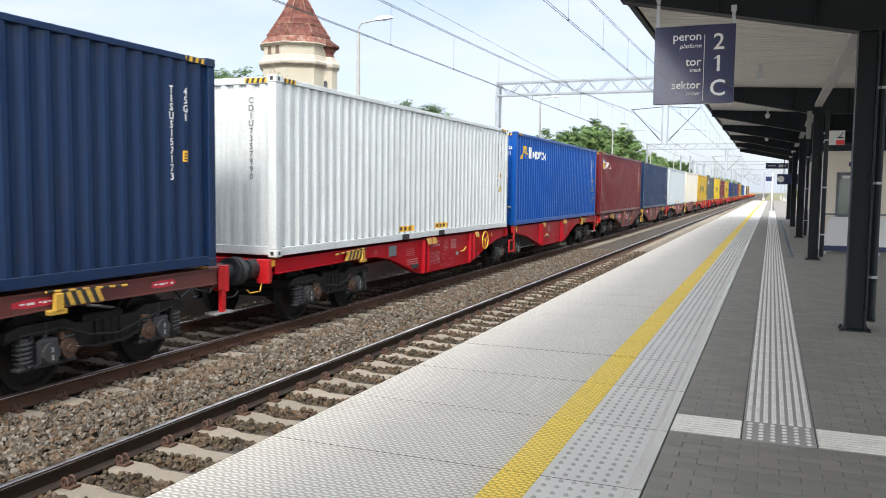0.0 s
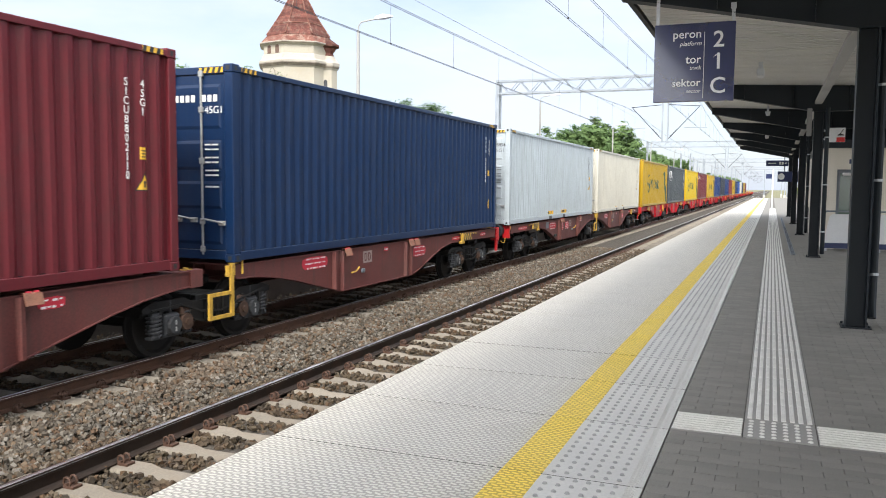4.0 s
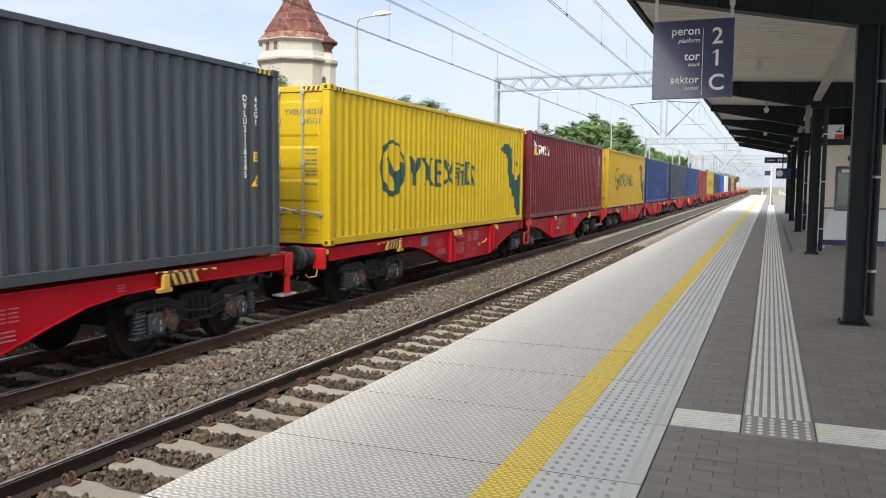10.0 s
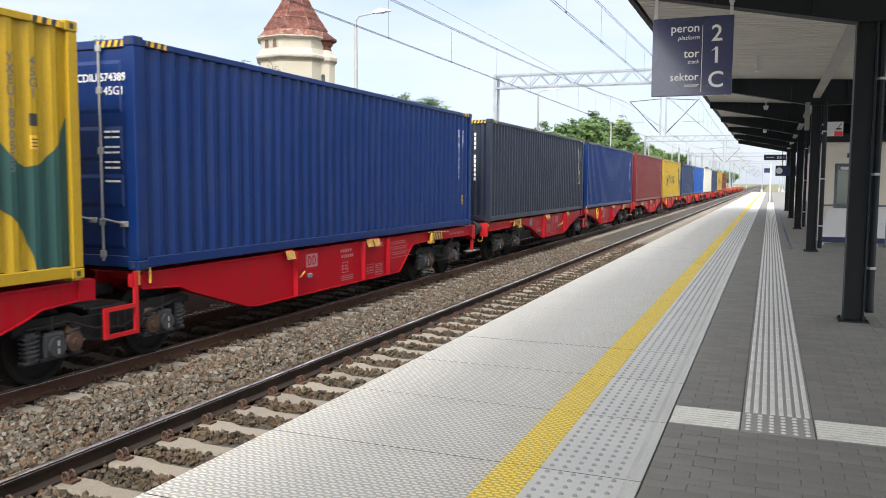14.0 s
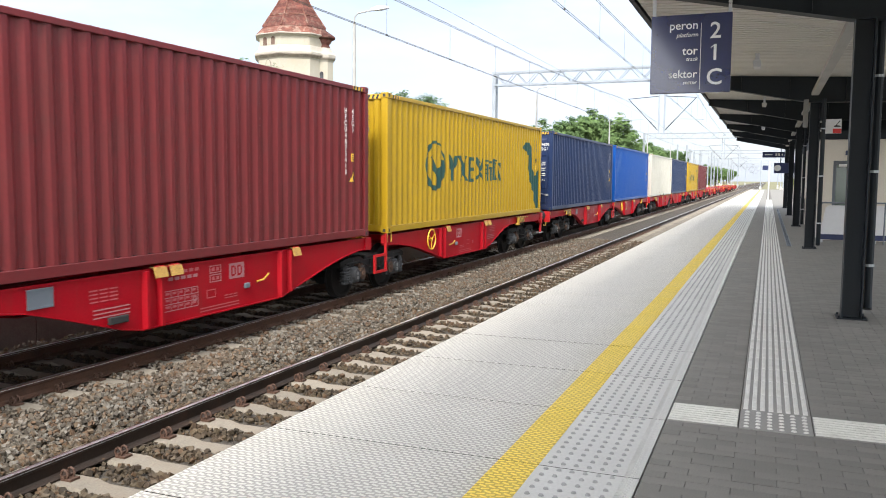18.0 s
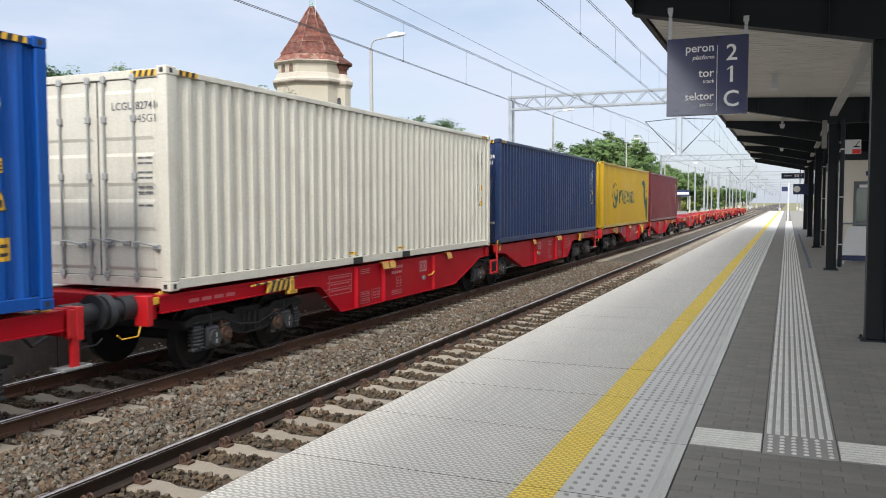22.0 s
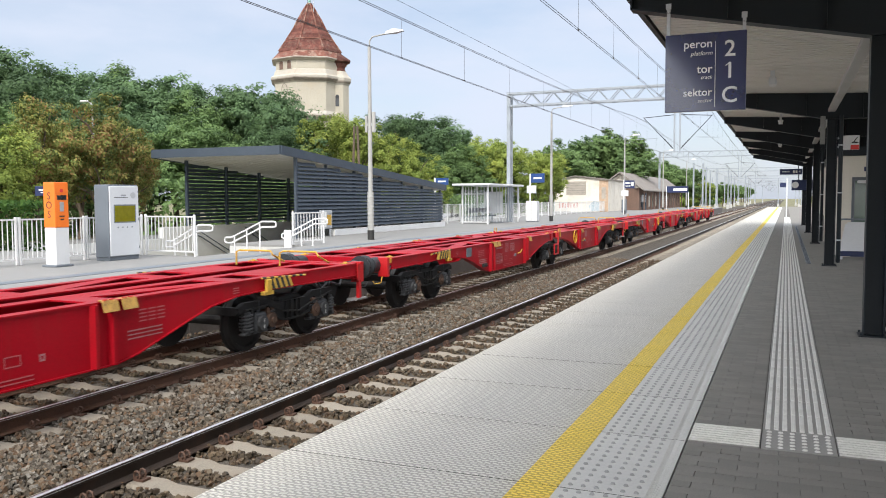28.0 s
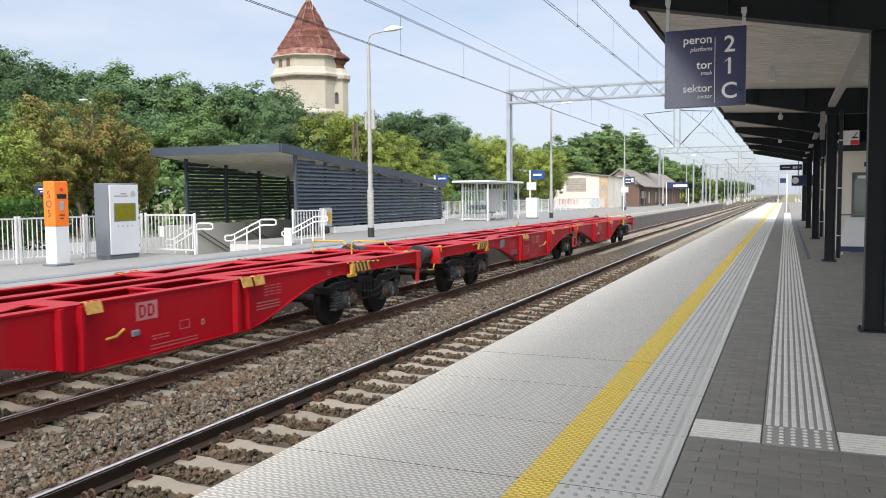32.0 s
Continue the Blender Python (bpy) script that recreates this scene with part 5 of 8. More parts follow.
PAINTS = {
    "navy": box_paint("navy container paint", (0.0040, 0.0200, 0.0660), (0.0198, 0.0297, 0.0594), 0.3),
    "navy_dull": box_paint("dull navy container paint", (0.0112, 0.0256, 0.0781), (0.0396, 0.0363, 0.0561), 0.4),
    "navy_rich": box_paint("deep blue container paint", (0.0018, 0.0200, 0.1080), (0.0231, 0.0396, 0.0924), 0.3),
    "slate": box_paint("dark slate container paint", (0.0185, 0.0250, 0.0430), (0.0396, 0.0396, 0.0462)),
    "grey": box_paint("dark grey container paint", (0.0450, 0.0540, 0.0620), (0.0594, 0.0594, 0.0594), 0.3),
    "white": box_paint("white container paint", (0.545, 0.585, 0.60), (0.2772, 0.2772, 0.264), 0.25),
    "silver": box_paint("pale blue-grey container paint", (0.39, 0.44, 0.475), (0.2244, 0.2376, 0.2376), 0.3),
    "cream": box_paint("cream container paint", (0.525, 0.51, 0.445), (0.2772, 0.2376, 0.1848), 0.25),
    "blue": box_paint("bright blue container paint", (0.0010, 0.0610, 0.2950), (0.006, 0.05, 0.19), 0.25),
    "maroon": box_paint("maroon container paint", (0.1090, 0.0130, 0.0190), (0.066, 0.0231, 0.0231), 0.4),
    "brick": box_paint("brick red container paint", (0.1403, 0.0187, 0.0213), (0.0792, 0.0264, 0.0231), 0.4),
    "ochre": box_paint("ochre yellow container paint", (0.3657, 0.2327, 0.0114), (0.26, 0.16, 0.02), 0.3),
    "yellow": box_paint("bright yellow container paint", (0.4655, 0.3230, 0.0076), (0.32, 0.21, 0.015), 0.2),
}
WORDS = {"navy": "navy blue", "navy_dull": "dull navy blue", "navy_rich": "deep blue", "slate": "dark slate", "grey": "dark grey", "white": "white", "silver": "pale grey-white", "cream": "cream",
         "blue": "bright blue", "maroon": "maroon", "brick": "brick red", "ochre": "ochre yellow", "yellow": "bright yellow"}
EMBLEMS = {"yxe": (emblem_yxe, [YXE_GREEN], "with a dark green emblem"), "honey": (emblem_honey, [LOGO_GOLD, MARK_WHITE], "with a gold and white emblem"),
           "sun": (emblem_sun, [MARK_YELLOW, LOGO_PALE, MARK_WHITE], "with a small white emblem"), "ovl": (emblem_ovl, [MARK_GREY, MARK_GREY, MARK_WHITE], "with a large white emblem")}
# paint, doors at the leading end, emblem, fork pockets
LOAD = [("navy", False, "", False), ("white", False, "", True), ("blue", True, "honey", False), ("maroon", False, "sun", False), ("navy", True, "", False), ("silver", True, "", True), ("cream", True, "", True),
        ("ochre", False, "yxe", False), ("grey", False, "ovl", False), ("yellow", True, "yxe", False), ("maroon", False, "sun", False), ("ochre", True, "yxe", False), ("navy_rich", True, "", False), ("slate", False, "", False),
        ("navy_rich", False, "", False), ("brick", False, "", False), ("ochre", False, "yxe", False), ("navy_dull", True, "", False), ("blue", False, "", False), ("cream", True, "", True), ("navy_dull", True, "", False),
        ("ochre", False, "yxe", False), ("maroon", True, "", False)]
MESHES = {}
SHAPES = {}


def painted(key, tint, mats=None):
    """The container's part in one paint; alike parts share their mesh."""
    k = (key, tint)
    if k not in MESHES:
        name = key[0] if isinstance(key, tuple) else key
        MESHES[k] = BODY[key].mesh(name, mats or [PAINTS[tint], MARK_BLACK], smooth=False)
    return MESHES[k]


SERIALS = {0: "TISU 515717 3", 1: "CDIU 735799 0", 2: "BRKU 617226 6", 3: "SICU 880211 0", 5: "CDIU 735854 7", 6: "LCGU 827413 6", 7: "YXEU 180856 0", 8: "OVLU 211828 5", 9: "YXEU 180318 8", 10: "SICU 880282 7",
           11: "YXEU 180055 5", 12: "CDIU 574389 4", 14: "TISU 553881 7", 15: "HPCU 487541 0", 16: "YXEU 180856 1", 17: "CDIU 574320 6", 18: "CDIU 428520 8", 19: "LCGU 827416 2", 20: "CDIU 417226 2"}


def container(i, tint, doors_first, emblem, pockets):
    label = f"{WORDS[tint]} corrugated shipping container " + (EMBLEMS[emblem][2] if emblem else "with small serial marks")
    y = LEAD + PAIR * ((i - 1) // 2) + IN_PAIR * ((i - 1) % 2) + {0: 0.1, 3: -0.33, 5: -0.33, 14: 0.06, 19: 0.2, 20: 0.12}.get(i, 0.0)
    box = thing("shipping_container", label, "container", at=pose(TRAIN_X, y, RAIL_Z + DECK), group="containers of the freight train")
    turn = Matrix.Identity(4) if doors_first else pose(0, CONT_L, 0, 0, 0, 180)
    other = pose(0, CONT_L, 0, 0, 0, 180) if doors_first else Matrix.Identity(4)
    for key in BODY:
        if key == "end_wall":
            part("end_wall", painted(key, tint), [], box, at=other)
        elif isinstance(key, tuple) and key[0] == "door":
            d = part("door", painted(key, tint), [], box, "pressed steel door leaf", at=turn)
            for x in (0.14, 0.65):
                r = part("lock_rod", ROD_ME, [], d, "galvanised lock rod", at=pose(key[1] * x, 0, 0))
                part("door_handle", HANDLE_ME, [], d, at=pose(key[1] * x, 0, -0.40 if x < 0.5 else -0.44, 0, 0, 0))
        else:
            part(key[0] if isinstance(key, tuple) else key, painted(key, tint), [], box)
    dark = tint in ("white", "silver", "cream", "ochre", "yellow")
    ink = MARK_GREY if dark else MARK_WHITE
    # floor, gasket line round the doors
    part("floor", Geo().box(-1.15, 1.15, 0.12, 12.07, 0.10, 0.16), BOGIE_STEEL, box)
    part("gasket", Geo().box(-1.055, 1.055, 0.05, 0.075, 2.742, 2.764).box(-1.055, 1.055, 0.05, 0.075, 0.166, 0.184).box(-0.012, 0.012, 0.05, 0.075, 0.18, 2.75), RUBBER, box, at=turn)
    # serial marks: upright run on the side near the rear, and on the leading end
    g = Geo()
    yy = 11.28
    code = SERIALS.get(i)
    on_side = pose(FACE + 0.003, 0.15 + PITCH * 40.12, 2.34, 90, 0, 90)
    if code:
        tall = "\n".join(code.replace(" ", ""))
        lettering(tall, 0.135, ink, box, on_side, name="serial_number", align="CENTER", bold=0.002, line=0.84)
    else:
        for k in range(11):
            if k not in (4,):
                paint_side(g, rect(yy, 2.42 - k * 0.115, 0.055, 0.085))
        part("serial_mark", g, ink, box, "small painted serial marks", fix=False)["kind"] = "stuff"
        g = Geo()
    lettering("4\n5\nG\n1", 0.135, ink, box, pose(FACE + 0.003, 0.15 + PITCH * 41.12, 2.34, 90, 0, 90), name="size_code", align="CENTER", bold=0.002, line=0.84)
    if i not in (12, 14):
        paint_side(g, rect(yy + 0.25, 1.45, 0.11, 0.15), 0)
        for k in range(3):
            paint_side(g, rect(yy + 0.265, 1.475 + k * 0.038, 0.08, 0.014), 1, lift=0.0045)
    if emblem == "yxe":
        paint_side(g, rect(yy + 0.25, 1.70, 0.11, 0.13), 1)
    elif i not in (0, 4, 12, 14):
        paint_side(g, [(yy + 0.19, 1.06), (yy + 0.43, 1.06), (yy + 0.31, 1.28)], 1, lift=0.003)
        paint_side(g, [(yy + 0.21, 1.072), (yy + 0.41, 1.072), (yy + 0.31, 1.255)], 0, lift=0.0045)
        paint_side(g, rect(yy + 0.295, 1.10, 0.03, 0.08), 1, lift=0.006)
    if tint in ("navy_rich", "blue") or i == 4:
        paint_side(g, rect(yy + 0.26, 0.55, 0.18, 0.24), 0)
        paint_side(g, rect(yy + 0.285, 0.60, 0.13, 0.035), 1, lift=0.0045)
        paint_side(g, rect(yy + 0.285, 0.69, 0.13, 0.035), 1, lift=0.0045)
    part("warning_label", g, [MARK_YELLOW, MARK_BLACK], box, "small yellow warning labels", fix=False)["kind"] = "stuff"
    g = Geo()
    if doors_first:
        if code:
            lettering(code, 0.14, ink, box, pose(0.27, 0.024, 2.36, 90, 0, 0), name="serial_number", bold=0.002)
        else:
            for x in range(8):
                if x != 4:
                    g.box(0.16 + x * 0.10, 0.225 + x * 0.10, 0.022, 0.0275, 2.36, 2.46)
        for z in (1.72, 1.65, 1.53, 1.46, 1.34, 1.27, 1.10):
            g.box(0.70, 0.80, 0.022, 0.0275, z, z + 0.024)
            g.box(0.82, 0.94, 0.022, 0.0275, z, z + 0.024)
        lettering("45G1", 0.15, ink, box, pose(0.70, 0.026, 2.19, 90, 0, 0), name="size_code")
    elif code:
        lettering("\n".join(code.replace(" ", "")), 0.135, ink, box, pose(0.73, 0.030, 2.46, 90, 0, 0), name="serial_number", align="CENTER", bold=0.002, line=0.9)
    else:
        for k in range(11):
            if k not in (4,):
                g.box(0.70, 0.76, 0.031, 0.0342, 2.42 - k * 0.125, 2.42 - k * 0.125 + 0.09)
    if doors_first or not code:
        part("end_mark", g, ink, box, "small painted marks on the end")["kind"] = "stuff"
    g = Geo()
    stripes(g, 0.24, 0.60, 2.795, 2.865, 1.212)
    stripes(g, 11.58, 11.95, 2.795, 2.865, 1.212)
    d = 0.045
    g.box(0.62, 1.04, 0.016, 0.019, 2.775, 2.855, 0)
    for k in range(0, 8, 2):
        x = 0.64 + k * 0.05
        g.prism([(x, 2.775), (x + 0.05, 2.775), (x + 0.08, 2.855), (x + 0.03, 2.855)], 1, 0.013, 0.0155, 1)
    part("hazard_stripe", g, [MARK_YELLOW, MARK_BLACK], box, "yellow and black height stripes")["kind"] = "stuff"
    if emblem:
        fn, mats, words = EMBLEMS[emblem]
        if emblem not in SHAPES:
            SHAPES[emblem] = []
            for kind_, shape in fn():
                SHAPES[emblem].append((kind_, shape.mesh(kind_, mats, fix=False)))
        for kind_, me in SHAPES[emblem]:
            part(kind_, me, mats, box, words.replace("with a ", ""))
    if pockets:
        for y0 in (4.80, 6.86):
            g = Geo()
            # no opening is cut: a flat black plate paints the pocket's shaded inside
            g.box(1.2085, 1.2105, y0, y0 + 0.36, 0.022, 0.135)
            part("fork_pocket", g, MARK_BLACK, box, "dark fork pocket")
            g = Geo()
            paint_side(g, rect(y0 - 0.12, 0.19, 0.75 if i not in (6, 19) else 0.3, 0.12 if i not in (6, 19) else 0.05), 0)
            for k in range(8 if i not in (6, 19) else 2):
                paint_side(g, rect(y0 - 0.08 + k * 0.085, 0.215, 0.045, 0.07 if i not in (6, 19) else 0.02), 1, lift=0.0045)
            part("pocket_label", g, [MARK_YELLOW, MARK_BLACK], box, "yellow label strip", fix=False)
    g = Geo()
    paint_side(g, rect(0.55, 2.50, 0.09, 0.16))
    part("vent", g, PAINTS[tint], box, fix=False)
    TRAIN.append((box, y, RAIL_Z + DECK))


for i, spec in enumerate(LOAD):
    container(i, *spec)

# ---- far platform ----
FAR_EDGE = -10.22
g = Geo()
PX0, PX1, PY0, PY1 = -24.15, -18.75, 24.25, 43.9      # the stair pit
HX, HY = -15.38, 18.55                               # the open head of the stairs
g.box(-27, FAR_EDGE - 0.06, -30, HY, -1.2, -0.08)
g.box(-27, PX0, HY, PY0, -1.2, -0.08)
g.box(HX, FAR_EDGE - 0.06, HY, PY0, -1.2, -0.08)
g.box(-27, FAR_EDGE - 0.06, PY1, 150, -1.2, -0.08)
g.box(-27, PX0, PY0, PY1, -1.2, -0.08)
g.box(PX1, FAR_EDGE - 0.06, PY0, PY1, -1.2, -0.08)
far_platform = thing("far_platform", "pale concrete island platform behind the train", "platform", kind="structure")
part("platform_body", g, CONCRETE, far_platform)
g = Geo()
g.box(-0.056, -0.02, 0.006, 2.994, -1.1, -0.125, c=0.006)
panel_me = g.mesh("wall_panel", [SHADED_CONCRETE])
for i in range(60):
    part("wall_panel", panel_me, [], far_platform, "grey concrete panel darkened for shade", at=pose(FAR_EDGE, -30 + 3 * i, 0))
g = Geo()
g.box(-27, -12.6, -30, HY, -0.08, -0.002)
g.box(-27, PX0, HY, PY0, -0.08, -0.002)
g.box(HX, -12.6, HY, PY0, -0.08, -0.002)
g.box(-27, -12.6, PY1, 150, -0.08, -0.002)
g.box(-27, PX0, PY0, PY1, -0.08, -0.002)
g.box(PX1, -12.6, PY0, PY1, -0.08, -0.002)
part("paving", g, PALE_CONCRETE, far_platform)
g = Geo()
g.box(-2.33, 0, -SLAB / 2 + 0.005, SLAB / 2 - 0.005, -0.12, 0.0, c=0.006)
edge_me = g.mesh("slab", [PALE_CONCRETE])
for i in range(-10, 128):
    part("slab", edge_me, [], far_platform, at=pose(FAR_EDGE, 1.0 + SLAB * i, 0))
g = Geo()
g.box(-12.0, -11.8, -30, 150, 0.0005, 0.004)
part("yellow_line", g, YELLOW_LINE, far_platform)
g = Geo()
g.box(-14.2, -13.75, -30, 150, 0.0, 0.006)
part("guide_strip", g, BOX_DARK, far_platform, "dark guide strip")

# covered stairs
stairs = thing("stair_shelter", "anthracite louvred shelter with a sloping roof over the underpass stairs", "shelter", kind="structure")
g = Geo()
g.box(PX0 + 0.003, PX0 + 0.05, HY, PY1 + 0.2, -1.15, 0.0)
g.box(PX0 - 0.25, PX0 + 0.05, 26.8, PY1 + 0.2, 0.001, 0.45)
g.box(PX1, PX1 + 0.22, 31.4, PY1 + 0.2, -1.15, 0.27)
g.box(PX0, PX1, PY1, PY1 + 0.2, -1.15, 0.45)
part("pit_wall", g, PIT_WALL, stairs, "smooth light grey stair wall")
part("plinth", Geo().box(PX1 + 0.225, PX1 + 0.245, 31.4, PY1 + 0.2, 0.0, 0.28), WHITE_STEEL, stairs, "pale plinth strip")
for i in range(6):
    part("step", Geo().box(HX - 0.33 * (i + 1) - 0.02, HX - 0.33 * i, HY, PY0, -0.165 * (i + 1) - 0.12, -0.165 * (i + 1), c=0.01), CONCRETE, stairs)
part("landing", Geo().box(PX0 + 0.05, HX - 1.98, HY, PY0, -1.2, -1.12), CONCRETE, stairs)


def roof_z(y):
    return 3.76 + (2.43 - 3.76) * (y - 27.3) / (44.2 - 27.3)


g = Geo()
g.prism([(27.3, roof_z(27.3)), (44.2, roof_z(44.2)), (44.2, roof_z(44.2) - 0.32), (27.3, roof_z(27.3) - 0.36)], 0, -18.55, -18.47)
g.prism([(27.3, roof_z(27.3)), (44.2, roof_z(44.2)), (44.2, roof_z(44.2) - 0.32), (27.3, roof_z(27.3) - 0.36)], 0, -25.13, -25.05)
g.box(-25.05, -18.55, 27.24, 27.3, 3.40, 3.76)
g.box(-25.05, -18.55, 44.14, 44.2, 2.1, 2.43)
part("fascia", g, ANTHRACITE, stairs, "blue-grey metal fascia")
g = Geo()
g.prism([(27.3, roof_z(27.3) - 0.04), (44.2, roof_z(44.2) - 0.04), (44.2, roof_z(44.2) - 0.10), (27.3, roof_z(27.3) - 0.10)], 0, -25.05, -18.55)
part("roof_deck", g, ANTHRACITE, stairs)
g = Geo()
g.prism([(27.3, roof_z(27.3) - 0.30), (44.1, roof_z(44.1) - 0.30), (44.1, roof_z(44.1) - 0.33), (27.3, roof_z(27.3) - 0.33)], 0, -25.04, -18.56)
for k in range(14):
    x = -24.9 + k * 0.45
    g.prism([(27.35, roof_z(27.35) - 0.332), (44.0, roof_z(44.0) - 0.332), (44.0, roof_z(44.0) - 0.34), (27.35, roof_z(27.35) - 0.34)], 0, x, x + 0.01)
part("soffit", g, SOFFIT, stairs, "pale panel soffit")
g = Geo()
g.prism([(31.0, 3.52), (36.0, 3.3), (36.0, 3.12), (31.0, 3.4)], 0, -21.8, -20.6)
part("skylight", g, GALV, stairs)
posts_y = [28.5 + 2.57 * i for i in range(7)]
for x in (PX1 + 0.11, PX0 - 0.12):
    for y in posts_y:
        zb = 0.0 if x > -20 and y < PY0 + 5 else 0.45 if x < -20 else 0.27
        xi = x - 0.13 if x > -20 and y > 29 else x + 0.13 if x < -20 and y > 29 else x
        part("post", Geo().box(xi - 0.06, xi + 0.06, y - 0.06, y + 0.06, zb if y < 44 else 0.0, roof_z(y) - 0.32), ANTHRACITE, stairs)
    for a, b in zip(posts_y, posts_y[1:]):
        z = 0.36 if x > -20 else 0.52
        k = 0
        while z < roof_z(a) - 0.42:
            y1 = b - 0.004
            top = 27.3 + (z + 0.55 - 3.76) / ((2.43 - 3.76) / 16.9)
            y1 = min(y1, top)
            if y1 - a > 0.3:
                tilt = 0.09 if x > -20 else -0.09
                x_ = x + (0.035 if x > -20 else -0.035)
                lo = 0.0 if x > -20 else 0.025
                pts = [(x_ - 0.012 - tilt / 2, z + 0.145), (x_ + 0.012 - tilt / 2, z + 0.15), (x_ + 0.012 + tilt / 2, z + 0.01 + lo), (x_ - 0.012 + tilt / 2, z + lo)]
                part("louvre", Geo().prism(pts, 1, a + (0.06 if a < 29 else 0.0), y1), ANTHRACITE, stairs)
            z += 0.165
            k += 1
g = Geo()
for y in (28.6, 32.3):
    for dz in (0.0, -0.22):
        g.tube([(PX0 + 0.12, y, 0.28 + dz), (PX0 + 0.12, y + 0.4, 0.22 + dz), (PX0 + 0.12, y + 2.7, -0.88 + dz)], 0.026, 6)
part("wall_handrail", g, BOX_DARK, stairs, "dark wall handrails")
g = Geo()
g.cyl((-21.6, 29.5, 3.18), (-21.6, 29.5, 3.28), 0.08, 12)
part("dome_camera", g, WHITE_STEEL, stairs)
info2 = thing("notice_case", "small notice case with pale sheets beside the stairs", "notice", at=pose(-18.2, 30.1, 0))
part("frame", Geo().box(-0.05, 0.05, -0.45, 0.45, 0.35, 1.15, c=0.01).box(-0.03, 0.03, -0.4, -0.34, 0, 0.35).box(-0.03, 0.03, 0.34, 0.4, 0, 0.35), GALV, info2)
part("sheet", Geo().box(0.051, 0.055, -0.38, -0.02, 0.42, 1.08), MARK_WHITE, info2)
part("yellow_sheet", Geo().box(0.051, 0.055, 0.04, 0.38, 0.5, 0.95), YELLOW_STEEL, info2)

# white handrails in front of the stairs
for (xh, y, zh), (xl, zl) in (((-15.58, 18.75, 0.88), (-16.55, 0.40)), ((-14.70, 20.6, 0.94), (-15.85, 0.44)), ((-14.95, 24.0, 0.94), (-16.05, 0.42))):
    rail = thing("white_handrail", "white tubular double handrail sloping beside the stairs", "handrail", group="white handrails")
    g = Geo()
    for d in (0.0, -0.17):
        g.tube([(xh + 0.42, y, zh + d), (xh, y, zh + d), (xl, y, zl + d), (xl - 0.18, y, zl + d)], 0.027, 8)
    part("bar", g, WHITE_STEEL, rail, smooth=True)
    part("end_bow", Geo().tube([(xh + 0.42, y, zh), (xh + 0.50, y, zh - 0.03), (xh + 0.50, y, zh - 0.14), (xh + 0.42, y, zh - 0.17)], 0.027, 8), WHITE_STEEL, rail, smooth=True)
    part("end_bow", Geo().tube([(xl - 0.18, y, zl), (xl - 0.25, y, zl - 0.03), (xl - 0.25, y, zl - 0.14), (xl - 0.18, y, zl - 0.17)], 0.027, 8), WHITE_STEEL, rail, smooth=True)
    for f in (0.08, 0.5, 0.9):
        x = xh + (xl - xh) * f
        part("post", Geo().cyl((x, y, -0.002 if x > HX or y < HY else -0.165 * math.ceil((HX - x) / 0.33)), (x, y, zh + (zl - zh) * f - 0.02), 0.026, 8), WHITE_STEEL, rail, smooth=True)


def fence_panel(a, b, h=1.15, bars_every=0.125, group="white fence panels"):
    """A white railing panel from a to b with upright bars."""
    a, b = Vector((*a, 0)), Vector((*b, 0))
    d = b - a
    L = d.length
    f = thing("fence_panel", "white painted steel railing panel with upright bars", "fence", at=pose(a.x, a.y, 0, 0, 0, math.degrees(math.atan2(d.y, d.x))), group=group)
    for x in (0.03, L - 0.03):
        part("post", Geo().box(x - 0.03, x + 0.03, -0.03, 0.03, 0, h + 0.04, c=0.008), WHITE_STEEL, f)
    for z in (0.12, h - 0.04):
        part("rail", Geo().box(0.06, L - 0.06, -0.02, 0.02, z, z + 0.04), WHITE_STEEL, f)
    n = max(2, int((L - 0.2) / bars_every))
    for i in range(n):
        x = 0.12 + (L - 0.24) * i / (n - 1)
        part("bar", Geo().box(x - 0.010, x + 0.010, -0.010, 0.010, 0.16, h - 0.04), WHITE_STEEL, f)
    return f


for y in range(5):
    fence_panel((-17.9 + 0.12 * y, 8.4 + 2.0 * y), (-17.78 + 0.12 * y, 10.36 + 2.0 * y))
fence_panel((-17.25, 18.42), (-15.32, 18.30))
fence_panel((-16.0, 24.2), (-15.55, 25.6))
part("panel", Geo().box(0.0, 0.28, -0.02, 0.02, 0.0, 0.60, c=0.008), WHITE_STEEL, thing("pit_panel", "small white panel at the head of the stairs", "panel", at=pose(-15.36, 22.75, 0)))
far_fence = []
for k in range(46):
    y = 45.0 + k * 2.25
    if k < 40:
        x = -20.6 if k < 6 else -20.6
        fence_panel((x, y), (x, y + 2.2), h=1.25, bars_every=0.19, group="far fence panels")

# emergency call post
sos = thing("call_post", "orange and white emergency call post with SOS lettering", "call post", at=pose(-16.30, 14.46, 0, 0, 0, 0))
part("foot", Geo().box(-0.24, 0.24, -0.26, 0.26, 0, 0.05, c=0.01), BOX_DARK, sos)
part("lower_case", Geo().box(-0.18, 0.18, -0.20, 0.20, 0.05, 0.95, c=0.01), WHITE_STEEL, sos)
oc = part("upper_case", Geo().box(-0.185, 0.185, -0.205, 0.205, 0.952, 2.04, c=0.012), ORANGE, sos, "orange upper case")
part("display", Geo().box(0.186, 0.190, -0.13, 0.14, 1.62, 1.73), DARK_WINDOW, oc)
part("speaker", Geo().box(0.186, 0.192, -0.06, 0.06, 1.34, 1.57), GALV, oc)
part("button", Geo().cyl((0.186, 0.0, 1.84), (0.197, 0.0, 1.84), 0.045, 10), RED_SIGN, oc)
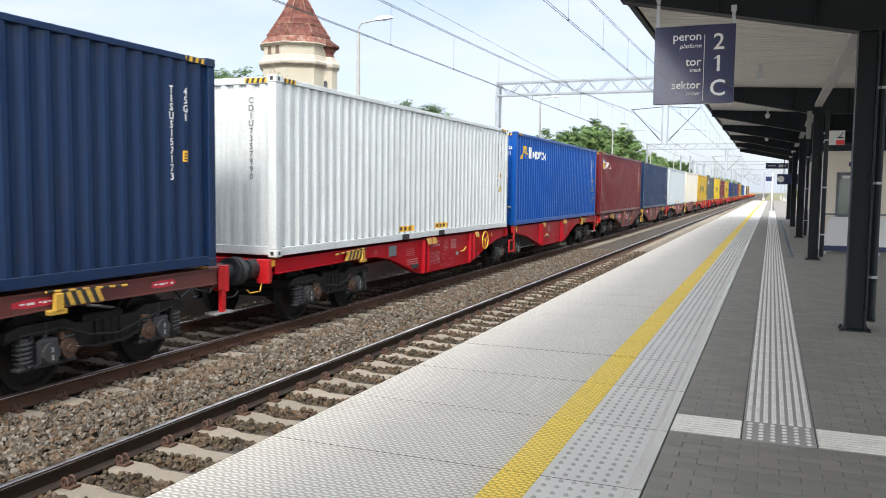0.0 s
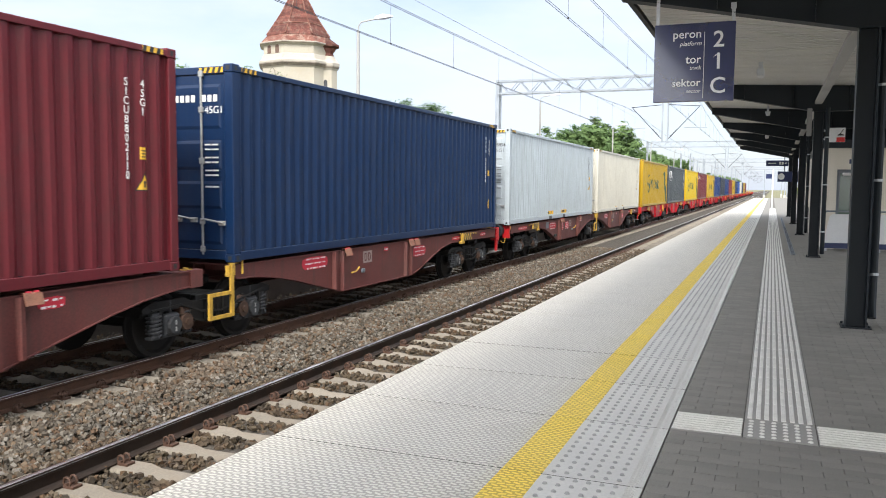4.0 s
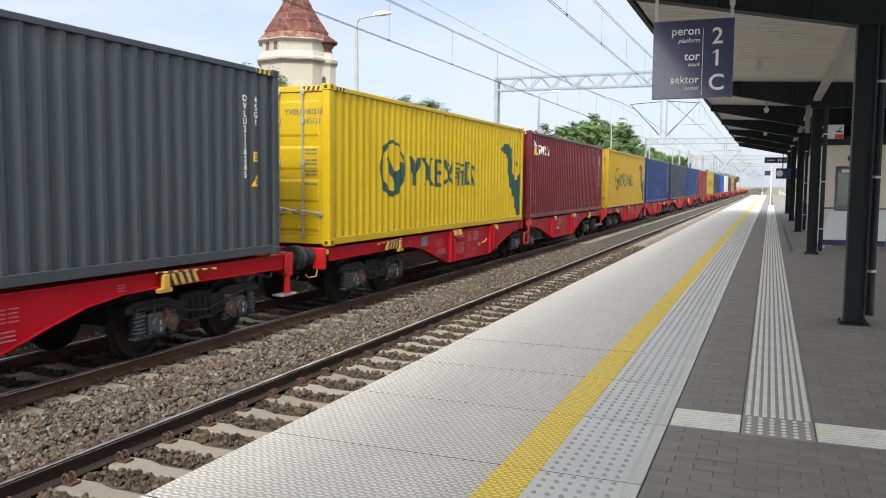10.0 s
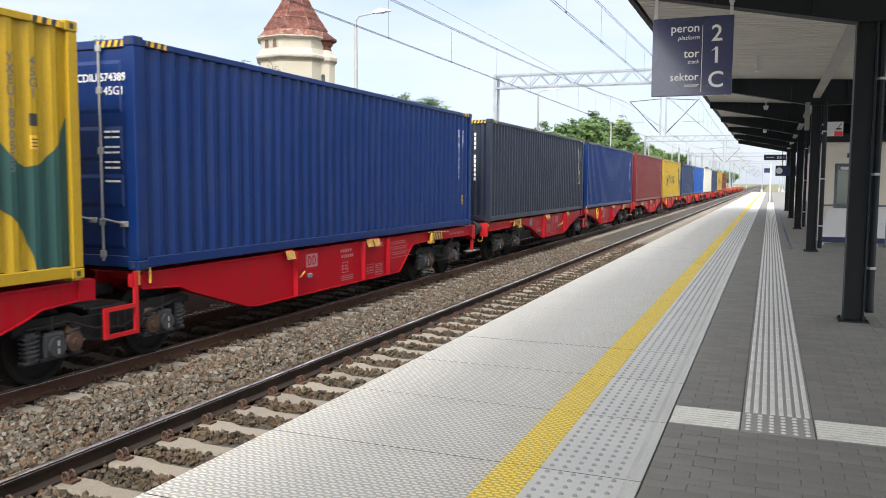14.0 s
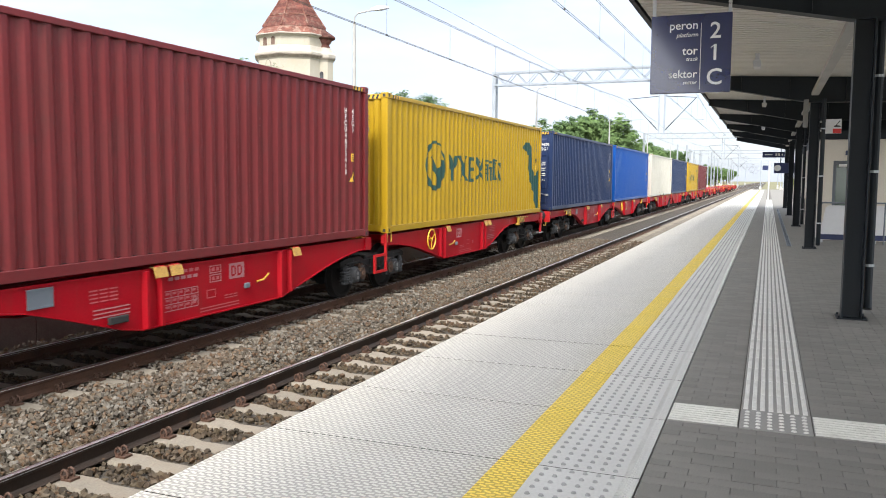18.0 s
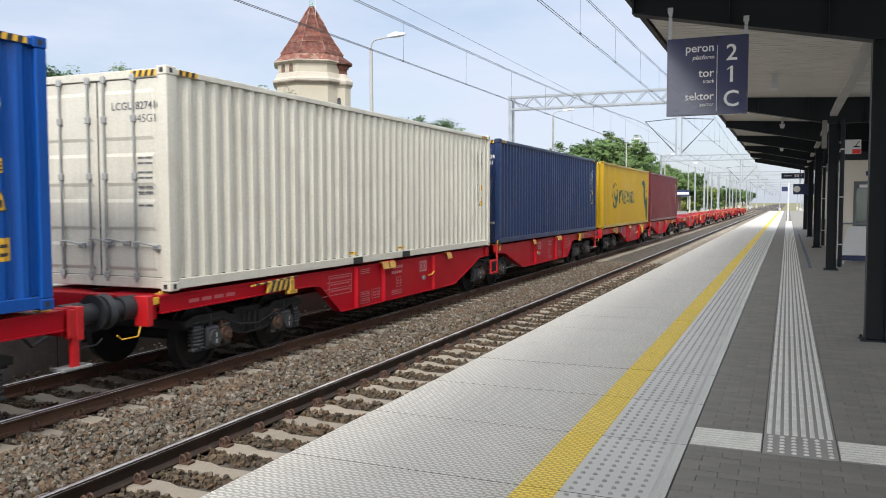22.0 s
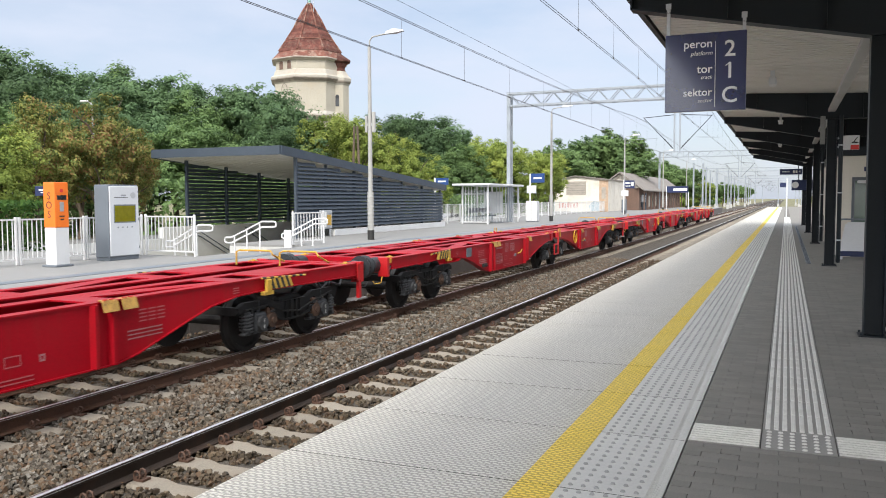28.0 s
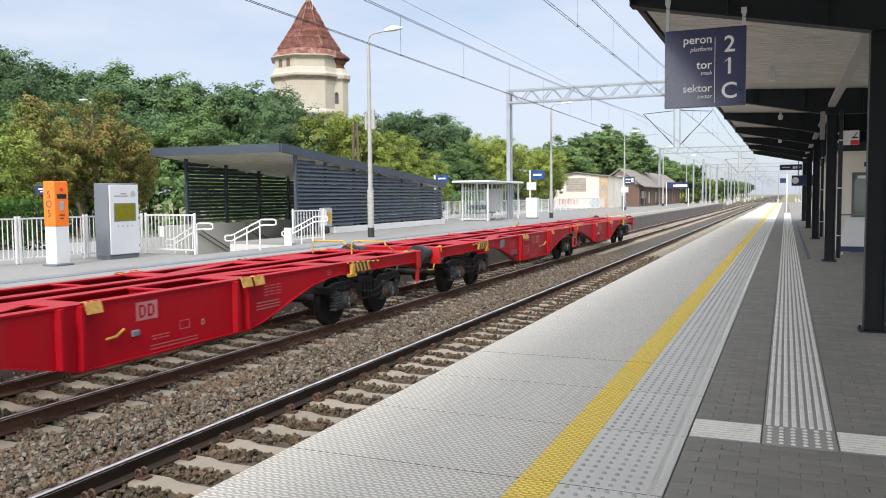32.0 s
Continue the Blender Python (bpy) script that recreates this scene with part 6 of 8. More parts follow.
part("notice_bar", Geo().box(0.186, 0.189, -0.08, 0.08, 1.21, 1.24).box(0.186, 0.189, -0.05, 0.05, 1.13, 1.16), MARK_BLACK, oc)
for k, ch in enumerate("SOS"):
    lettering(ch, 0.25, MARK_BLACK, oc, pose(0.0, -0.208, 1.63 - 0.22 * k, 90, 0, 0), align="CENTER")
small = thing("track_sign", "small dark blue track number sign on a white post", "sign", at=pose(-17.0, 14.8, 0))
part("pole", Geo().box(0.30, 0.36, -0.03, 0.03, 0, 2.0), WHITE_STEEL, small)
part("board", Geo().box(-0.36, 0.30, -0.03, 0.03, 1.72, 1.96, c=0.008), SIGN_BACK, small)
part("text_bar", Geo().box(-0.22, 0.02, -0.036, -0.031, 1.85, 1.88).box(-0.16, 0.02, -0.036, -0.031, 1.79, 1.81).box(0.12, 0.15, -0.036, -0.031, 1.78, 1.90), MARK_WHITE, small)

# control cabinet
kiosk = thing("control_cabinet", "grey metal cabinet with an olive screen and a pale front door", "cabinet", at=pose(-16.67, 16.76, 0, 0, 0, 88))
part("plinth", Geo().box(-0.50, 0.50, -0.24, 0.24, 0, 0.08), BOX_DARK, kiosk)
part("case", Geo().box(-0.52, 0.52, -0.25, 0.25, 0.08, 2.02, c=0.015), BOX_DARK, kiosk, "mid grey cabinet case")
fd = part("front_door", Geo().box(-0.50, 0.50, -0.29, -0.252, 0.12, 1.98, c=0.012), BOX_GREY, kiosk, "pale grey front door")
part("screen", Geo().box(-0.34, 0.36, -0.296, -0.291, 1.03, 1.46), SCREEN, fd, "olive screen")
part("screen_frame", Geo().box(-0.37, 0.39, -0.2935, -0.2905, 1.0, 1.49), BOX_DARK, fd)
part("dial", Geo().cyl((0.30, -0.291, 1.74), (0.30, -0.297, 1.74), 0.085, 18), GALV, fd)
part("text_bar", Geo().box(-0.35, 0.12, -0.294, -0.291, 1.67, 1.69).box(-0.12, 0.06, -0.294, -0.291, 1.73, 1.75), MARK_GREY, fd)
for k in range(4):
    part("button", Geo().cyl((-0.24 + 0.16 * k, -0.291, 0.88), (-0.24 + 0.16 * k, -0.298, 0.88), 0.02, 8), BOX_DARK, fd)
for z in (0.3, 1.05, 1.8):
    part("hinge", Geo().box(0.47, 0.495, -0.296, -0.291, z, z + 0.06), BOX_DARK, fd)


def lamp_post(x, y, h, reach, tilt_y=0.0, boxes=False):
    lp = thing("street_lamp", "pale grey platform lamp post with a curved arm, unlit", "lamp", at=pose(x, y, 0), group="platform lamps")
    part("foot_band", Geo().cyl((0, 0, 0), (0, 0, 0.38), 0.135, 14), MARK_BLACK, lp)
    part("lower_pole", Geo().cyl((0, 0, 0.38), (0, 0, 1.9), 0.128, 14), LAMP_POLE, lp, smooth=True)
    part("pole", Geo().cyl((0, 0, 1.9), (0, 0, h), 0.095, 14, r2=0.062), LAMP_POLE, lp, smooth=True)
    arm = [(0, 0, h - 0.05), (0.02, 0, h + 0.22), (0.14, 0, h + 0.36), (0.4 * reach, 0, h + 0.42), (0.55 * reach, 0, h + 0.44)]
    part("arm", Geo().tube(arm, 0.03, 8), LAMP_POLE, lp, smooth=True)
    g = Geo()
    hx = 0.5 * reach
    g.add([(hx, -0.08, h + 0.42), (hx, 0.08, h + 0.42), (hx + 0.35, -0.15, h + 0.42), (hx + 0.35, 0.15, h + 0.42), (hx + 0.75, -0.07, h + 0.47), (hx + 0.75, 0.07, h + 0.47),
           (hx, -0.05, h + 0.52), (hx, 0.05, h + 0.52), (hx + 0.35, -0.09, h + 0.60), (hx + 0.35, 0.09, h + 0.60), (hx + 0.72, -0.04, h + 0.54), (hx + 0.72, 0.04, h + 0.54)],
          [(0, 2, 3, 1), (2, 4, 5, 3), (6, 7, 9, 8), (8, 9, 11, 10), (0, 6, 8, 2), (2, 8, 10, 4), (1, 3, 9, 7), (3, 5, 11, 9), (0, 1, 7, 6), (4, 10, 11, 5)])
    part("lamp_head", g, BOX_GREY, lp, "pale grey lamp head")
    if boxes:
        for d, w in ((-0.15, 0.05), (0.17, 0.07)):
            part("loudspeaker", Geo().box(d - w, d + w, -0.05, 0.05, 4.25, 5.05 if d > 0 else 4.9, c=0.02), LAMP_POLE, lp)
        part("bracket", Geo().box(-0.15, 0.15, -0.03, 0.03, 4.5, 4.6), GALV, lp)
    return lp


lamp_post(-15.22, 28.6, 7.6, 1.5, boxes=True)
lamp_post(-15.4, 56.2, 7.6, 1.5)
lamp_post(-15.4, 84.5, 7.6, 1.5)
lamp_post(-15.4, 113, 7.6, 1.5)
lamp_post(-15.4, 141, 7.6, 1.5)

# waiting shelter
sh = thing("waiting_shelter", "white steel waiting shelter with glass walls and a bench", "shelter", at=pose(0, 0, 0))
X0, X1, Y0, Y1 = -19.3, -17.35, 48.3, 54.6
for x, y in ((X0, Y0 + 0.6), (X1, Y0), (X1, Y1), (X0, Y1), (X0, 51.5)):
    part("post", Geo().box(x - 0.05, x + 0.05, y - 0.05, y + 0.05, 0, 2.45), WHITE_STEEL, sh)
part("roof", Geo().box(X0 - 0.3, X1 + 0.3, Y0 - 0.5, Y1 + 0.4, 2.45, 2.58, c=0.03), WHITE_STEEL, sh)
GLASS = plain_glass("shelter glass", (0.82, 0.88, 0.88))
for a, b in ((Y0 + 0.65, 51.45), (51.55, Y1 - 0.05)):
    p = part("pane", Geo().box(X0 - 0.01, X0 + 0.01, a, b, 0.2, 2.2), GLASS, sh)
    p.visible_shadow = False
for k in range(9):
    x = X0 + 0.12 + k * 0.21
    part("bar", Geo().box(x - 0.012, x + 0.012, Y0 + 0.28, Y0 + 0.32, 0.15, 2.35), WHITE_STEEL, sh)
part("rail", Geo().box(X0, X1, Y0 + 0.26, Y0 + 0.34, 0.1, 0.16).box(X0, X1, Y0 + 0.26, Y0 + 0.34, 1.9, 1.95), WHITE_STEEL, sh)
part("bench", Geo().box(X0 + 0.1, X0 + 0.55, 49.5, 54.0, 0.42, 0.48).box(X0 + 0.1, X0 + 0.14, 49.5, 54.0, 0.7, 1.0), BOX_DARK, sh)
part("poster_case", Geo().box(X0 + 0.05, X1 - 0.6, 52.9, 52.98, 0.6, 2.1), WHITE_STEEL, sh)
for k in range(7):
    part("manifest_pole", Geo().box(X1 - 0.02, X1 + 0.02, 50.0 + k * 0.6, 50.03 + k * 0.6, 0.1, 2.4), GALV, sh)
cabinet = thing("switch_cabinet", "white metal switch cabinet on the far platform", "cabinet", at=pose(-16.4, 54.9, 0))
part("case", Geo().box(-0.4, 0.4, -0.3, 0.3, 0.06, 1.45, c=0.015), WHITE_STEEL, cabinet)
part("plinth", Geo().box(-0.38, 0.38, -0.28, 0.28, 0, 0.06), BOX_DARK, cabinet)
part("door_line", Geo().box(-0.004, 0.004, -0.303, -0.3005, 0.1, 1.4), BOX_DARK, cabinet)


def far_sign(x, y, z0, w, h, text, kind="royal", second=False):
    s = thing("platform_sign", f"{'royal' if kind == 'royal' else 'dark'} blue sign on a white post", "sign", at=pose(x, y, 0), group="far platform signs")
    part("pole", Geo().box(-0.05, 0.05, -0.04, 0.04, 0, z0 + h, c=0.01), WHITE_STEEL, s)
    part("board", Geo().box(0.06, 0.06 + w, -0.04, 0.04, z0, z0 + h, c=0.01), SKY_SIGN if kind == "royal" else SIGN_BACK, s)
    g = Geo()
    for a, b, c, d in text:
        g.box(0.06 + w * a, 0.06 + w * b, -0.046, -0.041, z0 + h * c, z0 + h * d)
    part("text_bar", g, MARK_WHITE, s)
    if second:
        part("lower_board", Geo().box(-0.25, 0.45, -0.03, 0.03, z0 - 0.75, z0 - 0.2, c=0.01), BOX_GREY, s)
    return s


far_sign(-16.9, 56.0, 2.75, 1.0, 0.65, [(0.2, 0.8, 0.4, 0.6)], second=True)
far_sign(-21.5, 49.5, 2.55, 0.9, 0.45, [(0.2, 0.8, 0.4, 0.6)])
far_sign(-15.0, 82.0, 2.6, 1.0, 0.8, [(0.1, 0.6, 0.6, 0.75), (0.7, 0.9, 0.3, 0.8), (0.1, 0.6, 0.25, 0.35)], kind="dark", second=True)
far_sign(-15.6, 118.0, 2.4, 2.9, 0.9, [(0.3, 0.95, 0.3, 0.65)], kind="dark")
far_sign(-12.6, 118.0, 2.4, 0.02, 0.02, [(0.2, 0.8, 0.3, 0.7)], kind="dark")
bn = solid("litter_bin", Geo().box(-16.8, -16.3, 90.5, 91.0, 0, 1.5, c=0.03), BOX_DARK, "tall grey cabinet on the far platform", "cabinet")

# ---- overhead line ----


def lattice_mast(x, y, h, z0=-1.0):
    m = thing("line_mast", "galvanised twin-column overhead line mast", "mast", at=pose(x, y, z0), group="overhead line masts")
    for d in (-0.22, 0.22):
        part("column", Geo().box(-0.13, 0.13, d - 0.06, d + 0.06, 0, h - z0, c=0.01), LINE_STEEL, m)
    g = Geo()
    k = 0
    z = 0.5
    while z < h - z0 - 0.6:
        for s in (-0.06, 0.06):
            g.cyl((s, -0.2 if k % 2 else 0.2, z), (s, 0.2 if k % 2 else -0.2, z + 0.6), 0.018, 4)
        z += 0.6
        k += 1
    part("lacing", g, LINE_STEEL, m)["kind"] = "stuff"
    part("footing", Geo().box(-0.3, 0.3, -0.45, 0.45, -0.3, 1.02, c=0.02), CONCRETE, m)
    return m


def portal(y, x0, x1, z0, z1, drop_x, detail=True):
    lattice_mast(x0, y, z1 + 0.1)
    lattice_mast(x1, y, z1 + 0.1)
    p = thing("line_portal", "galvanised lattice girder of the overhead line over the tracks", "girder", group="overhead line girders")
    for dy in (-0.28, 0.28):
        for z in (z0, z1):
            part("chord", Geo().box(x0, x1, y + dy - 0.06, y + dy + 0.06, z - 0.06, z + 0.06), LINE_STEEL, p)
        g = Geo()
        n = int((x1 - x0) / 0.75)
        for i in range(n):
            a, b = x0 + (x1 - x0) * i / n, x0 + (x1 - x0) * (i + 1) / n
            g.cyl((a, y + dy, z0 if i % 2 else z1), (b, y + dy, z1 if i % 2 else z0), 0.034, 4)
        part("lacing", g, LINE_STEEL, p)["kind"] = "stuff"
    g = Geo()
    for i in range(n):
        a = x0 + (x1 - x0) * i / n
        for z in (z0, z1):
            g.cyl((a, y - 0.28, z), (a + 0.4, y + 0.28, z), 0.018, 4)
    part("cross_lacing", g, LINE_STEEL, p)["kind"] = "stuff"
    for dx in (-0.17, 0.17):
        part("drop_post", Geo().box(drop_x + dx - 0.05, drop_x + dx + 0.05, y - 0.06, y + 0.06, 4.55, z0), LINE_STEEL, p)
    for wx, s in ((-8.45, -1), (-4.35, 1)):
        a = drop_x + s * 0.2
        part("cantilever", Geo().tube([(a, y, 4.70), (wx + s * 0.05, y, 6.75)], 0.024, 6), BUFFER_STEEL, p, "dark cantilever strut")
        part("top_tube", Geo().tube([(a, y, 6.85), (wx, y, 6.72)], 0.022, 6), BUFFER_STEEL, p)
        part("steady_arm", Geo().tube([(wx - s * 0.9, y, 5.42), (wx + s * 0.5, y, 5.36)], 0.018, 6), LINE_STEEL, p)
        g = Geo()
        for k in range(5):
            f = 0.08 + 0.05 * k
            px, pz = a + (wx - a) * f, 4.70 + 2.05 * f
            g.cyl((px, y, pz), (px + (wx - a) * 0.02, y, pz + 0.045), 0.05, 8)
        part("insulator", g, BUFFER_STEEL, p)
    return p


portal(53.0, -17.45, 6.6, 7.88, 8.70, -6.40)
portal(128.0, -18.0, 6.8, 7.85, 8.65, -6.40)
for y in (200.0, 275.0, 350.0, 430.0):
    portal(y, -18.2, 6.8, 7.75, 8.52, -6.40)
for x, y, h in ((-16.0, 184, 8.4), (-15.2, 184.4, 7.6), (-18.0, 237, 9.0), (-20, 215, 8.5), (-22, 250, 8.8), (-24, 300, 9.0), (-19.5, 320, 8.6), (-15, 395, 8.8), (-22, 390, 8.8), (-12, 480, 9), (-25, 470, 9), (3, 190, 8.4), (3.2, 240, 8.4), (3.0, 300, 8.4), (-2.0, 240, 7.0), (-14.5, 160, 8.2), (-17, 168, 8.6), (-13.2, 176, 7.8), (-12.8, 205, 8.4), (-16.5, 222, 8.8), (-13.5, 228, 8.0), (-11.5, 262, 8.6), (-15.5, 280, 8.6), (-12.4, 310, 8.6), (-17.5, 345, 9), (-11.8, 360, 8.6), (-14, 420, 9)):
    lattice_mast(x, y, h)


def catenary(y):
    """Height of the carrying wire over the contact wire; supports stand 75 m apart."""
    t = ((y - 53.0) % 75.0) / 75.0
    return 1.70 - 3.1 * t * (1 - t)


def wire(name, pts, r, label, group):
    return solid(name, Geo().tube(pts, r, 5), WIRE, label, "wire", group=group, fix=False)


ys = [-40 + 5 * i for i in range(60)] + [265 + 15 * i for i in range(20)]
for x, z in ((-8.47, 4.96), (-8.53, 4.96)):
    wire("contact_wire", [(x, y, z) for y in (-40, 100, 300, 560)], 0.0065, "dark contact wire over the far track", "contact wires")
for x, z in ((-4.42, 5.45), (-4.48, 5.45)):
    wire("contact_wire", [(x, y, z) for y in (-40, 100, 300, 560)], 0.0065, "dark contact wire over the near track", "contact wires")
for x in (-8.48, -8.52):
    wire("carrying_wire", [(x, y, 4.96 + catenary(y) + (x + 8.48) * 0.5) for y in ys], 0.007, "sagging carrying wire over the far track", "carrying wires")
wire("carrying_wire", [(-8.5, y, 6.24 + 0.03 * abs(math.sin((y - 53) / 75 * math.pi))) for y in ys], 0.005, "second carrying wire over the far track", "carrying wires")
for x in (-4.43, -4.47):
    wire("carrying_wire", [(x, y, 5.45 + catenary(y) + (x + 4.43) * 0.5) for y in ys], 0.007, "sagging carrying wire over the near track", "carrying wires")
for x, z in ((-8.5, 4.96), (-4.45, 5.45)):
    for i in range(40):
        y = 1.2 + 4.1 * i + (0.9 if x > -5 else 0)
        solid("dropper", Geo().cyl((x, y, z), (x, y, z + catenary(y)), 0.004, 4).box(x - 0.012, x + 0.012, y - 0.03, y + 0.03, z - 0.015, z + 0.02), WIRE, "thin dropper wire between carrying and contact wire", "wire", group="droppers")

# ---- the water tower ----
TX, TY = -55.2, 88.0
tower = thing("water_tower", "old octagonal water tower, cream plaster, steep red tiled roof", "tower", at=pose(TX, TY, 0, 0, 0, 0))


def octagon(r, z, n=8, turn=22.5 + 33):
    return [(r * math.cos(radians(turn + 360 * i / n)), r * math.sin(radians(turn + 360 * i / n)), z) for i in range(n)]


def loft(rings):
    g = Geo()
    n = len(rings[0])
    vs = [p for r in rings for p in r]
    fs = [(i * n + j, i * n + (j + 1) % n, (i + 1) * n + (j + 1) % n, (i + 1) * n + j) for i in range(len(rings) - 1) for j in range(n)]
    fs += [tuple(range(n))[::-1], tuple((len(rings) - 1) * n + j for j in range(n))]
    return g.add(vs, fs)


part("shaft", loft([octagon(4.3, -1.2), octagon(4.2, 10.8)]), TOWER_WALL, tower, "lower plaster shaft")
part("cornice", loft([octagon(4.25, 10.7), octagon(4.75, 11.3), octagon(4.95, 11.7), octagon(4.95, 11.95), octagon(4.7, 12.3)]), TOWER_TRIM, tower, "weathered cornice")
part("tank_wall", loft([octagon(4.62, 12.3), octagon(4.62, 16.0)]), TOWER_WALL, tower)
part("cornice", loft([octagon(4.62, 15.7), octagon(4.85, 15.95), octagon(5.08, 16.15), octagon(5.12, 16.5), octagon(4.8, 16.75), octagon(4.62, 17.25), octagon(4.5, 17.35)]), TOWER_TRIM, tower, "weathered cornice")
part("attic_wall", loft([octagon(4.5, 17.3), octagon(4.5, 18.5)]), TOWER_WALL, tower)
part("eaves", loft([octagon(4.5, 18.35), octagon(4.95, 18.55), octagon(4.98, 18.72), octagon(4.7, 18.85)]), TOWER_TRIM, tower)
part("roof_skirt", loft([octagon(4.9, 18.75), octagon(4.0, 19.7), octagon(3.9, 19.9)]), ROOF_PALE, tower, "flaking lower roof skirt")
# tiled roof: overlapping courses, broken up along each slope
COURSES = 24
OUTLINE = [(4.05, 19.75), (3.05, 21.2), (2.0, 22.8), (1.68, 23.5), (0.80, 25.0), (0.14, 26.0)]
ROOF = []
for k in range(COURSES + 1):
    z = 19.75 + 6.25 * k / COURSES
    ROOF.append((float(np.interp(z, [q[1] for q in OUTLINE], [q[0] for q in OUTLINE])), z))
for k in range(COURSES):
    (r0, z0), (r1, z1) = ROOF[k], ROOF[k + 1]
    lower, upper = octagon(r0 + 0.05, z0 - 0.05), octagon(r1 - 0.01, z1 + 0.02)
    for j in range(8):
        a, b, c, d = Vector(lower[j]), Vector(lower[(j + 1) % 8]), Vector(upper[(j + 1) % 8]), Vector(upper[j])
        g = Geo()
        nseg = max(1, int((b - a).length / 0.42))
        for s in range(nseg):
            f0, f1 = s / nseg, (s + 0.93) / nseg
            drop = random.uniform(-0.02, 0.03)
            w = Vector((0, 0, 0.06))
            p = [a.lerp(b, f0) - w * (1 + drop), a.lerp(b, f1) - w * (1 + drop), d.lerp(c, f1), d.lerp(c, f0)]
            g.add(p + [q + w * 0.9 for q in p], [(4, 5, 6, 7), (0, 1, 5, 4), (1, 2, 6, 5), (3, 0, 4, 7)])
        part("roof_course", g, ROOF_TILE, tower, fix=False)["kind"] = "stuff"
part("roof_core", loft([octagon(r - 0.08, z) for r, z in OUTLINE]), ROOF_TILE, tower)
for j in range(8):
    a = [octagon(r + 0.07, z)[j] for r, z in ROOF]
    part("hip_ridge", Geo().tube(a, 0.10, 5), ROOF_PALE, tower, "pale mortared hip ridge")
ring_pts = octagon(3.12, 21.2)
part("roof_band", Geo().tube(ring_pts, 0.08, 5, closed=True), ROOF_PALE, tower)
part("finial", Geo().cyl((0, 0, 25.8), (0, 0, 26.2), 0.28, 10, r2=0.15).cyl((0, 0, 26.2), (0, 0, 26.45), 0.20, 10, r2=0.20).cyl((0, 0, 26.45), (0, 0, 27.6), 0.05, 6, r2=0.02), COPPER, tower, "green copper finial")
part("rod", Geo().cyl((0.9, -0.5, 24.0), (0.9, -0.5, 27.4), 0.03, 5), GALV, tower)
# stair turret on the right-hand corner
tx, ty = 3.85, 0.3


def small_oct(r, z, n=8):
    return [(tx + x, ty + y, z) for x, y, z in octagon(r, z, n)]


part("turret_wall", loft([small_oct(1.35, -1.2), small_oct(1.35, 16.3)]), TOWER_WALL, tower)
part("turret_cornice", loft([small_oct(1.35, 15.6), small_oct(1.55, 15.9), small_oct(1.66, 16.15), small_oct(1.68, 16.45), small_oct(1.30, 16.85), small_oct(1.0, 17.35)]), TOWER_TRIM, tower)
part("turret_edge", loft([small_oct(1.52, 15.82), small_oct(1.64, 16.0), small_oct(1.64, 16.1), small_oct(1.52, 16.1)]), WEATHERED, tower)
part("turret_neck", loft([small_oct(0.98, 17.3), small_oct(0.85, 17.7), small_oct(1.15, 18.35)]), ROOF_TILE, tower, "tiled neck under the turret roof")
part("turret_roof", loft([small_oct(1.15, 18.3), small_oct(1.62, 18.5), small_oct(1.60, 18.68), small_oct(1.0, 19.1), small_oct(0.3, 19.6)]), ROOF_TILE, tower, "small tiled turret roof")
for px, py, ang in ((0.0, -1.26, 0), (0.5, -1.15, 24)):
    g = Geo()
    g.box(-0.22, 0.22, -0.06, 0.10, 13.0, 14.2)
    g.cyl((0, -0.06, 14.2), (0, 0.1, 14.2), 0.22, 14)
    if ang:
        part("turret_window", g, DARK_WINDOW, tower, at=pose(tx + px, ty + py, 0, 0, 0, ang))


def on_face(j, r, u, z, w, h, depth, name, mat, round_=False, parent=None):
    """A plate on one of the tower's eight faces; u runs along the face."""
    p, q = Vector(octagon(r, 0)[j]), Vector(octagon(r, 0)[(j + 1) % 8])
    mid = (p + q) / 2
    ang = math.degrees(math.atan2(q.y - p.y, q.x - p.x))
    g = Geo()
    if round_:
        g.prism([(u + w * math.cos(2 * math.pi * i / 18), z + h * math.sin(2 * math.pi * i / 18)) for i in range(18)], 1, -depth, depth)
    else:
        g.box(u - w / 2, u + w / 2, -depth, depth, z - h / 2, z + h / 2)
    return part(name, g, mat, tower, at=pose(mid.x, mid.y, 0, 0, 0, ang))


WEST = max(range(8), key=lambda j: -abs(octagon(1, 0)[j][0] + octagon(1, 0)[(j + 1) % 8][0] + 0.25) - 9 * (octagon(1, 0)[j][1] > 0))
for u in (-0.72, 0.60):
    on_face(WEST, 4.5, u, 17.86, 0.84, 1.0, 0.05, "window_surround", TOWER_TRIM)
    on_face(WEST, 4.5, u, 17.80, 0.60, 0.80, 0.08, "window", BRICK_WALL)
    on_face(WEST, 4.5, u, 18.2, 0.30, 0.16, 0.08, "window_arch", BRICK_WALL, True)
on_face(WEST, 4.62, -0.15, 14.75, 0.52, 0.95, 0.05, "oval_surround", WEATHERED, True)
on_face(WEST, 4.62, -0.15, 14.75, 0.43, 0.85, 0.07, "oval_panel", TOWER_WALL, True)
on_face(WEST, 4.62, -0.15, 13.72, 0.9, 0.10, 0.1, "oval_sill", WEATHERED)
part("cornice_edge", loft([octagon(4.80, 15.86), octagon(4.98, 16.04), octagon(5.14, 16.18), octagon(5.14, 16.30), octagon(4.9, 16.30)]), WEATHERED, tower, "blackened cornice edge")
part("cornice_edge", loft([octagon(4.7, 11.2), octagon(4.99, 11.66), octagon(4.99, 11.78), octagon(4.7, 11.78)]), WEATHERED, tower, "blackened cornice edge")
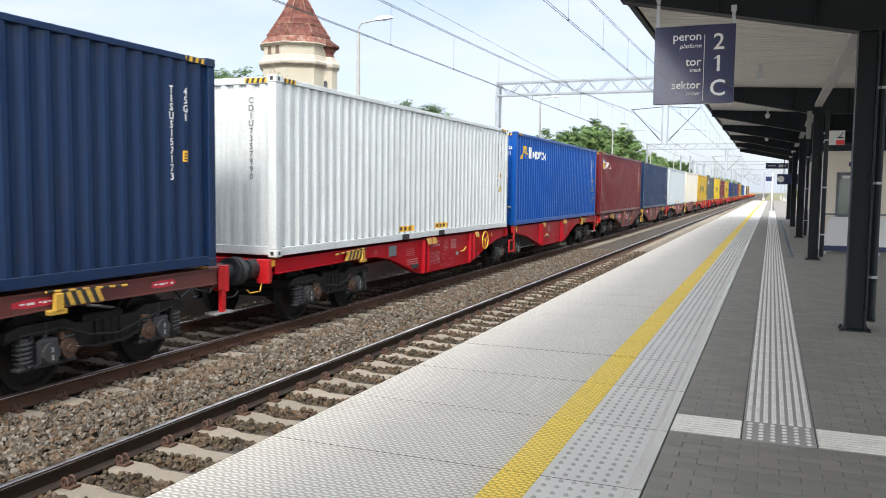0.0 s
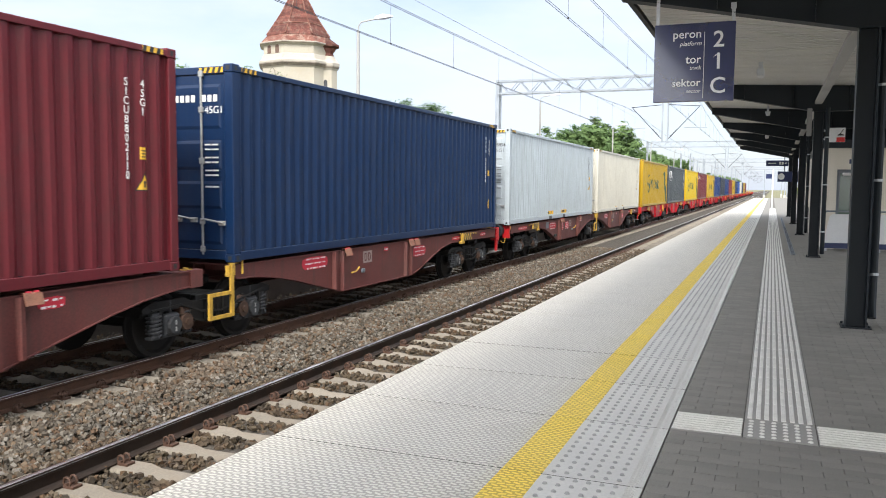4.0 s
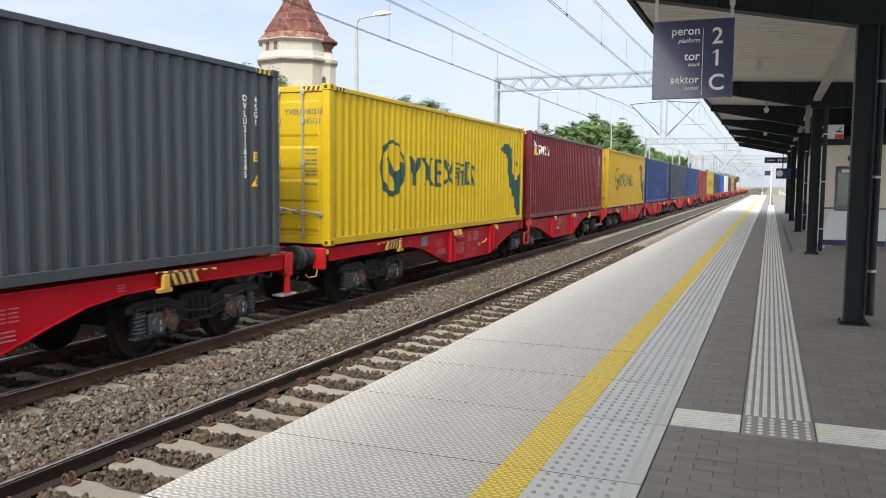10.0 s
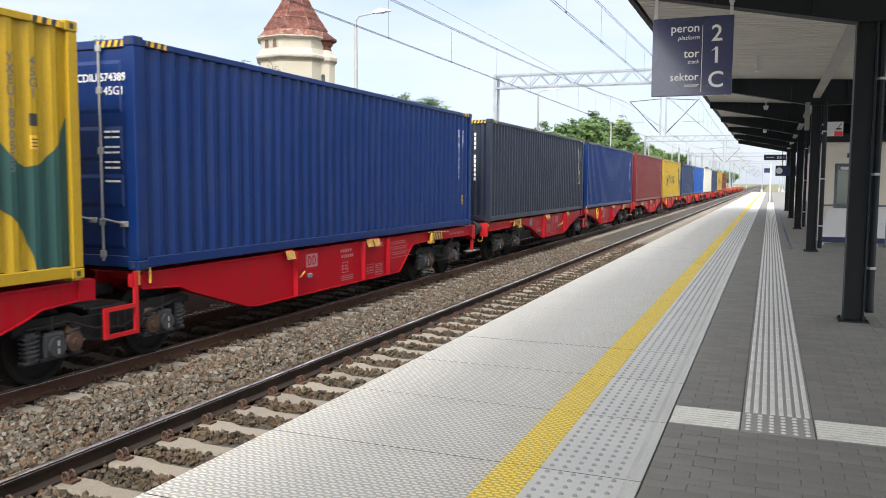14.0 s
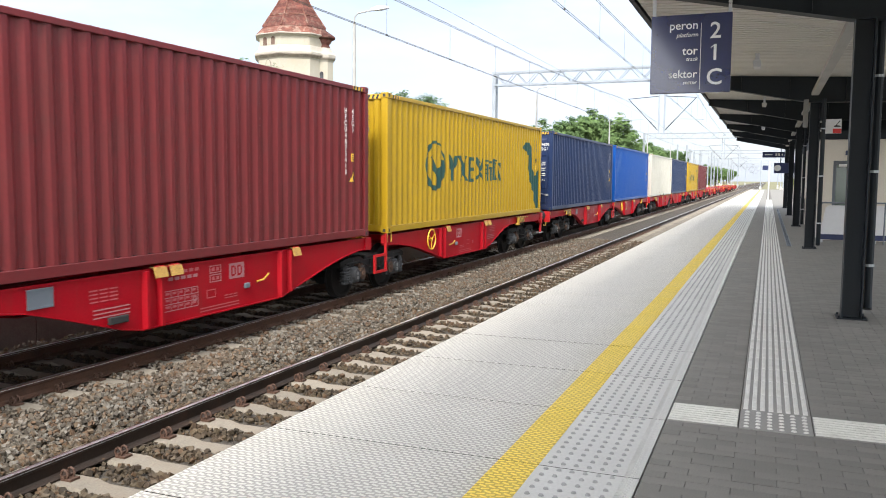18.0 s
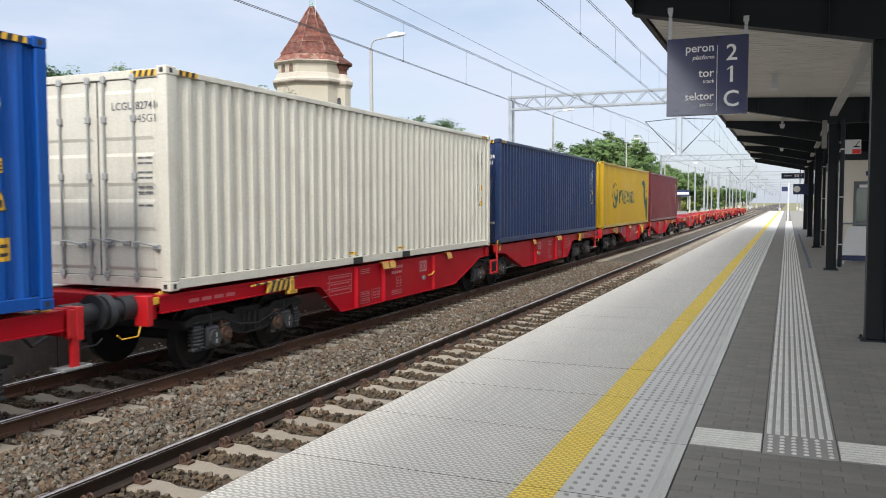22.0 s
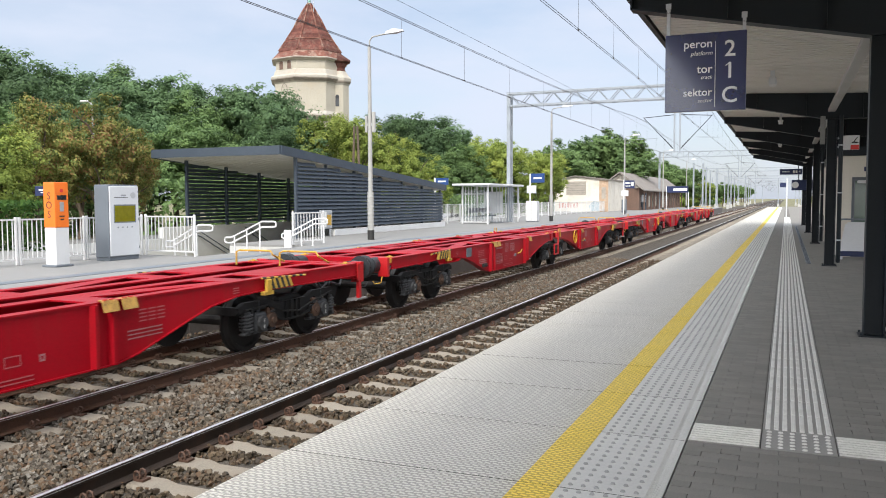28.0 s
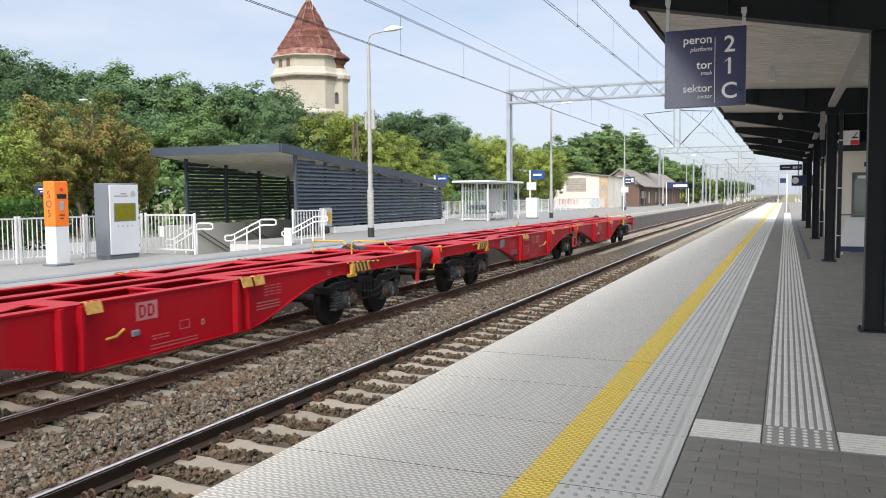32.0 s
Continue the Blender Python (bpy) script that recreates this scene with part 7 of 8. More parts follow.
part("eaves_edge", loft([octagon(4.7, 18.46), octagon(5.0, 18.56), octagon(5.02, 18.66), octagon(4.7, 18.66)]), WEATHERED, tower, "dark eaves edge")

# ---- old sheds beyond the platform ----
shed = thing("shed", "old low white shed with graffiti and a shallow gable", "building", at=pose(-23.6, 100, -1.0))
g = Geo()
for ya, yb in ((0, 0.3), (11.7, 12)):
    g.prism([(-3.4, 0), (3.4, 0), (3.4, 4.85), (-0.6, 5.35), (-3.4, 4.9)], 1, ya, yb)
g.box(3.1, 3.4, 0.3, 11.7, 0, 4.85)
g.box(-3.4, -3.1, 0.3, 11.7, 0, 4.9)
part("wall", g, OLD_WALL, shed)
part("roof", Geo().prism([(-3.6, 4.88), (-0.6, 5.37), (3.6, 4.85), (3.6, 4.95), (-0.6, 5.49), (-3.6, 4.99)], 1, -0.3, 12.3), OLD_ROOF, shed)
part("boarded_window", Geo().box(-1.85, 0.65, -0.03, 0.0, 3.05, 4.75), OLD_BOARD, shed, "grey boarded window")
for k in range(5):
    part("board_line", Geo().box(-1.80, 0.60, -0.04, -0.031, 3.3 + 0.3 * k, 3.34 + 0.3 * k), OLD_ROOF, shed)
part("brick_pier", Geo().box(2.3, 3.42, -0.05, 0.0, 0, 4.84), PALE_BRICK, shed, "pale brick pier")
part("window", Geo().box(2.6, 3.1, -0.08, -0.05, 2.6, 4.0), OLD_BOARD, shed)
g = Geo()
for k in range(7):
    g.prism([(-2.8 + k * 0.36, 1.5 + 0.1 * (k % 2)), (-2.6 + k * 0.36, 1.4), (-2.5 + k * 0.36, 2.1), (-2.75 + k * 0.36, 2.2 - 0.15 * (k % 3))], 1, -0.012, -0.004)
part("graffiti", g, GRAFFITI_RED, shed, "faded red graffiti")
g = Geo()
g.prism([(1.2, 1.1), (2.6, 1.0), (3.0, 1.5), (2.4, 2.2), (1.6, 2.3), (1.0, 1.7)], 1, -0.012, -0.004)
part("graffiti", g, GRAFFITI_BLUE, shed, "blue-grey graffiti")
barn = thing("goods_shed", "long dark brick goods shed with a grey pitched roof", "building", at=pose(-19.6, 112, -1.0))
part("wall", Geo().box(-4.0, 1.2, 0, 45, 0, 4.0), BRICK_WALL, barn)
part("gable", Geo().prism([(-4.0, 4.0), (1.2, 4.0), (-1.4, 6.0)], 1, 0, 0.3), OLD_WALL, barn)
part("roof", Geo().prism([(-4.4, 3.9), (-1.4, 6.05), (2.0, 3.6), (2.0, 3.75), (-1.4, 6.25), (-4.4, 4.05)], 1, -0.8, 45.8), OLD_ROOF, barn)
for k in range(14):
    part("post", Geo().box(1.7, 1.85, 0.5 + k * 3.3, 0.65 + k * 3.3, 0, 3.7), BRICK_WALL, barn)
    part("window", Geo().box(1.2, 1.23, 1.2 + k * 3.3, 2.4 + k * 3.3, 1.4, 3.0), CREAM_WALL if k % 3 else DARK_WINDOW, barn)

# parked cars glimpsed behind the platform fence


def parked_car(x, y, mat, word):
    c = thing("car", f"{word} car parked behind the platform fence", "car", at=pose(x, y, -1.2, 0, 0, 80), group="parked cars")
    body = [(-2.1, 0.35), (2.1, 0.35), (2.15, 0.75), (1.9, 0.95), (1.1, 1.02), (0.5, 1.45), (-1.0, 1.48), (-1.8, 1.05), (-2.1, 0.95)]
    part("body", Geo().prism(body, 1, -0.85, 0.85), mat, c)
    part("side_glass", Geo().prism([(-1.5, 1.06), (0.95, 1.04), (0.45, 1.40), (-0.95, 1.42)], 1, -0.857, -0.8515).prism([(-1.5, 1.06), (0.95, 1.04), (0.45, 1.40), (-0.95, 1.42)], 1, 0.8515, 0.857), DARK_WINDOW, c)
    for wx in (-1.3, 1.3):
        for wy in (-0.8, 0.8):
            w = part("wheel", Geo().cyl((wx, wy - 0.1, 0.32), (wx, wy + 0.1, 0.32), 0.32, 16), RUBBER, c)
            part("rim", Geo().cyl((wx, wy - 0.105, 0.32), (wx, wy + 0.105, 0.32), 0.2, 12), GALV, w)
    return c


CAR_WHITE = surface("white car paint", (0.7, 0.71, 0.72), rough=0.25, var=0.04, gloss=0.7)
CAR_SILVER = surface("silver car paint", (0.42, 0.44, 0.46), rough=0.3, metal=0.5, var=0.05)
for x, y, m, w in ((-29, 52, CAR_WHITE, "white"), (-28.5, 58, CAR_SILVER, "silver"), (-30, 64, CAR_WHITE, "white"), (-29, 70, CAR_SILVER, "silver")):
    parked_car(x, y, m, w)

# ---- trees ----


def crown_mesh(name, rx, ry, rz, lumps, leaves, size, mat, seed, droop=0.0, clumps=8):
    """A crown: lumps of foliage on an uneven hull, filled with single leaf blades."""
    rng = np.random.default_rng(seed)
    d = rng.normal(size=(lumps, 3))
    d /= np.linalg.norm(d, axis=1)[:, None]
    rad = rng.uniform(0.35, 0.88, (lumps, 1)) * (1 + 0.10 * rng.normal(size=(lumps, 1)))
    c = d * rad * np.array([rx, ry, rz])
    c[:, 2] += rz * 0.1
    mean = (rx + ry + rz) / 3
    lump_r = rng.uniform(0.20, 0.38, lumps) * mean
    # clumps of twigs sit on the outside of each lump
    home = np.repeat(np.arange(lumps), clumps)
    k = rng.normal(size=(len(home), 3)) + np.array([0, 0, 0.35])
    k /= np.linalg.norm(k, axis=1)[:, None]
    heart = c[home] + k * (lump_r[home] * rng.uniform(0.55, 1.0, len(home)))[:, None] * np.array([1.08, 1.08, 0.9])
    clump_r = rng.uniform(0.075, 0.165, len(home)) * mean
    which = rng.integers(0, len(home), leaves)
    o = rng.normal(size=(leaves, 3))
    o /= np.linalg.norm(o, axis=1)[:, None]
    out = o * 0.8 + k[which] * 0.5 + c[home[which]] / max(rx, rz) * 0.3 + np.array([0, 0, 0.35]) + rng.normal(size=(leaves, 3)) * 0.30
    out /= np.linalg.norm(out, axis=1)[:, None]
    o *= (rng.random((leaves, 1)) ** 0.4) * clump_r[which][:, None] * np.array([1.15, 1.15, 0.8])
    p = heart[which] + o
    p[:, 2] -= droop * np.hypot(p[:, 0], p[:, 1]) ** 2 / max(rx, ry)
    u = rng.normal(size=(leaves, 3))
    u /= np.linalg.norm(u, axis=1)[:, None]
    u = np.cross(out, u)
    u /= np.linalg.norm(u, axis=1)[:, None]
    w = np.cross(out, u)
    s = size * rng.uniform(0.6, 1.35, (leaves, 1))
    v = np.stack([p - u * s, p + w * s * 0.68, p + u * s, p - w * s * 0.68], 1)
    me = bpy.data.meshes.new(name)
    me.vertices.add(leaves * 4)
    me.vertices.foreach_set("co", v.ravel())
    me.loops.add(leaves * 4)
    me.loops.foreach_set("vertex_index", np.arange(leaves * 4, dtype=np.int32))
    me.polygons.add(leaves)
    me.polygons.foreach_set("loop_start", np.arange(0, leaves * 4, 4, dtype=np.int32))
    me.polygons.foreach_set("loop_total", np.full(leaves, 4, np.int32))
    me.update(calc_edges=True)
    me.materials.append(mat)
    return me


def trunk_mesh(h, r, spread, seed):
    rng = random.Random(seed)
    g = Geo()
    pts = [(rng.uniform(-0.06, 0.06) * k, rng.uniform(-0.06, 0.06) * k, h * k / 5) for k in range(6)]
    for k in range(5):
        g.cyl(pts[k], pts[k + 1], r * (1 - 0.16 * k) * (1.25 if k == 0 else 1), 9, r2=r * (1 - 0.16 * (k + 1)), caps=False)
    for k in range(9):
        b = Vector(pts[2 + k % 4])
        a = rng.uniform(0, 2 * math.pi)
        e = b + Vector((math.cos(a) * spread * rng.uniform(0.5, 0.9), math.sin(a) * spread * rng.uniform(0.5, 0.9), h * rng.uniform(0.25, 0.6)))
        m = b.lerp(e, 0.5) + Vector((0, 0, 0.1 * h))
        g.cyl(b, m, r * 0.38, 6, r2=r * 0.25, caps=False)
        g.cyl(m, e, r * 0.25, 5, r2=r * 0.06, caps=False)
    return g.mesh("trunk", [BARK], fix=False)


KINDS = {}
for word, size, lumps, leaves, leaf, tones, seed, droop in (("dark", (4.2, 4.2, 5.0), 46, 26000, 0.105, GREEN_A, 11, 0.0), ("mid", (3.9, 3.9, 4.2), 46, 26000, 0.105, GREEN_B, 13, 0.0), ("yellow", (3.5, 3.4, 4.0), 44, 24000, 0.088, GREEN_Y, 15, 0.03), ("autumn", (2.9, 2.8, 3.3), 40, 15000, 0.078, GREEN_O, 17, 0.05)):
    KINDS[word] = [crown_mesh("crown", size[0] * k, size[1] / k, size[2], lumps, leaves, leaf, tones, seed + i, droop) for i, k in enumerate((1.0, 1.06))]
    KINDS[word, "far"] = [crown_mesh("crown", *size, 44, 10000, leaf * 1.65, tones, seed + 40 + i, droop) for i in range(2)]
CROWN_TOP = {}
for pair in KINDS.values():
    for me in pair:
        zs = np.empty(len(me.vertices) * 3)
        me.vertices.foreach_get("co", zs)
        CROWN_TOP[me.name] = float(np.quantile(zs[2::3], 0.995))
TRUNKS = [trunk_mesh(6.0, 0.26, 2.4, 5), trunk_mesh(6.0, 0.22, 2.8, 6)]
TREE_WORDS = {"dark": "tall dark green broadleaf tree", "mid": "mid-green broadleaf tree", "yellow": "light yellow-green tree", "autumn": "small tree with browning autumn leaves"}
rt = random.Random(21)


def tree(kind, x, y, top, wide=1.0):
    """A tree whose crown ends at the height top over the far platform."""
    v = rt.randrange(2)
    me = KINDS[kind][v] if y < 100 else KINDS[kind, "far"][v]
    total = top + 1.2
    s = total / (6.3 + CROWN_TOP[me.name])
    t = thing("tree", TREE_WORDS[kind] + " behind the far platform", "tree", at=Matrix.Translation((x, y, -1.2)) @ Matrix.Rotation(rt.uniform(0, 6.3), 4, "Z") @ Matrix.Diagonal((s * wide, s * wide, s, 1)), group="trees")
    part("trunk", TRUNKS[v], [], t)
    part("crown", me, [], t, at=pose(0, 0, 6.3))
    return t


# browning row nearest the platform fence
for x, y, top, wd in ((-27.8, 23.8, 5.6, 0.85), (-27.0, 26.4, 6.0, 0.85), (-27.2, 21.5, 4.3, 1.1), (-27.4, 28.4, 4.6, 0.75), (-29.0, 26.0, 4.9, 1.1), (-31.5, 23.0, 5.0, 1.2), (-29.5, 30.0, 5.2, 1.0), (-32.0, 19.0, 4.2, 1.1)):
    tree("yellow" if top == 4.3 else "autumn", x, y, top, wd)
# tall dark belt
for k, (x, y, top) in enumerate(((-66.9, 50, 15.2), (-65.6, 52, 14.2), (-57, 48, 11.6), (-62.8, 56, 13.6), (-56.9, 54, 11.9), (-60, 60, 13.7), (-59.2, 62, 14.4), (-53.5, 58, 12.5), (-50.7, 58, 11.8), (-46.6, 56, 10.6), (-47.4, 60, 10.8), (-47.1, 63, 11.8), (-42.9, 60, 10.9), (-39.8, 58, 9.4), (-37.5, 56, 7.6))):
    tree("mid" if k in (6, 9) else "dark", x, y, top, 0.95 + 0.1 * (k % 3))
for x, y, top in ((-72, 50, 12.5), (-70, 60, 12.0), (-52, 48, 9.4), (-47, 50, 8.6), (-42, 50, 8.0), (-38.5, 49, 6.6), (-45, 42, 7.0), (-52, 41, 8.4), (-36, 52, 5.6)):
    tree("dark" if top > 8.5 else "mid", x, y, top, 1.2)
# light trees behind the stair shelter and below the tower
for x, y, top in ((-35, 58, 8.4), (-32.9, 60, 8.1), (-37.2, 64, 8.8), (-31.1, 62, 7.0), (-28.7, 62, 5.6), (-28.9, 66, 4.7)):
    tree("yellow", x, y, top, 0.95)
for x, y, top in ((-43.4, 90, 11.6), (-42.8, 95, 11.9), (-42.2, 100, 10.5), (-41.3, 104, 10.0), (-39.8, 92, 10.3), (-36, 96, 8.2)):
    tree("dark", x, y, top, 1.15)
for x, y, top in ((-29, 82, 8.0), (-28.1, 86, 7.3), (-26.1, 88, 7.0), (-30.2, 80, 7.0), (-31.9, 78, 6.7), (-25.6, 92, 6.8), (-33, 86, 7.8)):
    tree("yellow" if x > -30 else "mid", x, y, top, 1.1)
for x, y, top in ((-29.4, 118, 10.1), (-27, 124, 12.1), (-24.3, 126, 11.2), (-23, 128, 9.6), (-32.2, 122, 8.9), (-30.1, 130, 11.5)):
    tree("dark" if x < -29.5 else "mid", x, y, top, 1.25)
for x, y, top in ((-24.5, 172, 10.1), (-28, 178, 9.6), (-21.8, 178, 9.2), (-20.4, 186, 8.2), (-26, 182, 10.3), (-35, 170, 14.5)):
    tree("mid", x, y, top, 1.3)
for k in range(12):
    x = -30 - rt.uniform(0, 40) - k * 1.6
    y = 200 + k * 32
    tree(("mid", "yellow", "dark")[k % 3], x, y, rt.uniform(6.0, 10.5), 1.4)
for k in range(14):
    tree(("yellow", "mid", "mid")[k % 3], -17 - rt.uniform(0, 5) - k * 0.7, 215 + k * 34, rt.uniform(4.6, 6.8) + k * 0.25, 1.6)
for k in range(12):
    tree(("mid", "dark", "yellow")[k % 3], 16 + rt.uniform(0, 30), 210 + k * 30, rt.uniform(5, 8), 1.4)


def hedge_mesh(w, d, h, leaves, size, mat, seed):
    rng = np.random.default_rng(seed)
    p = rng.uniform(0, 1, (leaves, 3)) * np.array([w, d, h])
    side = rng.integers(0, 4, leaves)
    p[side == 0, 0] = w * rng.uniform(0.97, 1.02, (side == 0).sum())
    p[side == 1, 2] = h * rng.uniform(0.95, 1.04, (side == 1).sum())
    u = rng.normal(size=(leaves, 3))
    u /= np.linalg.norm(u, axis=1)[:, None]
    v = np.cross(u, rng.normal(size=(leaves, 3)))
    v /= np.linalg.norm(v, axis=1)[:, None]
    s = size * rng.uniform(0.6, 1.3, (leaves, 1))
    q = np.stack([p - u * s, p + v * s * 0.6, p + u * s, p - v * s * 0.6], 1)
    me = bpy.data.meshes.new("leaves")
    me.from_pydata(q.reshape(-1, 3).tolist(), [], np.arange(leaves * 4).reshape(-1, 4).tolist())
    me.materials.append(mat)
    return me


hedge = thing("hedge", "clipped dark green hedge behind the white railing", "hedge", at=pose(-25.5, 8, -1.0))
part("leaves", hedge_mesh(2.2, 12.3, 2.5, 18000, 0.085, HEDGE, 31), HEDGE, hedge)
for x, y, w, d, h in ((-33, 70, 5, 40, 3.0), (-40, 40, 8, 30, 4.0), (-60, 30, 10, 26, 5.0)):
    b = thing("shrubs", "dense green shrubs under the trees", "shrub", at=pose(x, y, -1.2), kind="stuff")
    part("leaves", hedge_mesh(w, d, h, 9000, 0.2, GREEN_B, int(y)), GREEN_B, b)
bush_mesh = {w: crown_mesh("crown", 3.2, 3.6, 2.2, 16, 900, 0.34, m, s) for w, m, s in (("yellow", GREEN_Y, 71), ("mid", GREEN_B, 72), ("dark", GREEN_A, 73))}
for k in range(64):
    w = ("yellow", "mid", "yellow", "dark")[k % 4]
    far = k / 63
    x = -21.5 - rt.uniform(0, 6) - 16 * far * rt.random() if k % 5 else 9 + rt.uniform(0, 10)
    b = thing("bush", ("yellow-green" if w == "yellow" else "green") + " bush beside the tracks in the distance", "bush", at=Matrix.Translation((x, 158 + 330 * far ** 1.3, -1.2)) @ Matrix.Scale(rt.uniform(0.7, 1.25), 4), group="far bushes")
    part("crown", bush_mesh[w], [], b, at=pose(0, 0, 1.9, 0, 0, rt.uniform(0, 360)))
    part("stem", Geo().cyl((0, 0, 0), (0, 0, 1.6), 0.15, 6, r2=0.08), BARK, b)
old_pole = thing("wooden_pole", "old twin wooden pole among the trees", "pole", at=pose(-31.6, 57, -1.2))
for d in (-0.2, 0.2):
    part("leg", Geo().cyl((d * 2.2, 0, 0), (d * 0.7, 0, 8.6), 0.12, 8, r2=0.09), BARK, old_pole)
park_lamp = thing("park_lamp", "slim grey lamp post with a white head among the trees", "lamp", at=pose(-36.4, 35, -1.2))
part("pole", Geo().tube([(0, 0, 0), (0, 0, 7.9), (-0.04, 0, 8.2), (-0.16, 0, 8.38), (-0.40, 0, 8.45)], 0.045, 8), DULL_GALV, park_lamp)
part("head", Geo().box(-0.85, -0.38, -0.1, 0.1, 8.41, 8.51, c=0.03), WHITE_STEEL, park_lamp)
totem = thing("info_totem", "slim blue-grey information totem on the far platform", "totem", at=pose(-18.2, 114.5, 0))
part("case", Geo().box(-0.35, 0.35, -0.18, 0.18, 0.06, 2.3, c=0.02), ANTHRACITE, totem)
part("foot", Geo().box(-0.4, 0.4, -0.22, 0.22, 0, 0.06), BOX_DARK, totem)
part("screen", Geo().box(-0.26, 0.26, -0.186, -0.181, 1.1, 2.1), BOX_GREY, totem)
# ---- ground, tracks ----
g = Geo()
ring = [0, 30, 60, 120, 240, 500, 1100, 2500]
xs = sorted({s * r for r in ring for s in (-1, 1)})
g.strip([[(x, y, -1.22) for x in xs] for y in xs])
solid("ground", g, EARTH, "dry grass and earth beside the railway line", kind="structure")

g = Geo()
prof = [(-15.5, -1.2), (-12.0, -0.965), (-10.3, -0.965), (-2.3, -0.965), (-2.3, -1.2)]
g.prism(prof, 1, -40, 1200)
solid("ballast_bed", g, BALLAST_BED, "bed of grey-brown gravel under both tracks", kind="structure")


def stones(count, spots, seed, low=0.020, high=0.044):
    """Broken stones as deformed six-sided lumps, joined; spots(n, rng) gives places."""
    rng = np.random.default_rng(seed)
    base = np.array([(-1, -1, -1), (1, -1, -1), (1, 1, -1), (-1, 1, -1), (-1, -1, 1), (1, -1, 1), (1, 1, 1), (-1, 1, 1)], float) * 0.62
    quads = np.array([(0, 3, 2, 1), (4, 5, 6, 7), (0, 1, 5, 4), (1, 2, 6, 5), (2, 3, 7, 6), (3, 0, 4, 7)])
    c = spots(count, rng)
    size = rng.uniform(low, high, (count, 1, 1)) * rng.uniform(0.65, 1.25, (count, 1, 3))
    v = base[None] * (1 + rng.uniform(-0.30, 0.30, (count, 8, 3))) * size
    q = rng.normal(size=(count, 4))
    q /= np.linalg.norm(q, axis=1)[:, None]
    w, x, y, z = q.T
    r = np.stack([1 - 2 * (y * y + z * z), 2 * (x * y - z * w), 2 * (x * z + y * w), 2 * (x * y + z * w), 1 - 2 * (x * x + z * z), 2 * (y * z - x * w),
                  2 * (x * z - y * w), 2 * (y * z + x * w), 1 - 2 * (x * x + y * y)], 1).reshape(-1, 3, 3)
    v = np.einsum("nij,nkj->nki", r, v) + c[:, None]
    f = quads[None] + (np.arange(count) * 8)[:, None, None]
    me = bpy.data.meshes.new("stones")
    me.vertices.add(count * 8)
    me.vertices.foreach_set("co", v.ravel())
    me.loops.add(count * 24)
    me.loops.foreach_set("vertex_index", f.ravel().astype(np.int32))
    me.polygons.add(count * 6)
    me.polygons.foreach_set("loop_start", np.arange(0, count * 24, 4, dtype=np.int32))
    me.polygons.foreach_set("loop_total", np.full(count * 6, 4, np.int32))
    me.update(calc_edges=True)
    me.validate()
    me.shade_flat()
    return me


def bed_spots(x0, x1, y0, y1, z, rise):
    def spots(n, rng):
        y = y0 + (y1 - y0) * rng.random(n) ** 1.5
        x = rng.uniform(x0, x1, n)
        z_ = z + rng.uniform(-0.01, rise, n)
        for track_x, start in ((TRAIN_X, 1.6), (NEAR_X, 1.95)):
            off = np.abs((y - start + 0.3) % 0.6 - 0.3)
            over = (off < 0.155) & (np.abs(x - track_x) < 1.24)
            z_[over] -= 0.14
            near = (off >= 0.155) & (np.abs(x - track_x) < 1.25)
            z_[near] -= 0.012 if track_x == NEAR_X else 0.022
            verge = (np.abs(x - track_x) >= 1.24) & (np.abs(x - track_x) < 1.5)
            z_[verge] -= 0.035
        return np.stack([x, y, z_], 1)
    return spots


for x0, x1, z, n, seed in ((-7.62, -5.85, -0.952, 40000, 3), (-6.05, -5.50, -0.952, 12000, 7), (-5.40, -3.6, -0.955, 24000, 4), (-9.3, -7.80, -0.958, 18000, 5), (-11.2, -9.3, -0.955, 7000, 6)):
    me = stones(n, bed_spots(x0, x1, 2.5, 34, z, 0.07 if seed not in (4, 5) else 0.045), seed, 0.018, 0.038)
    me.materials.append(STONE_BROWN if seed in (4, 5, 7) else STONE)
    ob = new("ballast", me)
    tagged(ob, "loose rust-brown ballast stones" if seed in (4, 5, 7) else "loose broken ballast stones, grey and tan", "gravel", kind="stuff")


def rail_profile():
    h = [(0.000, 0.036), (-0.012, 0.036), (-0.034, 0.034), (-0.046, 0.009), (-0.135, 0.009), (-0.150, 0.030), (-0.160, 0.075), (-0.172, 0.075)]
    return [(x, z) for z, x in h] + [(-x, z) for z, x in h[::-1]]


def sleeper_mesh():
    g = Geo()
    pts = [(-1.3, -0.20), (-1.3, -0.045), (-1.22, 0.0), (-0.42, 0.0), (-0.30, -0.03), (0.30, -0.03), (0.42, 0.0), (1.22, 0.0), (1.3, -0.045), (1.3, -0.20)]
    rows = []
    for y, k in ((-0.14, 1), (-0.115, 0), (0.115, 0), (0.14, 1)):
        rows.append([(x, y, z - (0.03 if (k and z > -0.19) else 0)) for x, z in pts])
    g.strip(rows)
    for y, k in ((-0.14, 1), (0.14, 1)):
        g.add([(x, y, z - (0.03 if z > -0.19 else 0)) for x, z in pts], [tuple(range(len(pts)))])
    return g.mesh("sleeper", [SLEEPER])


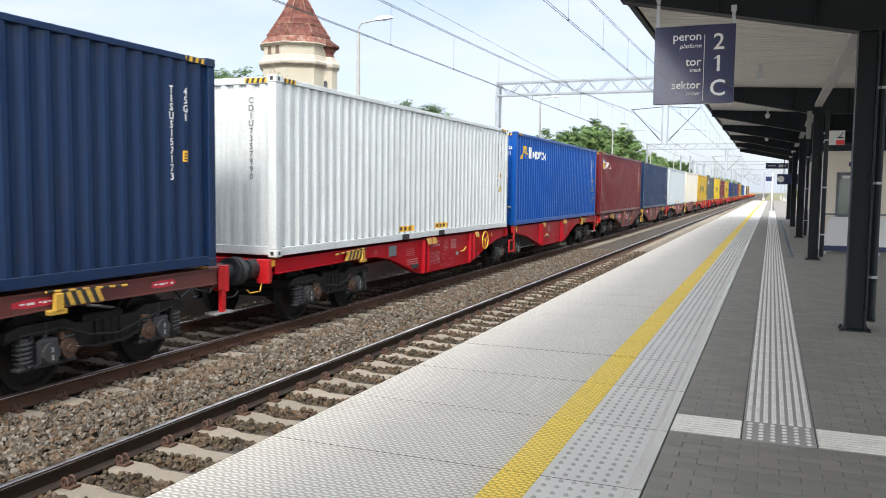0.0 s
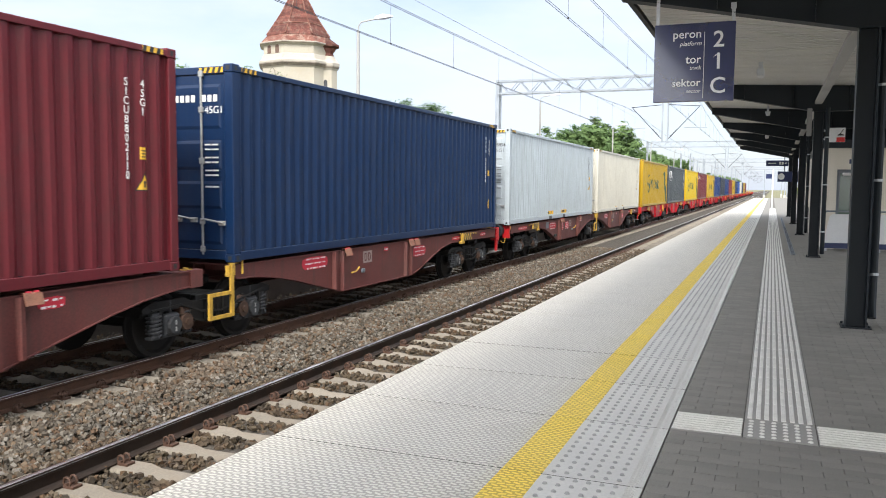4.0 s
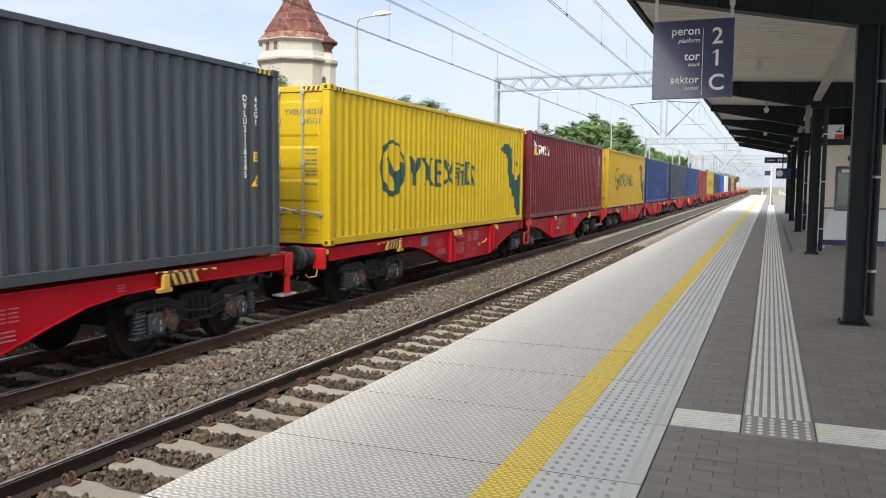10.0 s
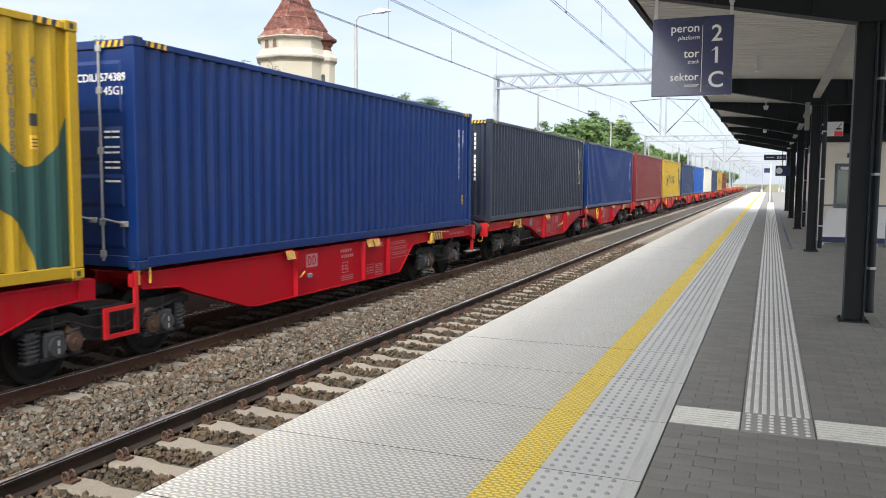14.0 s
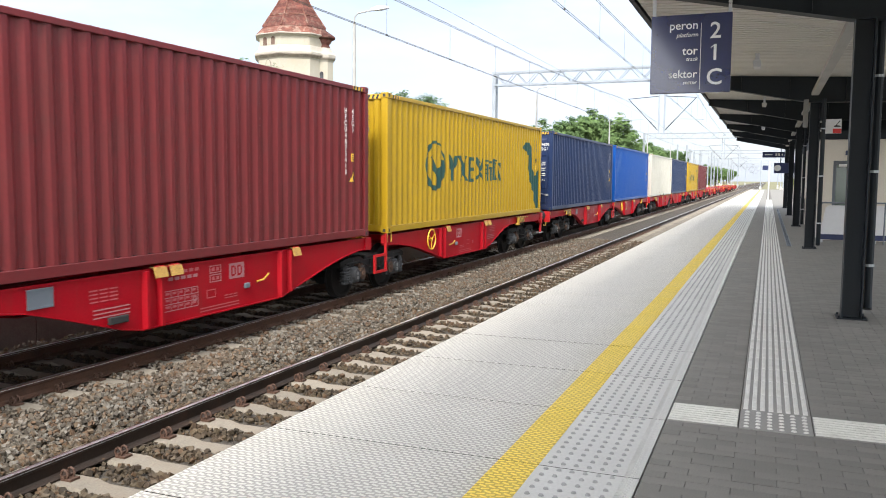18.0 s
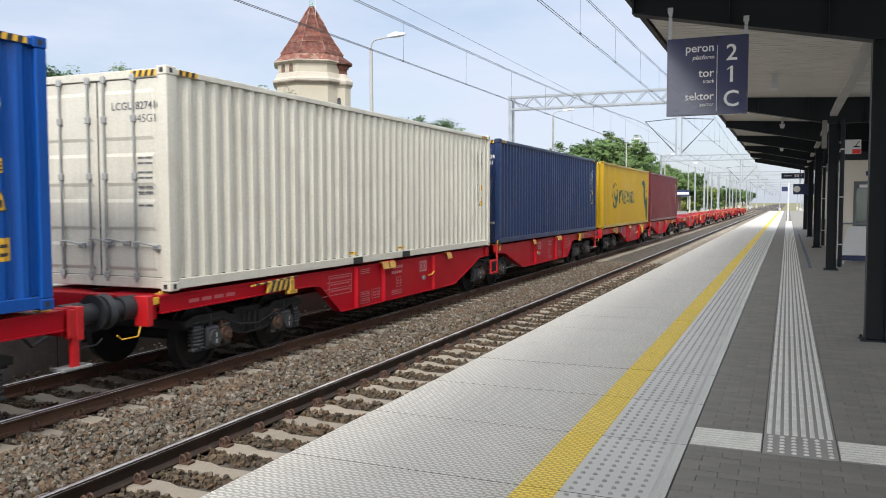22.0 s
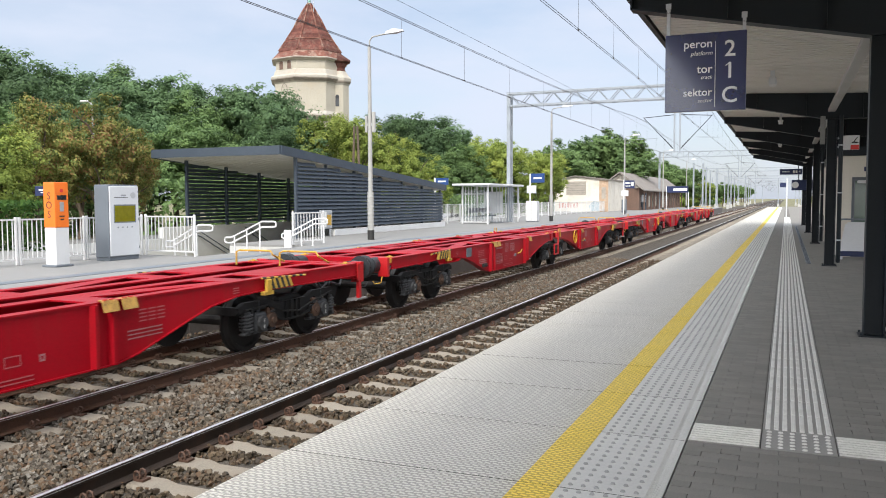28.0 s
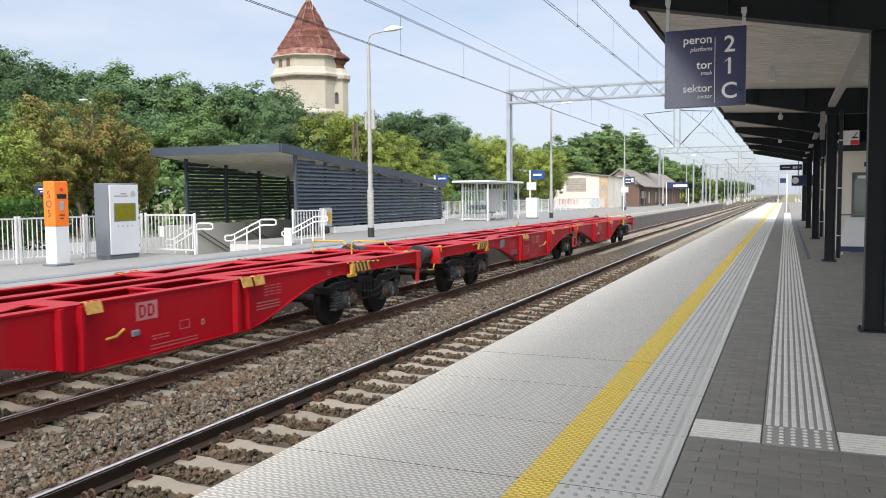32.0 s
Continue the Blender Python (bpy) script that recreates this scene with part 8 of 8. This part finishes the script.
def clip_mesh():
    """A spring clip: a bar bent into an upright loop beside the rail's foot."""
    g = Geo()
    for dy in (-0.035, 0.035):
        g.tube([(0.05 + 0.038 * math.cos(a), dy, 0.048 + 0.042 * math.sin(a)) for a in [i * math.pi / 4 for i in range(8)]], 0.011, 5, closed=True)
    g.cyl((0.05, -0.05, 0.03), (0.05, 0.05, 0.03), 0.014, 5)
    g.box(0.02, 0.13, -0.05, 0.05, 0.0, 0.02)
    return g.mesh("clip", [CLIP])


SLEEPER_ME, CLIP_ME = sleeper_mesh(), clip_mesh()
for track_x, side in ((TRAIN_X, "beside the far platform"), (NEAR_X, "beside the near platform")):
    track = thing("track", "railway track of rusty rails on concrete sleepers " + side, "track", at=pose(track_x, 0, RAIL_Z), group="railway tracks", kind="structure")
    for s in (-1, 1):
        g = Geo()
        g.prism([(x + s * 0.7535, z) for x, z in rail_profile()], 1, -40, 900)
        dark = RAIL_DARK if track_x == NEAR_X else RAIL_RUST
        rail = part("rail", g, dark, track, "rusty steel rail with a polished top")
        g = Geo()
        crown = [(0.0, 0.0025), (0.018, 0.0015), (0.028, -0.002), (0.0345, -0.008), (0.0372, -0.016)]
        g.prism([(s * 0.7535 - x, z) for x, z in crown[::-1]] + [(s * 0.7535 + x, z) for x, z in crown[1:]], 1, -40, 900)
        part("running_surface", g, RAIL_SHINE, rail, "polished running surface")
    for i in range(150):
        y = 1.6 + 0.6 * i + (0.35 if track_x == NEAR_X else 0.0)
        sl = part("sleeper", SLEEPER_ME, SLEEPER, track, at=pose(0, y, -0.178, 0, 0, random.uniform(-0.6, 0.6)))
        if y < 45:
            for s in (-1, 1):
                for e in (-1, 1):
                    part("clip", CLIP_ME, CLIP, sl, at=pose(s * 0.7535 + e * 0.065, 0, 0.002, 0, 0, 0 if e > 0 else 180))
    rest = Geo()
    for i in range(300):
        y = 92 + 0.6 * i
        rest.box(-1.3, 1.3, y - 0.13, y + 0.13, -0.36, -0.18)
    ob = part("far_sleepers", rest, SLEEPER, track, fix=False)
    ob["kind"] = "stuff"

# ---- near platform ----
platform = thing("platform", "near platform of pale slabs, dark pavers and a yellow line", "platform", kind="structure")
g = Geo()
g.box(-2.86, 14, -40, 160, -1.2, -0.10)
part("platform_body", g, CONCRETE, platform)
g = Geo()
g.box(-0.57, 14, -40, 160, -0.10, -0.008)
part("joint_bed", g, JOINT, platform)
g = Geo()
g.box(-2.895, -0.59, -40, 160, -0.10, -0.0035)
part("joint_fill", g, JOINT_DIRT, platform, "black dirt in the slab joints")


def slab_mesh(studs):
    g = Geo()
    half = SLAB / 2 - 0.008
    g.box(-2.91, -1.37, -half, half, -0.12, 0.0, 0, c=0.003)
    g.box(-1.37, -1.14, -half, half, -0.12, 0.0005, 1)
    g.box(-1.14, -0.58, -half, half, -0.12, 0.0, 2, c=0.003)
    if studs:
        for r in range(12):
            for c in range(6):
                x = -1.082 + c * 0.073
                y = -half + 0.045 + r * (2 * half - 0.09) / 11
                g.cyl((x, y, -0.001), (x, y, 0.009), 0.0165, 7, r2=0.011, m=3)
        for r in range(32):
            for c, sl in ((0, 1), (1, -1)):
                x, y = -0.652 + c * 0.034, -half + 0.02 + r * (2 * half - 0.04) / 31
                a = 0.012 * sl
                g.add([(x - 0.013, y - a - 0.005, 0.001), (x + 0.013, y + a - 0.005, 0.001), (x + 0.013, y + a + 0.005, 0.001), (x - 0.013, y - a + 0.005, 0.001),
                       (x - 0.011, y - a, 0.006), (x + 0.011, y + a, 0.006)], [(0, 1, 5, 4), (2, 3, 4, 5), (1, 2, 5), (3, 0, 4)], 2)
    return g.mesh("slab", [CONCRETE_SLAB, YELLOW_LINE, STUD, STUD_TOP], fix=False)


slab_near, slab_far = slab_mesh(True), slab_mesh(False)
for i in range(-39, 130):
    y = 5.48 + SLAB * (i + 0.5)
    part("slab", slab_near if 1 < y < 48 else slab_far, [], platform, at=pose(0, y, random.uniform(-0.002, 0.002), 0, 0, random.uniform(-0.05, 0.05)))


def tile_top(g, x0, x1, y0, y1, z, c=0.0025, m=0):
    g.add([(x0, y0, z - 0.05), (x1, y0, z - 0.05), (x1, y1, z - 0.05), (x0, y1, z - 0.05), (x0, y0, z - c), (x1, y0, z - c), (x1, y1, z - c), (x0, y1, z - c),
           (x0 + c, y0 + c, z), (x1 - c, y0 + c, z), (x1 - c, y1 - c, z), (x0 + c, y1 - c, z)],
          [(0, 1, 5, 4), (1, 2, 6, 5), (2, 3, 7, 6), (3, 0, 4, 7), (4, 5, 9, 8), (5, 6, 10, 9), (6, 7, 11, 10), (7, 4, 8, 11), (8, 9, 10, 11)], m)


PW, PL = 0.225, 0.10
g = Geo()
tile_top(g, -PW / 2 + 0.0015, PW / 2 - 0.0015, -PL / 2 + 0.0006, PL / 2 - 0.0006, 0.0, c=0.0015)
PAVER_ME = g.mesh("paver", [PAVER], fix=False)
field = Geo()


def pave(x0, x1, y0, y1, single):
    cols, rows = round((x1 - x0) / PW), round((y1 - y0) / PL)
    for r in range(rows):
        for c in range(-1, cols + 1):
            y, x = y0 + (r + 0.5) * PL, x0 + (c + 0.5) * PW + (PW / 2 if r % 2 else 0)
            a, b = max(x - PW / 2, x0), min(x + PW / 2, x1)
            if b - a < 0.03:
                continue
            if single and b - a > PW - 0.01:
                part("paver", PAVER_ME, PAVER, platform, at=pose(x, y, random.uniform(-0.002, 0.001), 0, 0, random.uniform(-0.3, 0.3)))
            else:
                tile_top(field, a + 0.002, b - 0.002, y - PL / 2 + 0.0008, y + PL / 2 - 0.0008, random.uniform(-0.0015, 0.0005), c=0.0015)


pave(-0.572, 1.34, 3.48, 5.48, True)
pave(-0.572, -0.122, 5.95, 11.95, True)
pave(-0.572, 1.34, -0.52, 3.48, False)
pave(1.34, 4.265, -0.52, 5.48, False)
pave(-0.572, -0.122, 11.95, 45.95, False)
pave(0.335, 4.385, 5.95, 24.95, False)
ob = part("paving_field", field, PAVER_FIELD, platform, fix=False)
ob["kind"] = "stuff"
g = Geo()
g.box(0.335, 14, 24.96, 160, -0.06, -0.001)
g.box(4.39, 14, -40, 24.95, -0.06, -0.001)
g.box(-0.572, -0.122, 45.96, 160, -0.06, -0.001)
g.box(-0.572, 4.38, -40, -0.53, -0.06, -0.001)
part("far_paving", g, PAVER_FAR, platform)


def guide_mesh(kind):
    g = Geo()
    h = 0.2235
    tile_top(g, -h, h, -h, h, 0.0)
    if kind == "ribs":
        for i in range(8):
            x = -0.192 + i * 0.0549
            g.add([(x - 0.016, -h + 0.004, 0), (x + 0.016, -h + 0.004, 0), (x + 0.016, h - 0.004, 0), (x - 0.016, h - 0.004, 0),
                   (x - 0.011, -h + 0.008, 0.007), (x + 0.011, -h + 0.008, 0.007), (x + 0.011, h - 0.008, 0.007), (x - 0.011, h - 0.008, 0.007)],
                  [(0, 1, 5, 4), (1, 2, 6, 5), (2, 3, 7, 6), (3, 0, 4, 7), (4, 5, 6, 7)], 1)
    else:
        for i in range(6):
            for j in range(6):
                x, y = -0.18 + i * 0.072, -0.18 + j * 0.072
                g.cyl((x, y, -0.001), (x, y, 0.007), 0.019, 8, r2=0.012, m=1)
    return g.mesh("guide_tile", [GUIDE, GUIDE_RIB], fix=False)


RIBS, DOTS = guide_mesh("ribs"), guide_mesh("dots")
for i in range(150):
    part("guide_tile", RIBS, GUIDE, platform, at=pose(0.1065, 6.175 + 0.45 * i, random.uniform(0.0, 0.002)))
part("guide_tile", DOTS, GUIDE, platform, at=pose(0.1065, 5.715, 0.001))
for x in [-0.347] + [0.56 + 0.45 * i for i in range(9)]:
    part("guide_tile", RIBS, GUIDE, platform, at=pose(x, 5.715, 0.001, 0, 0, 90))
g = Geo()
for i in range(56):
    y = 21.6 + i * 0.5
    g.box(0.48, 0.60, y, y + 0.495, -0.01, 0.004)
    for k in range(12):
        g.box(0.495, 0.585, y + 0.012 + k * 0.04, y + 0.03 + k * 0.04, 0.003, 0.007)
ob = part("channel_drain", g, BOX_DARK, platform, "grey grated channel drain")

# ---- canopy over the near platform ----
BEAMS = [-10.6, 0.0, 10.53, 21.1, 27.3, 33.4, 39.5, 45.6, 51.7]
COLUMNS = [-10.6, 0.0, 10.53, 21.1, 31.2, 40.9, 51.7]


def soffit_z(x):
    return 4.09 - 0.046 * x


canopy = thing("platform_canopy", "station canopy of anthracite steel beams with an off-white ribbed soffit", "canopy", kind="structure")
for y in BEAMS:
    g = Geo()
    pts = [(-1.85, 3.96), (0.85, 3.43), (2.6, 3.42), (6.2, 3.42), (6.2, soffit_z(6.2) - 0.01), (-1.85, soffit_z(-1.85) - 0.01)]
    g.prism(pts, 1, y - 0.012, y + 0.012)
    for a, b in ((pts[0], pts[1]), (pts[1], pts[3])):
        g.prism([a, b, (b[0], b[1] + 0.02), (a[0], a[1] + 0.02)], 1, y - 0.11, y + 0.11)
    g.prism([(-1.85, 3.96), (-1.83, 3.96), (-1.83, 4.16), (-1.85, 4.16)], 1, y - 0.11, y + 0.11)
    for x in (-0.7, 0.4, 1.6):
        z0 = 3.96 - (x + 1.85) * 0.1963 if x < 0.85 else 3.42
        g.box(x - 0.006, x + 0.006, y - 0.1, y + 0.1, z0 + 0.02, soffit_z(x) - 0.012)
    part("beam", g, DARK_STEEL, canopy, "anthracite tapered steel beam")
for y in COLUMNS:
    g = Geo()
    g.box(0.85, 0.868, y - 0.11, y + 0.11, 0.012, 3.43)
    g.box(1.052, 1.07, y - 0.11, y + 0.11, 0.012, 3.43)
    g.box(0.868, 1.052, y - 0.007, y + 0.007, 0.012, 3.43)
    g.box(0.80, 1.12, y - 0.16, y + 0.16, 0.0, 0.014)
    for sx in (0.825, 1.095):
        for sy in (-0.13, 0.13):
            g.cyl((sx, y + sy, 0.014), (sx, y + sy, 0.04), 0.014, 6)
    part("column", g, DARK_STEEL, canopy, "anthracite H-section steel column")
for y in (10.53, 21.1, 31.2, 40.9):
    g = Geo()
    g.tube([(1.14, y - 0.16, 3.5), (1.14, y - 0.16, 0.25), (1.14, y - 0.10, 0.1)] if y > 12 else [(1.14, y + 0.16, 3.5), (1.14, y + 0.16, 0.25), (1.14, y + 0.10, 0.1)], 0.05, 10)
    pipe = part("downpipe", g, DARK_STEEL, canopy, smooth=True)
    for z in (0.6, 1.7, 2.8):
        g = Geo()
        yy = y - 0.16 if y > 12 else y + 0.16
        g.cyl((1.14, yy, z), (1.14, yy, z + 0.03), 0.058, 10)
        part("pipe_bracket", g, GALV, pipe)
g = Geo()
rows = []
y = -14.0
while y < 52.2:
    for dy, dz in ((0.0, 0.0), (0.13, 0.0), (0.145, 0.022), (0.185, 0.022)):
        rows.append([(x, y + dy, soffit_z(x) + dz) for x in (-1.85, 6.2)])
    y += 0.20
g.strip(rows)
g.add([(-1.85, -14, 4.24), (6.2, -14, 3.87), (6.2, 52.2, 3.87), (-1.85, 52.2, 4.24)], [(0, 1, 2, 3)])
solid("ceiling", g, SOFFIT, "off-white ribbed sheet soffit under the canopy roof", kind="structure", fix=False)
g = Geo()
g.prism([(-1.95, 4.15), (-1.88, 4.15), (-1.88, 4.25), (6.3, 3.88), (6.3, 3.98), (-1.95, 4.34)], 1, -14.1, 52.3)
part("roof", g, DARK_STEEL, canopy, "anthracite roof edge flashing")
for i in range(4):
    g = Geo()
    y = 17.2 + i * 10.3
    g.box(-0.36, -0.22, y - 0.2, y + 0.2, 3.80, 3.93, c=0.02)
    g.box(-0.33, -0.25, y - 0.15, y + 0.15, 3.93, 4.06)
    fitting = solid("ceiling_light", g, BOX_GREY, "grey box-shaped luminaire under the soffit, unlit", "lamp", group="canopy lamps")
    part("diffuser", Geo().box(-0.345, -0.235, y - 0.18, y + 0.18, 3.785, 3.799), WHITE_STEEL, fitting)
for y in (26.4, 36.0):
    cam_case = thing("dome_lamp", "small white bulkhead fitting under the soffit", "lamp", at=pose(-0.2, y, 3.86), group="small fittings")
    part("bracket", Geo().box(-0.03, 0.03, -0.03, 0.03, 0.05, 0.26), BOX_GREY, cam_case)
    part("bowl", Geo().cyl((0, 0, -0.06), (0, 0, 0.06), 0.05, 10, r2=0.08), WHITE_STEEL, cam_case, smooth=True)

# hanging platform sign
sign = thing("platform_sign", "glossy dark blue hanging sign with white platform, track and sector lettering", "sign", at=pose(-0.94, 10.44, 2.66))
part("board", Geo().box(-0.47, 0.47, -0.035, 0.035, 0, 0.94, c=0.006), SIGN_BLUE, sign)
part("divider", Geo().box(0.115, 0.121, -0.040, -0.0365, 0.04, 0.83), TEXT_WHITE, sign)
for x in (-0.44, 0.44):
    z = 3.96 - (x - 0.94 + 1.85) * 0.1963 - 2.66
    h = part("hanger", Geo().box(x - 0.02, x + 0.02, -0.02, 0.02, 0.94, z + 0.10), BOX_GREY, sign, "pale grey hanger bar")
    part("hanger_plate", Geo().box(x - 0.032, x + 0.032, -0.030, -0.022, z + 0.05, z + 0.12), BOX_GREY, h)
face = pose(0, -0.0385, 0, 90, 0, 0)
for text, size, x, z, slant in (("peron", 0.125, 0.085, 0.765, 0), ("platform", 0.066, 0.085, 0.672, 0.25), ("tor", 0.125, 0.085, 0.46, 0), ("track", 0.058, 0.085, 0.385, 0.25),
                                ("sektor", 0.115, 0.085, 0.185, 0), ("sector", 0.058, 0.085, 0.105, 0.25)):
    lettering(text, size * 1.12, TEXT_WHITE, sign, face @ pose(x, z, 0), align="RIGHT", slant=slant, bold=0.0015 if not slant else 0)
for text, z in (("2", 0.645), ("1", 0.385), ("C", 0.095)):
    lettering(text, 0.27, TEXT_WHITE, sign, face @ pose(0.285, z, 0), align="CENTER", bold=0.003)

part("digit_flag", Geo().prism([(0.265, 0.545), (0.285, 0.575), (0.245, 0.545), (0.225, 0.52)], 1, -0.0400, -0.0375), TEXT_WHITE, sign)
part("gutter", Geo().box(0.86, 1.02, 10.7, 52.0, 3.60, 3.68, c=0.01), CONCRETE, canopy, "grey gutter channel")

# signs and fittings along the columns
s2 = thing("safety_sign", "white pictogram sign with a red lower band on the column", "sign", at=pose(1.34, 20.93, 2.70))
part("panel", Geo().box(-0.18, 0.18, -0.01, 0.01, 0, 0.33, c=0.003), WHITE_STEEL, s2)
part("red_band", Geo().box(-0.0, 0.175, -0.014, -0.0105, 0.005, 0.11), RED_SIGN, s2)
part("pictogram", Geo().prism([(0.02, 0.15), (0.16, 0.15), (0.16, 0.17), (0.08, 0.19), (0.15, 0.29), (0.13, 0.29), (0.06, 0.19), (0.02, 0.17)], 1, -0.014, -0.0105), MARK_BLACK, s2)
part("arm", Geo().box(-0.27, -0.18, -0.02, 0.02, 0.05, 0.09).box(-0.27, -0.18, -0.02, 0.02, 0.25, 0.29), GALV, s2)
solid("cable_cover", Geo().box(0.70, 0.81, 20.98, 21.06, 2.85, 3.5, c=0.01), PALE_CONCRETE, "pale narrow cable cover on the steel column", "cover")
info = thing("direction_sign", "slim black hanging direction sign with small white pictograms", "sign", at=pose(0.18, 40.75, 2.67))
part("board", Geo().box(-0.48, 0.48, -0.05, 0.05, 0, 0.26, c=0.01), SIGN_BACK, info)
part("pictogram_row", Geo().box(0.08, 0.16, -0.056, -0.0505, 0.07, 0.19).box(0.19, 0.27, -0.056, -0.0505, 0.07, 0.19).box(-0.38, -0.05, -0.056, -0.0505, 0.11, 0.15).prism([(0.33, 0.13), (0.39, 0.18), (0.39, 0.08)], 1, -0.056, -0.0505), MARK_WHITE, info)
clock = thing("info_board", "dark blue information board with a white round mark", "sign", at=pose(0.95, 47.0, 2.0))
part("board", Geo().box(-0.7, 0.8, -0.05, 0.05, 0, 0.55, c=0.01), SIGN_BACK, clock)
part("round_mark", Geo().cyl((-0.52, -0.051, 0.28), (-0.52, -0.058, 0.28), 0.17, 18), MARK_WHITE, clock)
part("hanger", Geo().box(-0.4, -0.36, -0.02, 0.02, 0.55, 1.5).box(0.4, 0.44, -0.02, 0.02, 0.55, 1.5), DARK_STEEL, clock)
post = thing("white_post", "tall white sign post with a small black plate", "post", at=pose(0.03, 58, 0), group="platform posts")
part("pole", Geo().box(-0.045, 0.045, -0.04, 0.04, 0, 2.9, c=0.01), BOX_GREY, post)
part("plate", Geo().box(-0.42, -0.06, -0.02, 0.02, 2.3, 2.6), SIGN_BACK, post)

# lift and stair house under the canopy
house = thing("lift_house", "cream rendered lift house under the canopy with a glazed door", "building", kind="structure", at=pose(0, 0, 0))
g = Geo()
g.box(1.30, 1.62, 24.4, 24.7, 0, 2.72)
g.box(2.35, 5.8, 24.4, 24.7, 0, 2.72)
g.box(1.62, 2.35, 24.4, 24.7, 2.15, 2.72)
g.box(1.30, 1.6, 24.7, 39.5, 0, 2.72)
g.box(5.5, 5.8, 24.7, 39.5, 0, 2.72)
g.box(1.6, 5.5, 39.2, 39.5, 0, 2.72)
g.box(1.6, 5.5, 24.7, 39.2, 2.52, 2.72)
part("wall", g, CREAM_WALL, house)
part("fascia", Geo().box(1.24, 5.86, 24.32, 39.58, 2.724, 2.95, c=0.01), DARK_STEEL, house, "anthracite roof fascia")
door = part("door", Geo().box(1.62, 1.70, 24.5, 24.56, 0.0, 2.15).box(2.27, 2.35, 24.5, 24.56, 0, 2.15).box(1.70, 2.27, 24.5, 24.56, 2.05, 2.15).box(1.70, 2.27, 24.5, 24.56, 0.0, 0.25), BOX_DARK, house, "grey metal door frame")
part("pane", Geo().box(1.70, 2.27, 24.52, 24.535, 0.25, 2.05), surface("greenish door glass", (0.10, 0.14, 0.12), rough=0.1, var=0.1, gloss=0.7), door)
part("plaque", Geo().box(1.9, 2.25, 24.37, 24.398, 2.3, 2.42), SIGN_BACK, house)
part("wall_lamp", Geo().box(1.75, 2.25, 24.30, 24.396, 1.98, 2.06, c=0.01), WHITE_STEEL, house, "white tube lamp, unlit")
wallp = thing("barrier_panel", "low pale barrier panel with a blue base strip", "barrier", at=pose(1.30, 23.4, 0))
part("panel", Geo().prism([(0.0, 0.22), (2.6, 0.22), (2.6, 0.97), (0.2, 0.97), (0.12, 0.9)], 1, -0.03, 0.03), WHITE_STEEL, wallp)
part("base_strip", Geo().box(0, 2.6, -0.035, 0.035, 0.08, 0.215), SIGN_BACK, wallp)
for x in (0.05, 1.3, 2.55):
    part("foot", Geo().box(x - 0.03, x + 0.03, -0.025, 0.025, 0, 0.078), GALV, wallp)
rail_ = thing("stair_handrail", "dark steel handrail with a bent end by the stair house", "railing", at=pose(1.25, 22.9, 0))
part("top_bar", Geo().tube([(0, 0, 0.55), (0.02, 0, 1.0), (0.06, 0, 1.05), (0.12, 0.1, 1.05), (1.6, 0.2, 1.05)], 0.022, 8), BOX_DARK, rail_, smooth=True)
for x in (0.03, 0.8, 1.5):
    part("post", Geo().cyl((x, 0.1 if x > 0.1 else 0, 0), (x, 0.1 if x > 0.1 else 0, 1.03), 0.018, 8), BOX_DARK, rail_)
for i in range(3):
    pl = solid("plinth_block", Geo().box(1.15, 1.5, 33.0 + i * 4.2, 33.6 + i * 4.2, 0, 0.95, c=0.02), PALE_CONCRETE, "pale concrete plinth block beside the columns", "plinth", group="plinths")


# ---- what moves ----
# metres run by the train at each full second
RUN = [0.0, 10.06, 20.24, 30.56, 40.99, 51.53, 62.18, 72.92, 83.74, 94.63, 105.60, 116.63, 127.73, 138.93, 150.24, 161.67, 173.23, 184.90, 196.70, 208.57, 220.49, 232.46, 244.48, 256.57, 268.71, 280.94, 293.29,
       305.75, 318.33, 331.01, 343.76, 356.56, 369.39]


def run_at(t):
    return float(np.interp(t, range(len(RUN)), RUN))


def motions():
    """The train rolls past: every wagon and container runs along the far track, and the wheels turn."""
    for ob, y, z in TRAIN:
        walk(ob, [(t, pose(TRAIN_X, y - run, z)) for t, run in enumerate(RUN)])
    step = 0.05
    for e, wheels in WHEELSETS.items():
        lead = wheels[0]
        walk(lead, [(k * step, pose(0, e * 0.9, WHEEL_R, math.degrees(run_at(k * step) / WHEEL_R))) for k in range(int(32 / step) + 1)])
        for ob in wheels[1:]:
            ob.rotation_mode = "QUATERNION"
            keys = ob.animation_data_create()
            keys.action = lead.animation_data.action
            keys.action_slot = lead.animation_data.action_slot


motions()
